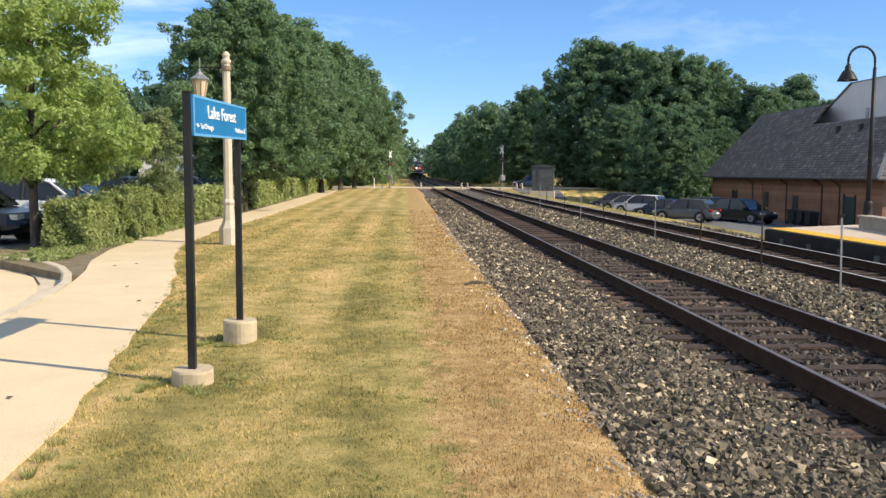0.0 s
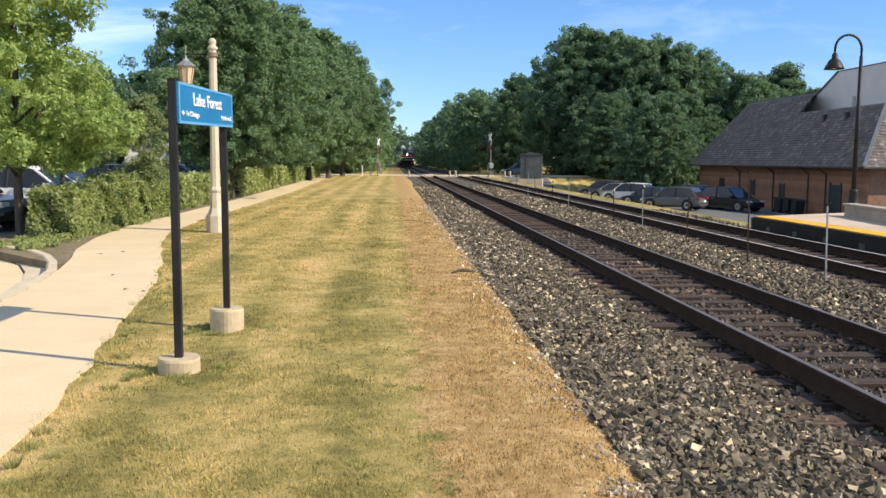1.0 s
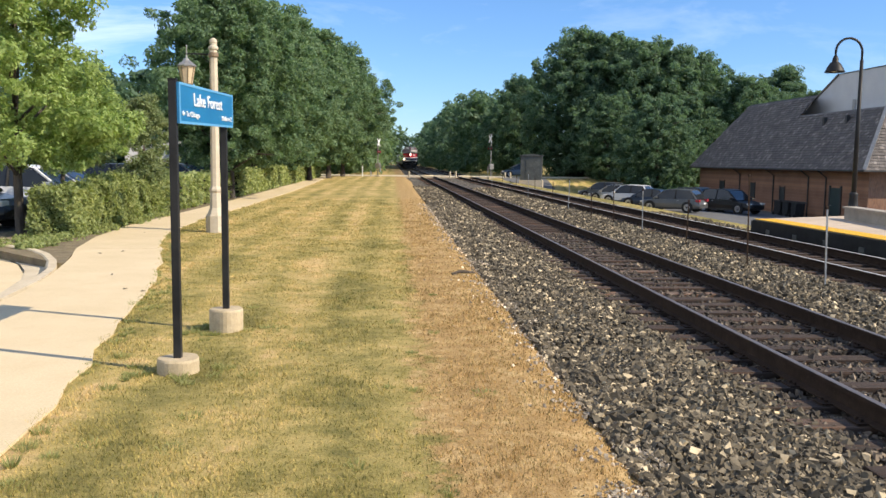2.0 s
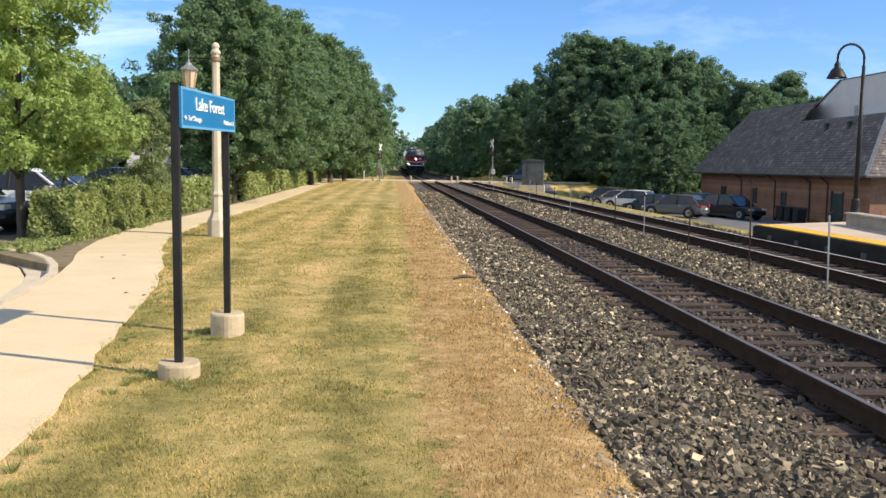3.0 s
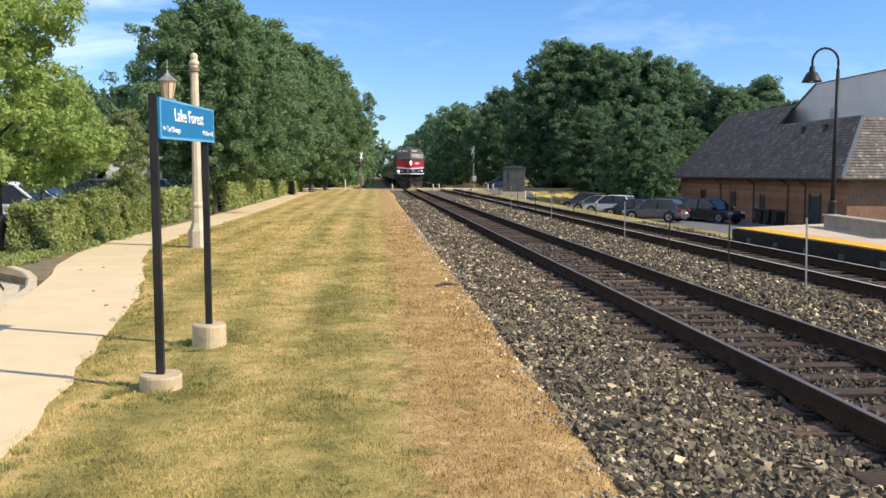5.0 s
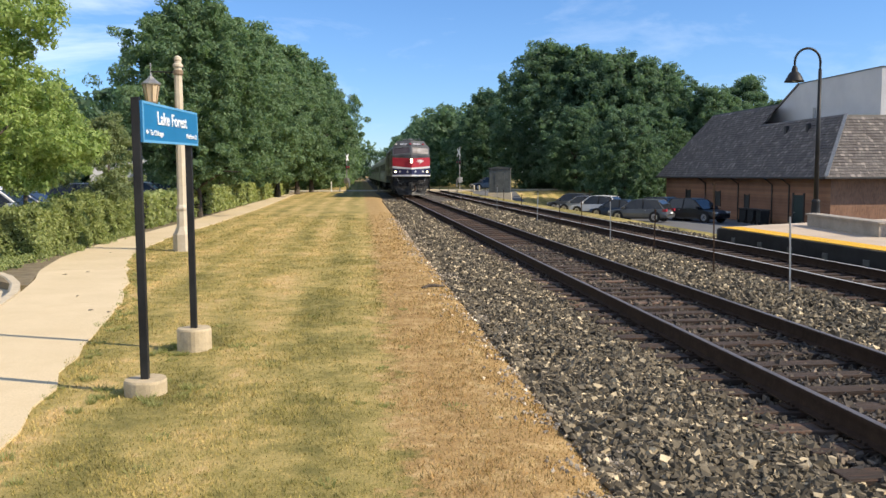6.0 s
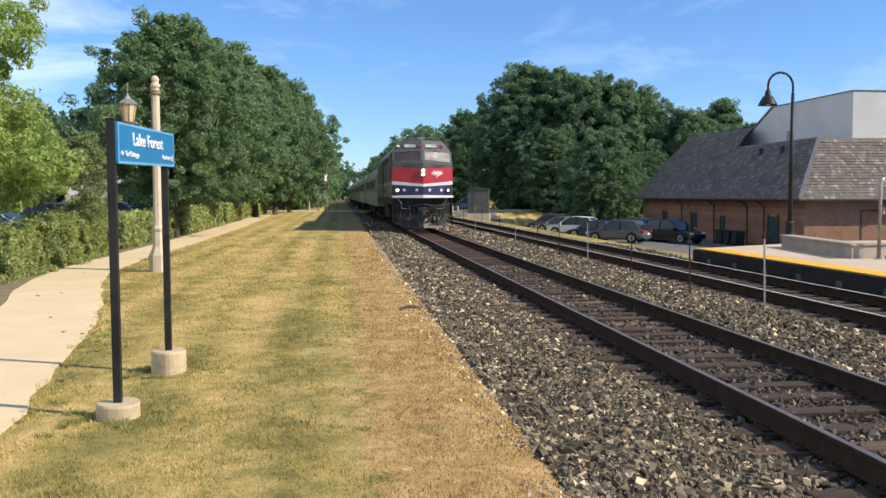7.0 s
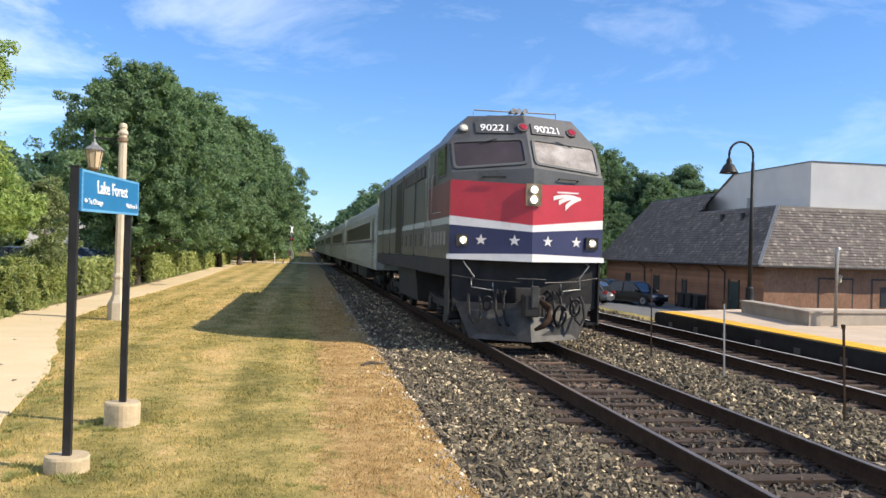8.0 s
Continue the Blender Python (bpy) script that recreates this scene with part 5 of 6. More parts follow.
# ---- lamps ----
def build_path_lamp():
    L = tagged(empty("lamp_post", pose(-4.47, 21.85, 0)), "pale cast-stone lamp post with a bronze lantern on an arm", "lamp post")
    def octo(r, z):
        return [(r * math.cos(math.pi / 8 + k * math.pi / 4), r * math.sin(math.pi / 8 + k * math.pi / 4), z) for k in range(8)]
    part("plinth", loft([octo(0.25, -0.1), octo(0.25, 0.42), octo(0.225, 0.47)]), M_POST, L)
    part("pedestal", loft([octo(0.21, 0.47), octo(0.15, 0.62), octo(0.135, 1.0), octo(0.16, 1.05), octo(0.16, 1.09), octo(0.12, 1.16)]), M_POST, L)
    part("shaft", loft([octo(0.118, 1.16), octo(0.095, 4.55)]), M_POST, L)
    part("finial", lathe([(0.115, 4.55), (0.125, 4.58), (0.12, 4.62), (0.085, 4.65), (0.085, 4.70), (0.10, 4.73), (0.085, 4.79), (0.04, 4.83), (0.01, 4.84)], 16), M_POST, L)
    part("collar", lathe([(0.11, 4.36), (0.125, 4.38), (0.125, 4.46), (0.11, 4.48)], 16), M_LANT, L)
    arm = tube([(0, 0, 4.42), (-0.35, 0, 4.44), (-0.66, 0, 4.44)], [0.022, 0.02, 0.018], 8)
    tube([(-0.05, 0, 4.22), (-0.2, 0, 4.3), (-0.32, 0, 4.43)], [0.012] * 3, 6, arm)
    part("arm", arm, M_BLACK, L)
    lan = part("lantern", lathe([(0.012, 4.66), (0.02, 4.58), (0.012, 4.52), (0.018, 4.40), (0.03, 4.34), (0.075, 4.30), (0.09, 4.27), (0.245, 4.15), (0.235, 4.12), (0.02, 4.11)][::-1], 8, (-0.66, 0, 0)), M_STEEL, L, "grey lantern cap with spike")
    def pane_pt(k, r, z):
        a = math.pi / 8 + k * math.pi / 4
        return Vector((-0.66 + r * math.cos(a), r * math.sin(a), z))
    for k in range(8):
        a, b, c, d = pane_pt(k, 0.205, 4.12), pane_pt(k + 1, 0.205, 4.12), pane_pt(k + 1, 0.13, 3.70), pane_pt(k, 0.13, 3.70)
        part("pane", prism([a, b, c, d], Vector((-0.66, 0, 0)) * 0 + (Vector((-0.66, 0, 3.95)) - (a + b + c + d) / 4) * 0.05), M_PANE, lan)
        part("rib", rod(a, d, 0.012, 0.010, 6), M_LANT, lan)
    part("base_ring", lathe([(0.05, 3.60), (0.14, 3.68), (0.14, 3.71), (0.05, 3.715)], 8, (-0.66, 0, 0)), M_LANT, lan)


def build_platform_lamp():
    L = tagged(empty("platform_lamp", pose(14.08, 25.3, 0.35)), "black gooseneck platform lamp with a bell shade", "lamp post")
    part("base", lathe([(0.24, 0), (0.24, 0.05), (0.15, 0.12), (0.12, 0.6), (0.135, 0.65), (0.09, 0.72)], 20), M_BLACK, L, smooth=True)
    part("shaft", lathe([(0.075, 0.7), (0.05, 4.7)], 14), M_BLACK, L, smooth=True)
    pts = [(0, 0, 4.65)] + [(-0.41 + 0.41 * math.cos(a), 0, 4.92 + 0.41 * math.sin(a)) for a in np.linspace(0, math.pi, 14)] + [(-0.82, 0, 4.72)]
    part("gooseneck", tube(pts, [0.036] * len(pts), 10), M_BLACK, L, smooth=True)
    part("shade", lathe([(0.05, 4.80), (0.085, 4.72), (0.09, 4.63), (0.16, 4.57), (0.23, 4.44), (0.275, 4.35), (0.295, 4.31), (0.27, 4.325), (0.12, 4.5)], 24, (-0.82, 0, 0)), M_BLACK, L, "black bell shade", smooth=True)
    part("bulb", lathe([(0.02, 4.32), (0.12, 4.345), (0.16, 4.37), (0.1, 4.42)], 16, (-0.82, 0, 0)), M_LENS_OFF, L)


# ---- platform ----
def build_platform():
    P = tagged(empty("platform"), "low concrete platform with a yellow tactile edge and black fascia", "platform", kind="structure")
    part("slab", prism([(10.2, -8, -1.9), (10.2, 23.4, -1.9), (16.5, 26.6, -1.9), (21, 26.6, -1.9), (21, -8, -1.9)], (0, 0, 2.246)), M_PLAT, P)
    part("fascia", box(10.14, 10.198, -8, 23.42, -0.3, 0.32), M_BLACK, P, "black rubber fascia")
    part("end_fascia", prism([(10.14, 23.42, -0.3), (16.5, 26.66, -0.3), (16.5, 26.66, 0.3), (10.14, 23.42, 0.3)], (-0.02, 0.05, 0)), M_TRIM, P)
    tile = None
    for k in range(38):
        y = 22.76 - 0.61 * k
        if tile is None:
            bm = box(0, 0.6, 0, 0.6, 0, 0.012, 0.003)
            for i in range(5):
                for j in range(5):
                    box(0.06 + 0.11 * i, 0.1 + 0.11 * i, 0.06 + 0.11 * j, 0.1 + 0.11 * j, 0.012, 0.017, 0, bm)
            ob = part("tactile_tile", bm, M_YELLOW, P)
            tile = ob.data
        else:
            ob = new("tactile_tile", tile)
            ob.parent = P
        ob.location = (10.16, y, 0.347)
    for k in range(16):
        y = 22.4 - 1.55 * k
        part("fascia_bracket", box(10.12, 10.142, y - 0.11, y + 0.11, -0.05, 0.12, 0.006), M_CABINET, P, "grey square bracket")
    w = tagged(empty("parapet"), "low pale concrete ramp wall with a coping on the platform", "low wall", kind="structure")
    part("wall", prism([(12.95, 23.7, 0.3), (12.22, 19.1, 0.3), (12.55, 19.1, 0.3), (13.28, 23.7, 0.3)], (0, 0, 0.36)), M_WALL, w)
    part("coping", prism([(12.91, 23.75, 0.66), (12.17, 19.05, 0.66), (12.60, 19.05, 0.66), (13.33, 23.75, 0.66)], (0, 0, 0.05)), M_WALL, w)
    part("wall", prism([(12.22, 19.08, 0.3), (20.5, 20.8, 0.3), (20.5, 21.1, 0.3), (12.55, 19.4, 0.3)], (0, 0, 0.36)), M_WALL, w)
    part("coping", prism([(12.2, 19.03, 0.663), (20.5, 20.75, 0.663), (20.5, 21.15, 0.663), (12.58, 19.45, 0.663)], (0, 0, 0.05)), M_WALL, w)
    p = tagged(empty("pipe_post", pose(12.8, 18.9, 0.346)), "pale steel pipe post with a bent top on the platform", "post")
    part("pipe", tube([(0, 0, 0), (0, 0, 1.75), (0.01, 0, 1.88), (0.06, 0, 1.93)], [0.05, 0.05, 0.05, 0.045], 14), M_STEEL, p, smooth=True)
    part("flange", lathe([(0.11, 0), (0.11, 0.02), (0.06, 0.03)], 16), M_STEEL, p)


# ---- depot and hall ----
EX, EY, EZ = 29.0, 51.0, 1.6        # eave corner
PITCH = 1.41
BASE_Z = -1.85


def shingle_face(origin, along, inward, length, rise, seed, clip=None):
    """Courses of shingles on a slope from the eave line; clip(a, up) keeps a shingle."""
    rng = np.random.default_rng(seed)
    o, u, w = Vector(origin), Vector(along), Vector(inward)
    slope = Vector((w.x, w.y, PITCH)).normalized()
    n = u.cross(slope)
    if n.z < 0:
        n = -n
    total = rise / slope.z
    V, Fs = [], []
    rows = int(total / 0.23)
    for r in range(rows):
        a = -rng.uniform(0, 0.3)
        while a < length:
            wd = rng.uniform(0.12, 0.30)
            up = r * 0.23
            if clip is None or clip(a + wd / 2, up * slope.z / PITCH, up * slope.z):
                lift = rng.uniform(0.03, 0.058)
                e = rng.uniform(-0.012, 0.012)
                q = [o + u * (a + 0.008) + slope * (up + e) + n * lift, o + u * (a + wd - 0.008) + slope * (up + e) + n * lift, o + u * (a + wd - 0.008) + slope * (up + 0.26) + n * 0.004, o + u * (a + 0.008) + slope * (up + 0.26) + n * 0.004]
                b = len(V)
                V += [tuple(p) for p in q] + [tuple(q[0] - n * lift), tuple(q[1] - n * lift)]
                Fs += [(b, b + 1, b + 2, b + 3), (b + 4, b + 5, b + 1, b)]
            a += wd
    return V, Fs


def brick_mat():
    m, nt, p = shader("brick_courses")
    c = nt.nodes.new("ShaderNodeTexCoord")
    mp = nt.nodes.new("ShaderNodeMapping")
    mp.inputs["Rotation"].default_value = (radians(90), 0, radians(90))
    nt.links.new(c.outputs["Object"], mp.inputs["Vector"])
    b = nt.nodes.new("ShaderNodeTexBrick")
    b.inputs["Scale"].default_value, b.inputs["Mortar Size"].default_value = 1.0, 0.010
    b.inputs["Brick Width"].default_value, b.inputs["Row Height"].default_value = 0.21, 0.075
    b.inputs["Color1"].default_value, b.inputs["Color2"].default_value, b.inputs["Mortar"].default_value = (0.33, 0.17, 0.095, 1), (0.22, 0.11, 0.065, 1), (0.27, 0.165, 0.11, 1)
    nt.links.new(mp.outputs["Vector"], b.inputs["Vector"])
    big = noise_node(nt, 0.7, 4, 0.6, c.outputs["Object"])
    nt.links.new(mixed(nt, 0.5, b.outputs["Color"], ramp(nt, big, [(0.3, (0.55, 0.5, 0.48)), (0.7, (1, 1, 1))]), "MULTIPLY"), p.inputs["Base Color"])
    p.inputs["Roughness"].default_value = 0.9
    bumped(nt, p, b.outputs["Fac"], 0.3, -0.004)
    return m


def build_depot():
    D = tagged(empty("depot_building"), "brick depot with a steep weathered shingle roof and deep eaves", "building")
    MB = brick_mat()
    wx, wy = EX + 0.75, EY + 0.75
    part("wall", box(wx, wx + 0.3, wy, 81.2, BASE_Z - 0.3, EZ + 0.02), MB, D, "brown brick wall")
    part("wall", box(wx + 0.3, 62, wy, wy + 0.3, BASE_Z - 0.3, EZ + 0.02), MB, D, "brown brick wall")
    top = 4.1
    # roof deck: low front part, and a taller part farther along
    k, k2, y2 = top / PITCH, 5.75 / PITCH, 65.8
    bm = bmesh.new()
    def quad(*p):
        bm.faces.new([bm.verts.new(q) for q in p])
    ye = 82.0                       # far eave; the tall part ends in a hip there
    e0, e1 = (EX, EY, EZ), (EX, ye, EZ)
    h0 = (EX + k, EY + k, EZ + top)
    quad(e0, (EX, y2, EZ), (EX + k, y2, EZ + top), h0)
    quad((EX, y2, EZ), e1, (EX + k2, ye - k2, EZ + 5.75), (EX + k2, y2 - 0.3, EZ + 5.75), (EX + k, y2, EZ + top))
    quad(e1, (62, ye, EZ), (62, ye - k2, EZ + 5.75), (EX + k2, ye - k2, EZ + 5.75))
    quad(e0, h0, (62, EY + k, EZ + top), (62, EY, EZ))
    quad(e0, e1, (wx + 0.1, ye, EZ), (wx + 0.1, EY, EZ))
    quad((wx + 0.1, EY, EZ - 0.002), (62, EY, EZ - 0.002), (62, wy + 0.1, EZ - 0.002), (wx + 0.1, wy + 0.1, EZ - 0.002))
    roof = part("roof", bm, M_TRIM, D, "dark roof deck")
    # flat roof tops, out of sight, made pale to bounce light onto the hall
    bm = bmesh.new()
    quad(h0, (EX + k, y2, EZ + top), (62, y2 + 6, EZ + top), (62, EY + k, EZ + top))
    quad((EX + k2, y2 - 0.3, EZ + 5.75), (EX + k2, ye - k2, EZ + 5.75), (62, ye - k2, EZ + 5.75), (EX + k2 + 4, y2 + 8.9, EZ + 5.75))
    part("flat_roof", bm, M_GRAVEL, D, "unseen flat roof, made pale to bounce light onto the hall wall")
    V, Fs = shingle_face((EX, EY, EZ), (0, 1, 0), (1, 0, 0), 31, 5.75, 1, lambda a, run, up: run < a < 31 - run and (up < top or a > y2 - EY - 0.18 * (up - top)))
    raw("shingles", V, Fs, M_SHINGLE, roof, "weathered wooden shingles")["kind"] = "stuff"
    V, Fs = shingle_face((EX, EY, EZ), (1, 0, 0), (0, 1, 0), 33, top, 2, lambda a, run, up: a > run)
    raw("shingles", V, Fs, M_SHINGLE, roof, "weathered wooden shingles in the sun")["kind"] = "stuff"
    # white panel added almost edge-on to lighten the slot beside the hall wall
    part("bounce_panel", prism([(EX + k, y2, EZ + top - 0.3), (EX + k2, y2 - 0.3, EZ + 5.74), (EX + k2 + 4, y2 + 8.9, EZ + 5.74), (EX + k + 4, y2 + 9.2, EZ + top - 0.3)], (0.02, 0.12, 0)), M_STUCCO, roof, "added white panel that bounces light onto the hall wall")
    for i in range(26):
        a = Vector((EX, EY, EZ)).lerp(Vector(h0), i / 26)
        b = Vector((EX, EY, EZ)).lerp(Vector(h0), (i + 0.92) / 26)
        bm = prism([a + Vector((-0.10, 0.06, 0.05)), a + Vector((0.06, -0.10, 0.05)), b + Vector((0.06, -0.10, 0.09)), b + Vector((-0.10, 0.06, 0.09))], (0, 0, 0.05))
        part("hip_shingle", bm, M_STEEL, roof)
    part("gutter", box(EX - 0.12, EX, EY - 0.1, 82, EZ - 0.1, EZ + 0.02, 0.02), M_TRIM, D)
    part("gutter", box(EX - 0.12, 62, EY - 0.12, EY, EZ - 0.1, EZ + 0.018, 0.02), M_TRIM, D)
    for y in (56.9, 59.4, 65.0, 71.5):
        part("downpipe", tube([(EX, y, EZ - 0.05), (wx - 0.06, y + 0.05, EZ - 0.55), (wx - 0.06, y + 0.05, BASE_Z)], [0.05] * 3, 8), M_TRIM, D)
    d = part("door", box(wx - 0.05, wx - 0.004, 55.0, 56.3, BASE_Z, 0.38), M_GREEN, D, "dark green service door")
    part("door_casing", box(wx - 0.09, wx - 0.002, 54.86, 55.0, BASE_Z, 0.52), M_TRIM, d)
    part("door_casing", box(wx - 0.09, wx - 0.002, 56.3, 56.44, BASE_Z, 0.52), M_TRIM, d)
    part("handle", lathe([(0.04, 0), (0.03, 0.05)], 10, (wx - 0.09, 56.1, BASE_Z + 1.0)), M_STEEL, d)
    for y, z0, z1, wd in ((63.2, -1.3, 0.2, 0.7), (68.5, -0.8, 0.4, 1.0), (75.0, -0.8, 0.4, 1.0)):
        wn = part("window", box(wx - 0.02, wx - 0.004, y, y + wd, z0, z1), M_DULL, D, "dark window")
        part("window_casing", box(wx - 0.06, wx - 0.003, y - 0.08, y, z0 - 0.08, z1 + 0.08), M_TRIM, wn)
        part("window_casing", box(wx - 0.06, wx - 0.003, y + wd, y + wd + 0.08, z0 - 0.08, z1 + 0.08), M_TRIM, wn)
        part("sill", box(wx - 0.1, wx - 0.003, y - 0.1, y + wd + 0.1, z0 - 0.14, z0 - 0.082), M_KERB, wn)
    for x in (33.6, 37.5):
        o = part("recessed_bay", box(x, x + 2.6, wy - 0.012, wy - 0.004, BASE_Z, 0.9), M_TRIM, D)
        part("brick_infill", box(x + 0.12, x + 2.48, wy - 0.03, wy - 0.014, BASE_Z, 0.78), MB, o)
    part("window", box(38.2, 39.6, wy - 0.06, wy - 0.034, -1.0, 0.35), M_DULL, D, "dark green window")
    ln = part("wall_lantern", lathe([(0.05, 0.0), (0.16, 0.08), (0.2, 0.42), (0.24, 0.45), (0.05, 0.62)], 8, (34.9, wy - 0.35, 0.55)), M_PANE, D, "amber wall lantern")
    part("bracket", rod((34.9, wy, 1.25), (34.9, wy - 0.35, 1.18), 0.02), M_BLACK, ln)
    for y in (57.5, 60.6):
        vt = part("roof_vent", box(EX + 2.2, EX + 2.45, y, y + 0.28, EZ + 3.1, EZ + 3.75, 0.02), M_TRIM, D)
    part("chimney_pipe", rod((EX + k + 0.3, 58.5, EZ + top), (EX + k + 0.3, 58.5, EZ + top + 0.8), 0.12, 0.12, 12), M_STEEL, D)
    H = tagged(empty("hall_building"), "tall plain white stucco hall behind the depot roof", "building")
    hx, hy, hz = 34.4, 54.1, 8.85
    part("west_wall", prism([(hx, hy, BASE_Z), (hx, 71.0, BASE_Z), (hx, 71.0, 5.9), (hx, 65.0, hz), (hx, hy, hz)], (0.35, 0, 0)), M_STUCCO, H, "white stucco wall with a sloping end")
    part("south_wall", box(hx + 0.35, 66, hy, hy + 0.35, BASE_Z, hz), M_STUCCO, H, "sunlit white stucco wall")
    rx = hx + 0.356
    part("roof", prism([(rx, hy + 0.36, hz - 0.004), (rx, 65.0, hz - 0.004), (rx, 71.0, 5.89), (rx, 71.0, 5.75), (rx, 65.0, hz - 0.25), (rx, hy + 0.36, hz - 0.25)], (30.6, 0, 0)), M_TRIM, H)
    part("parapet_cap", box(hx - 0.05, 66, hy - 0.05, hy + 0.45, hz + 0.01, hz + 0.07), M_CABINET, H)
    part("parapet_cap", box(hx - 0.05, hx + 0.45, hy + 0.45, 65.0, hz + 0.01, hz + 0.07), M_CABINET, H)
    part("rake_trim", prism([(hx - 0.1, 64.9, hz + 0.10), (hx - 0.1, 71.1, 6.00), (hx - 0.1, 71.1, 5.86), (hx - 0.1, 64.9, hz - 0.05)], (0.09, 0, 0)), M_SHINGLE, H)


def lot_z(x):
    return -1.31 - 0.5 * (x - 17.2) / 11.8


def build_carts():
    for i, y in enumerate((58.2, 59.5, 60.8)):
        c = tagged(empty("wheelie_bin", pose(28.4, y, lot_z(28.4), 0, 0, 84 + 5 * i)), "dark wheeled refuse bin by the brick wall", "refuse bin", group="bins by the wall")
        part("tub", prism([(-0.42, -0.30, 0.06), (0.42, -0.30, 0.06), (0.5, -0.36, 1.0), (-0.5, -0.36, 1.0)], (0, 0.62, 0)), M_BLACK, c)
        part("lid", prism([(-0.52, -0.4, 1.0), (0.52, -0.4, 1.0), (0.46, -0.36, 1.1), (-0.46, -0.36, 1.1)], (0, 0.72, 0)), M_TRIM, c)
        part("label_patch", box(-0.18, 0.18, -0.375, -0.352, 0.5, 0.8), M_LETTER, c, "pale label")
        for s in (-1, 1):
            part("wheel", rod((s * 0.38, 0.33, 0.12), (s * 0.46, 0.33, 0.12), 0.12, None, 14), M_TYRE, c)


# ---- cars ----
def paint(name, col, metal=0.4):
    return surf(name, tuple(c * 0.9 for c in col), tuple(c * 1.08 for c in col), 1.2, 60, 0.28, metal=metal, bump=0.0)


P_GREY, P_WHITE, P_BLACK = paint("grey_car_paint", (0.13, 0.135, 0.14)), paint("white_car_paint", (0.72, 0.72, 0.72), 0.0), paint("black_car_paint", (0.012, 0.012, 0.014), 0.2)
P_SILVER, P_BLUE = paint("silver_car_paint", (0.42, 0.43, 0.44), 0.6), paint("blue_car_paint", (0.03, 0.05, 0.09))


def car(label, material, m, suv=True, s=1.0):
    """A parked car, nose to +x."""
    C = tagged(empty("car", m), label, "car", group="parked cars")
    Ln, W, H = (4.55 * s, 0.92 * s, (1.60 if suv else 1.44) * s)
    half = Ln / 2
    belt, hood = H * 0.58, H * 0.53
    # lower body in sections along the car: x, half width, underside, shoulder
    secs = [(-half, 0.70, 0.42, 0.52), (-half + 0.06, 0.84, 0.30, 0.60), (-half + 0.35, 0.90, 0.24, belt / s + 0.02), (-1.4, 0.92, 0.22, belt / s), (0.0, 0.92, 0.22, belt / s - 0.01), (0.75, 0.92, 0.22, belt / s - 0.03), (1.25, 0.90, 0.22, hood / s), (half / s - 0.35, 0.86, 0.24, hood / s - 0.10), (half / s - 0.08, 0.76, 0.30, hood / s - 0.24), (half / s, 0.62, 0.40, 0.50)]
    rings = []
    for x, w, z0, z1 in secs:
        x, w, z0, z1 = (x if x < -1.9 else x * s), w * s, z0 * s, z1 * s
        rings.append([(x, -w * 0.9, z0), (x, -w, z0 + 0.12), (x, -w * 1.0, (z0 + z1) / 2), (x, -w * 0.95, z1 - 0.03), (x, -w * 0.84, z1), (x, w * 0.84, z1), (x, w * 0.95, z1 - 0.03), (x, w * 1.0, (z0 + z1) / 2), (x, w, z0 + 0.12), (x, w * 0.9, z0)])
    part("body", loft(rings), material, C, smooth=False)
    # cabin glass and roof
    rb = -half + (0.25 if suv else 0.75) * s
    x0, x1, x2, x3 = rb, rb + 0.42 * s, 0.30 * s, 1.18 * s
    bw, tw = 0.85 * s, 0.66 * s
    zb, zt = belt - 0.02, H - 0.07
    arc = [(x0, zb + 0.02, 0.99), (x0 + 0.16 * s, zb + 0.55 * (zt - zb), 0.90), (x1 + 0.12 * s, zt - 0.02, 0.80), (-0.55 * s, zt + 0.03, 0.79), (0.05 * s, zt + 0.025, 0.79), (x2 + 0.1 * s, zt - 0.06, 0.81), (x3 - 0.25 * s, zb + 0.3 * (zt - zb), 0.92), (x3 + 0.05 * s, zb - 0.01, 0.96)]
    part("cabin", loft([[(x, -bw, zb - 0.03), (x, bw, zb - 0.03), (x, bw * f, z), (x, -bw * f, z)] for x, z, f in arc]), M_GLASS, C, "dark glazed cabin")
    part("roof", loft([[(x, -bw * f - 0.012, z - 0.04), (x, bw * f + 0.012, z - 0.04), (x, bw * f - 0.06, z + 0.022), (x, -bw * f + 0.06, z + 0.022)] for x, z, f in arc[2:6]]), material, C)
    for sy in (-1, 1):
        for a, b in (((x1 + 0.12 * s, bw * 0.8, zt - 0.02), (x0 + 0.04, bw * 0.99, zb)), ((x2 + 0.1 * s, bw * 0.81, zt - 0.06), (x3, bw * 0.96, zb - 0.02)), ((-0.45 * s, bw * 0.8, zt), (-0.45 * s, bw + 0.005, zb))):
            part("pillar", rod((a[0], sy * a[1], a[2]), (b[0], sy * b[1], b[2]), 0.045, 0.05, 6), material if a[0] != -0.45 * s else M_BLACK, C)
        part("mirror", box(0.80 * s, 0.98 * s, min(sy * 0.9, sy * 1.08) * s, max(sy * 0.9, sy * 1.08) * s, belt - 0.02, belt + 0.13, 0.03), material, C)
        part("headlight", box(half - 0.34, half - 0.10, min(sy * 0.5, sy * 0.80) * s, max(sy * 0.5, sy * 0.80) * s, hood - 0.27, hood - 0.13, 0.03), M_LENS_OFF, C)
        part("tail_light", box(-half + 0.05, -half + 0.34, min(sy * 0.66, sy * 0.90) * s, max(sy * 0.66, sy * 0.90) * s, belt - 0.20, belt - 0.02, 0.03), M_REDLENS, C)
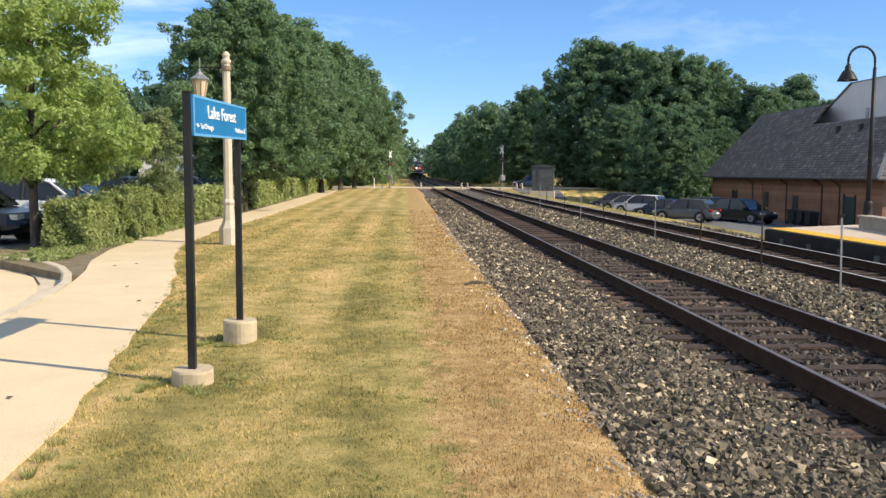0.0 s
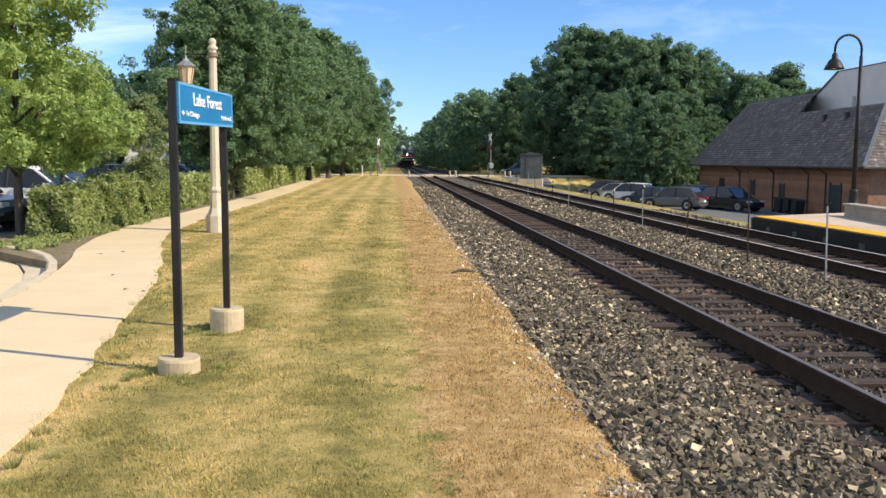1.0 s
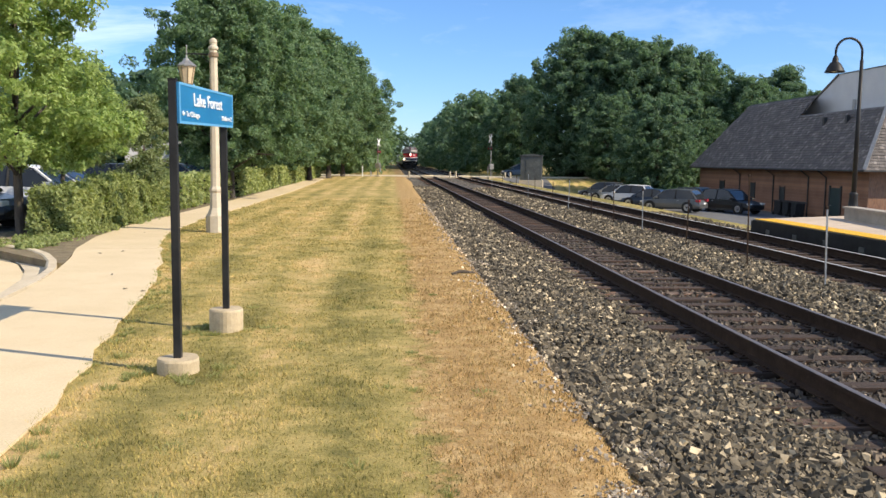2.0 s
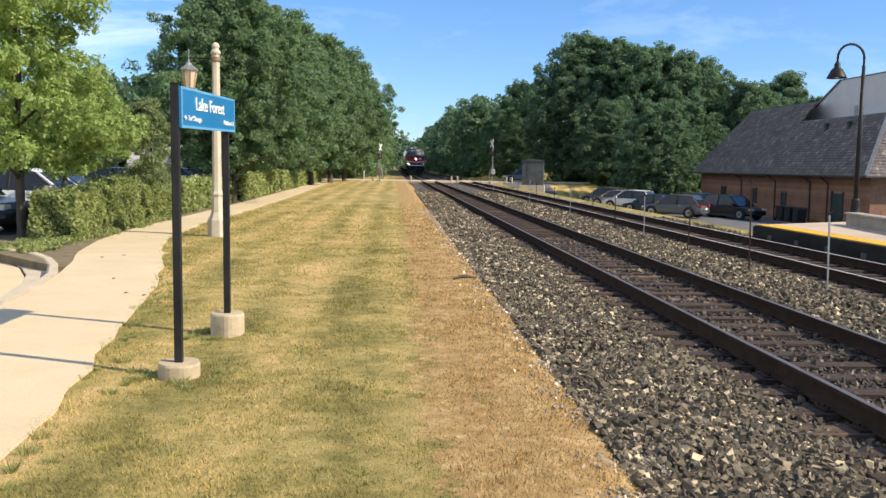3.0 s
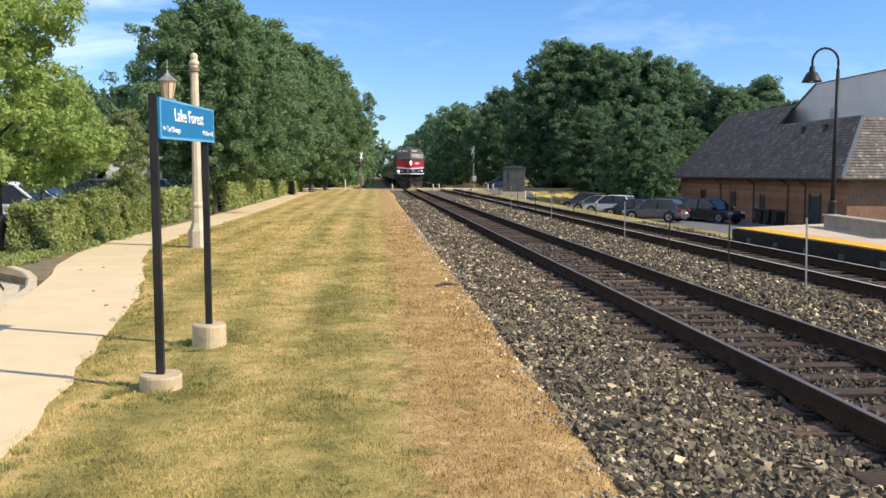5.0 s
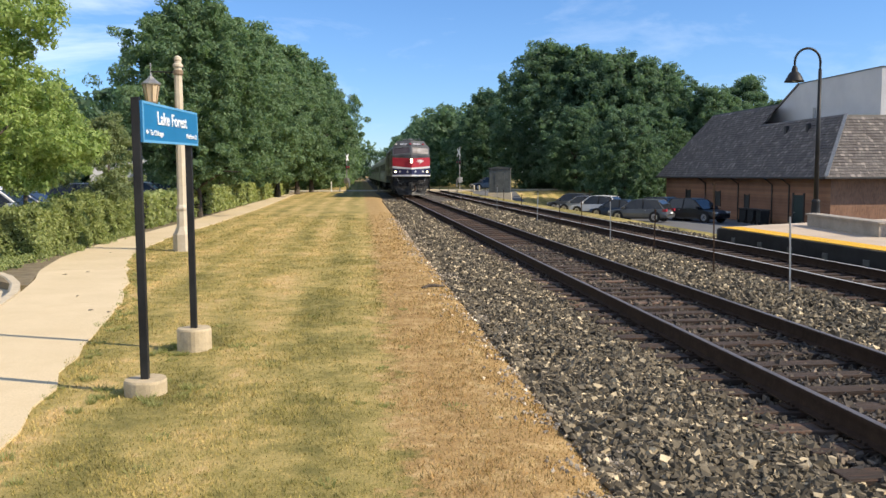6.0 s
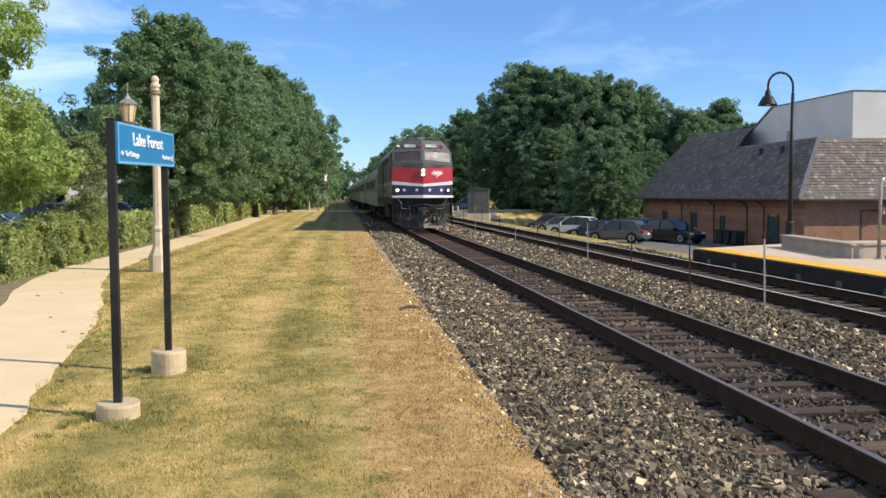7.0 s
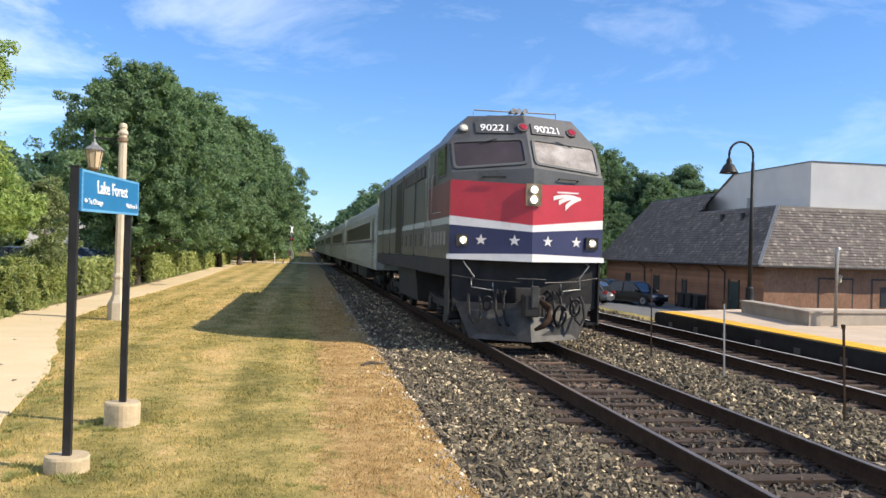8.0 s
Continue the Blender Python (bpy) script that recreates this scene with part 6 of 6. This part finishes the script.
        part("door_handle", box(-0.75 * s, -0.6 * s, min(sy * 0.90, sy * 0.935) * s, max(sy * 0.90, sy * 0.935) * s, belt - 0.14, belt - 0.11), M_RIM, C)
        part("sill_cladding", box(-0.95 * s, 0.95 * s, min(sy * 0.85, sy * 0.93) * s, max(sy * 0.85, sy * 0.93) * s, 0.2 * s, 0.32 * s, 0.02), M_TRIM, C)
        for wx in (-1.36 * s, 1.38 * s):
            r = 0.34 * s
            arch = rod((wx, sy * 0.80 * s, r), (wx, sy * 0.935 * s, r), r + 0.06, None, 20)
            part("wheel_arch", arch, M_BLACK, C)
            wh = empty("wheel", pose(wx, sy * 0.85 * s, r))
            wh.parent = C
            part("tyre", rod((0, -0.11, 0), (0, 0.11, 0), r, None, 22), M_TYRE, wh)
            part("rim", lathe([(0.22 * s, 0.0), (0.22 * s, 0.115), (0.18 * s, 0.12), (0.05, 0.10)], 18), M_RIM, wh).rotation_euler = (radians(-90 * sy), 0, 0)
            for q in range(5):
                a = q * 2 * math.pi / 5
                part("spoke", rod((0.04 * math.cos(a), sy * 0.122, 0.04 * math.sin(a)), (0.2 * s * math.cos(a), sy * 0.126, 0.2 * s * math.sin(a)), 0.022, 0.03, 5), M_RIM, wh)
    part("grille", box(half - 0.06, half + 0.005, -0.42 * s, 0.42 * s, 0.45 * s, 0.62 * s, 0.02), M_BLACK, C)
    part("number_plate", box(-half - 0.012, -half + 0.05, -0.2, 0.2, 0.56 * s, 0.68 * s), M_LETTER, C)
    return C


def build_cars():
    def at_lot(x, y, turn):
        return pose(x, y, lot_z(x), 0, -2.4 if abs(turn) < 90 else 2.4, turn)
    car("grey hatchback parked nose to the tracks", P_GREY, pose(19.3, 57.6, lot_z(19.3) + 0.02, 0, 0, 140), True, 0.97)
    car("dark car parked in a row beside the grass", P_BLUE, pose(19.2, 62.6, lot_z(19.0), 0, 0, 140), False, 0.97)
    car("white car parked in a row beside the grass", P_WHITE, pose(18.9, 67.2, lot_z(19.0), 0, 0, 140), True, 0.98)
    car("silver car parked in a row beside the grass", P_SILVER, pose(18.9, 71.5, lot_z(19.0), 0, 0, 140), False, 1.0)
    car("dark grey car parked at the end of the row", P_GREY, pose(19.0, 76.0, lot_z(19.0), 0, 0, 140), True, 0.98)
    car("black off-roader parked near the depot", P_BLACK, pose(24.3, 60.2, lot_z(24.3), 0, 0, -60), True, 1.08)
    car("black van parked near the depot", P_BLACK, pose(23.6, 64.2, lot_z(23.6), 0, 0, -60), True, 1.06)
    car("grey car waiting at the crossing", P_GREY, pose(15.4, 103.0, 0.035, 0, 0, 180), True, 1.0)
    car("black car parked in the shade behind the hedge", P_BLACK, pose(-11.7, 22.6, 0.0, 0, 0, -8), True, 1.05)
    car("white car parked behind the hedge", P_WHITE, pose(-11.7, 28.6, 0.0, 0, 0, -4), True, 1.0)
    car("dark blue car parked behind the hedge", P_BLUE, pose(-12.0, 31.8, 0.0, 0, 0, -4), False, 1.0)
    for i, (y, p, n) in enumerate(((40.0, P_SILVER, "silver"), (46.0, P_BLACK, "black"), (49.2, P_GREY, "grey"), (55.0, P_BLACK, "black"), (62.0, P_SILVER, "silver"))):
        car(f"{n} car parked under the trees", p, pose(-12.2, y, 0.0, 0, 0, -3 + 2 * i), i % 2 == 0, 1.0)


# ---- hedges ----
def build_hedges():
    for i, (x0, x1, y0, y1, h) in enumerate([(-8.25, -7.25, 19.8, 21.5, 1.1), (-8.15, -7.4, 22.4, 25.4, 1.22), (-8.6, -7.5, 26.6, 29.4, 1.1), (-8.7, -7.45, 31.0, 40.3, 1.2), (-8.7, -7.4, 42.5, 55.8, 1.3), (-8.7, -7.45, 58.2, 69.0, 1.35), (-8.8, -7.55, 71.4, 90.0, 1.4)]):
        H = tagged(empty("hedge"), ("clipped green hedge in the mulch bed beside the path" if i > 2 else "loose leafy hedge with weeds in the mulch bed"), "hedge", group="hedges along the path")
        ins = 0.2
        # solid near-black box filling the hedge behind its leaves
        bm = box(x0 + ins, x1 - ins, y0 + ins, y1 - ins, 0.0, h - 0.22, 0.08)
        part("dark_core", bm, M_CORE, H)
        near = y0 < 30
        leaf = 0.042 if near else 0.06 + 0.0009 * y0
        area = 2 * (y1 - y0) * h + 2 * (x1 - x0) * h + (y1 - y0) * (x1 - x0)
        n = int(min(42000, area * (2300 if near else 0.55 / leaf ** 2 * 2.2)))
        rng = np.random.default_rng(60 + i)
        u = rng.uniform(0, 1, (n, 3))
        p = np.stack([x0 + (x1 - x0) * u[:, 0], y0 + (y1 - y0) * u[:, 1], 0.03 + (h - 0.03) * u[:, 2]], 1)
        side = rng.choice(5, n, p=np.array([(y1 - y0) * h, (y1 - y0) * h, (x1 - x0) * h, (x1 - x0) * h, (y1 - y0) * (x1 - x0)]) / area)
        dep = rng.uniform(0, 0.26, n) ** 1.2
        loose = (0.06, 0.17, 0.14)[i] if i < 3 else 0.03
        wob = loose * (np.sin(p[:, 1] * 4.1 + p[:, 2] * 3) + np.sin(p[:, 1] * 9.3 - p[:, 2] * 7 + 1.0))
        p[:, 0] = np.where(side == 0, x0 + dep - wob, np.where(side == 1, x1 - dep + wob, p[:, 0]))
        p[:, 1] = np.where(side == 2, y0 + dep - loose * np.sin(p[:, 0] * 7 + p[:, 2] * 5), np.where(side == 3, y1 - dep, p[:, 1]))
        p[:, 2] = np.where(side == 4, h - dep + loose * np.sin(p[:, 1] * 6) + rng.exponential(0.03, n), p[:, 2])
        base_n = np.array([(-1, 0, 0), (1, 0, 0), (0, -1, 0), (0, 1, 0), (0, 0, 1)], float)[side]
        nrm = base_n * 0.5 + rng.normal(size=(n, 3)) * 0.6 + np.array([0, 0, 0.3])
        nrm /= np.linalg.norm(nrm, axis=1)[:, None]
        t = np.cross(nrm, rng.normal(size=(n, 3)))
        t /= np.linalg.norm(t, axis=1)[:, None]
        b = np.cross(nrm, t)
        s = (leaf * rng.uniform(0.6, 1.4, n))[:, None]
        v = np.stack([p - t * s, p + b * s * 0.55, p + t * s, p - b * s * 0.55], 1).reshape(-1, 3)
        raw("foliage", v, np.arange(4 * n).reshape(-1, 4), M_LEAF_HEDGE, H)
    # weeds at the foot of the nearest hedge
    v, f, _ = leaf_cloud(71, 130, 70, 0.16, 0.04, lambda r: (-7.3 + r.uniform(-1.0, 0.55), 19.6 + r.uniform(-2.2, 8.5), 0.07))
    keep = v.reshape(-1, 4, 3)[:, 0, 0] < -6.95
    v = v.reshape(-1, 4, 3)[keep].reshape(-1, 3)
    tagged(raw("weeds", v, np.arange(len(v)).reshape(-1, 4), M_LEAF_HEDGE), "low green weeds growing in the mulch", "weeds", kind="stuff")


# ---- crossing equipment ----
def crossing_signal(x, y, facing, h, label):
    S = tagged(empty("crossing_signal", pose(x, y, 0.0, 0, 0, facing)), label, "crossing signal", group="crossing signals")
    part("mast", rod((0, 0, -0.2), (0, 0, h), 0.06, 0.06, 12), M_STEEL, S)
    part("foundation", box(-0.3, 0.3, -0.3, 0.3, -0.3, 0.12, 0.02), M_KERB, S)
    for a in (38, -38):
        bm = box(-0.62, 0.62, -0.02, 0.0, -0.115, 0.115)
        bmesh.ops.transform(bm, matrix=Matrix.Translation((0, -0.08 if a > 0 else -0.105, h - 0.45)) @ Matrix.Rotation(radians(a), 4, "Y"), verts=bm.verts[:])
        part("crossbuck_blade", bm, M_LETTER, S, "white crossbuck blade")
    part("lamp_bar", rod((-0.55, -0.1, h - 1.55), (0.55, -0.1, h - 1.55), 0.035), M_STEEL, S)
    for s in (-1, 1):
        hd = part("lamp_hood", rod((s * 0.42, -0.08, h - 1.55), (s * 0.42, -0.14, h - 1.55), 0.26, 0.26, 20), M_BLACK, S, "round black lamp background")
        part("lens", rod((s * 0.42, -0.14, h - 1.55), (s * 0.42, -0.2, h - 1.55), 0.12, 0.1, 16), M_REDLENS, hd)
    part("gate_gearbox", box(-0.28, 0.28, -0.25, 0.25, 0.95, 1.55, 0.04), M_STEEL, S)
    part("counterweight", prism([(-0.3, -0.36, 0.5), (0.05, -0.36, 0.5), (0.15, -0.36, 1.3), (-0.15, -0.36, 1.3)], (0, 0.08, 0)), M_STEEL, S)
    part("bell", lathe([(0.02, 0), (0.14, 0.02), (0.16, 0.08), (0.06, 0.14)], 14, (0, 0, h)), M_STEEL, S)


def build_crossing():
    crossing_signal(-1.7, 98.3, 74, 4.35, "grey crossing signal with a white crossbuck beside the lawn")
    crossing_signal(11.35, 98.6, -76, 4.9, "grey crossing signal with a white crossbuck across the tracks")
    c = tagged(empty("relay_cabinet", pose(13.1, 80.2, float(ground_z(np.array(13.1), np.array(80.2))), 0, 0, -12)), "dull grey metal relay cabinet beside the tracks", "relay cabinet")
    part("plinth", box(-1.1, 1.1, -0.9, 0.9, -0.3, 0.6), M_KERB, c)
    part("housing", box(-1.0, 1.0, -0.8, 0.8, 0.6, 2.85, 0.03), M_CABINET, c)
    part("roof", prism([(-1.1, -0.9, 2.85), (1.1, -0.9, 2.85), (1.1, -0.9, 2.92), (0, -0.9, 3.05), (-1.1, -0.9, 2.92)], (0, 1.8, 0)), M_CABINET, c)
    part("door", box(-0.45, 0.45, -0.83, -0.802, 0.75, 2.7), M_CABINET, c)
    for x, y, h, n in ((-3.4, 96.5, 1.5, "white marker post with a dark top beside the lawn"), (-2.5, 98.8, 0.8, "short white marker post by the road")):
        p = tagged(empty("marker_post", pose(x, y, 0)), n, "marker post")
        part("shaft", rod((0, 0, -0.1), (0, 0, h * 0.8), 0.055, 0.055, 10), M_LETTER, p)
        part("cap", rod((0, 0, h * 0.8), (0, 0, h), 0.057, 0.05, 10), M_RAIL, p)
    for x, y in ((12.9, 97.6), (13.5, 97.5), (6.6, 98.4), (7.3, 98.6), (1.9, 98.2)):
        p = tagged(empty("bollard", pose(x, y, -0.12)), "short pale concrete bollard at the crossing", "bollard", group="bollards at the crossing")
        part("shaft", lathe([(0.1, -0.1), (0.1, 0.7), (0.07, 0.78), (0.02, 0.8)], 14), M_KERB, p)
    d = tagged(empty("branch_piece", pose(1.17, 13.95, 0.0, 0, 0, 20)), "dark broken branch lying on dead grass", "branch")
    part("wood", tube([(-0.2, 0, 0.02), (-0.05, 0.03, 0.05), (0.1, 0, 0.04), (0.24, 0.04, 0.02)], [0.02, 0.028, 0.024, 0.01], 7), M_BARK, d)
    part("twig", tube([(0, 0.02, 0.045), (0.08, 0.1, 0.06), (0.12, 0.16, 0.03)], [0.012, 0.009, 0.004], 6), M_BARK, d)


# ---- grass blades near the path and the tracks ----
def build_grass():
    rng = np.random.default_rng(12)
    n = 420000
    y = 3.2 + 40.0 * rng.uniform(0, 1, n) ** 2.6
    x = rng.uniform(-6.0, 1.95, n)
    edge = np.interp(y, [r[0] for r in PATH_E], [r[1] for r in PATH_E])
    lump = np.sin(x * 3.1 + 1.3 * np.sin(y * 2.3)) * np.sin(y * 2.7 + np.sin(x * 4.0))
    keep = (rng.uniform(0, 1, n) < 1.15 - (y - 3.2) / 35.0) & (x > edge - 0.03 + 0.05 * np.sin(y * 7)) & (rng.uniform(0, 1, n) < 0.75 + 0.25 * lump) & ((x < 1.5) | (rng.uniform(0, 1, n) < 0.4))
    x, y, lump, edge = x[keep], y[keep], lump[keep], edge[keep]
    n = len(x)
    by_path = np.exp(-((x - edge) / 0.35) ** 2)
    h = rng.uniform(0.012, 0.032, n) * (1 + 0.3 * lump) * (1 + 0.25 * by_path) * (1 + 0.02 * (y - 4))
    foot = ((np.hypot(x + 1.873, y - 7.45) < 0.36) | (np.hypot(x + 1.812, y - 9.31) < 0.36)) & (rng.uniform(0, 1, n) < 0.8)
    h = np.where(foot, h * 1.3, h)
    inside = (np.hypot(x + 1.873, y - 7.45) < 0.17) | (np.hypot(x + 1.812, y - 9.31) < 0.17)
    h = np.where(inside, 0.005, h)
    a = rng.uniform(0, 2 * np.pi, n)
    w = rng.uniform(0.0025, 0.005, n) * (1 + 0.10 * (y - 4))
    ln = rng.uniform(0.1, 0.9, n) * h
    b = rng.uniform(0, 2 * np.pi, n)
    z = ground_z(x, y) - 0.004
    p = np.stack([x, y, z], 1)
    s = np.stack([np.cos(a) * w, np.sin(a) * w, 0 * w], 1)
    tip = p + np.stack([np.cos(b) * ln, np.sin(b) * ln, h], 1)
    v = np.stack([p - s, p + s, tip], 1).reshape(-1, 3)
    tagged(raw("grass", v, np.arange(3 * n).reshape(-1, 3), M_GRASS), "short dry and green grass blades of the lawn", "grass", kind="stuff")


def build_house():
    h = tagged(empty("house", pose(-22.4, 86, -0.2, 0, 0, 12)), "small cream house behind the car park trees", "house")
    part("wall", box(-3.5, 3.5, -3, 3, 0, 3.0), M_STUCCO, h)
    part("gable", prism([(-3.5, -3, 3.0), (3.5, -3, 3.0), (0, -3, 5.2)], (0, 6, 0)), M_STUCCO, h)
    for s in (-1, 1):
        part("roof", prism([(s * 3.9, -3.3, 2.85), (0, -3.3, 5.35), (0, -3.3, 5.22), (s * 3.9, -3.3, 2.72)], (0, 6.6, 0)), M_TRIM, h)
        w = part("window", box(s * 1.7 - 0.5, s * 1.7 + 0.5, -3.03, -3.004, 1.0, 2.3), M_DULL, h)
        part("sill", box(s * 1.7 - 0.6, s * 1.7 + 0.6, -3.1, -3.004, 0.9, 0.99), M_LETTER, w)


def build_tufts():
    """Uncut green tufts round the footings and along the path's edge."""
    rng = np.random.default_rng(33)
    cx, cy, r, hh = [], [], [], []
    for y in np.arange(4.0, 21.0, 0.16):
        if rng.uniform() < 0.5:
            cx.append(lerp_at(y, PATH_E) + rng.uniform(0.0, 0.32)), cy.append(y), r.append(rng.uniform(0.03, 0.09)), hh.append(rng.uniform(0.03, 0.085))
    for fx, fy, _ in FEET:
        for k in range(16):
            q = rng.uniform(0, 2 * np.pi)
            rr = rng.uniform(0.2, 0.5)
            cx.append(fx + rr * np.cos(q)), cy.append(fy + rr * np.sin(q)), r.append(rng.uniform(0.03, 0.08)), hh.append(rng.uniform(0.03, 0.07))
    for k in range(26):
        cx.append(rng.uniform(-2.3, 0.9)), cy.append(rng.uniform(4.0, 12.0)), r.append(rng.uniform(0.05, 0.12)), hh.append(rng.uniform(0.025, 0.045))
    per = 75
    i = np.repeat(np.arange(len(cx)), per)
    n = len(i)
    cx, cy, r, hh = (np.array(q)[i] for q in (cx, cy, r, hh))
    a, k = rng.uniform(0, 2 * np.pi, n), np.sqrt(rng.uniform(0, 1, n))
    x, y = cx + r * k * np.cos(a), cy + r * k * np.sin(a)
    p = np.stack([x, y, ground_z(x, y)], 1)
    h = hh * rng.uniform(0.5, 1.1, n)
    b = rng.uniform(0, 2 * np.pi, n)
    s = np.stack([np.cos(b), np.sin(b), 0 * b], 1) * 0.0035
    tip = p + np.stack([np.cos(a) * h * 0.6, np.sin(a) * h * 0.6, h], 1)
    keep = (np.hypot(x + 1.873, y - 7.45) > 0.185) & (np.hypot(x + 1.812, y - 9.31) > 0.185)
    v = np.stack([p - s, p + s, tip], 1)[keep].reshape(-1, 3)
    tagged(raw("grass_tufts", v, np.arange(len(v)).reshape(-1, 3), M_TUFT), "uncut green grass tufts by the path and footings", "grass", kind="stuff")


def build_litter():
    rng = random.Random(21)
    for x, y in ((-3.75, 12.1), (-3.45, 11.9), (-5.3, 17.0), (-5.6, 16.6), (-4.4, 13.6), (-3.2, 6.9), (-6.1, 21.3)):
        o = tagged(empty("fallen_leaf", pose(x, y, 0.024, 0, 0, rng.uniform(0, 360))), "dry brown leaf lying on the concrete path", "leaf", group="leaves on the path")
        part("blade", prism([(-0.05, 0, 0), (-0.01, 0.025, 0.012), (0.05, 0.004, 0.004), (0, -0.024, 0.014)], (0, 0, 0.002)), M_BARK, o)


build_sign()
build_tufts()
build_litter()
build_house()
build_path_lamp()
build_platform_lamp()
build_platform()
build_depot()
build_carts()
build_cars()
build_hedges()
build_crossing()
build_grass()


# ---- what moves ----
def motions():
    lead = 0.0
    for thing, length in [(LOCO, 17.35)] + [(c, COACH + 0.55) for c in COACHES]:
        rows = []
        for t in (0.0, 2.0, 4.0, 6.0, 8.0):
            y = STOP_Y + lead + SPEED * (8.0 - t)
            rows.append((t, pose(TRACKS[0] + HEADING * (PIVOT - y), y, RAIL_Z, 0, 0, math.degrees(HEADING))))
        walk(thing, rows)
        lead += length


motions()
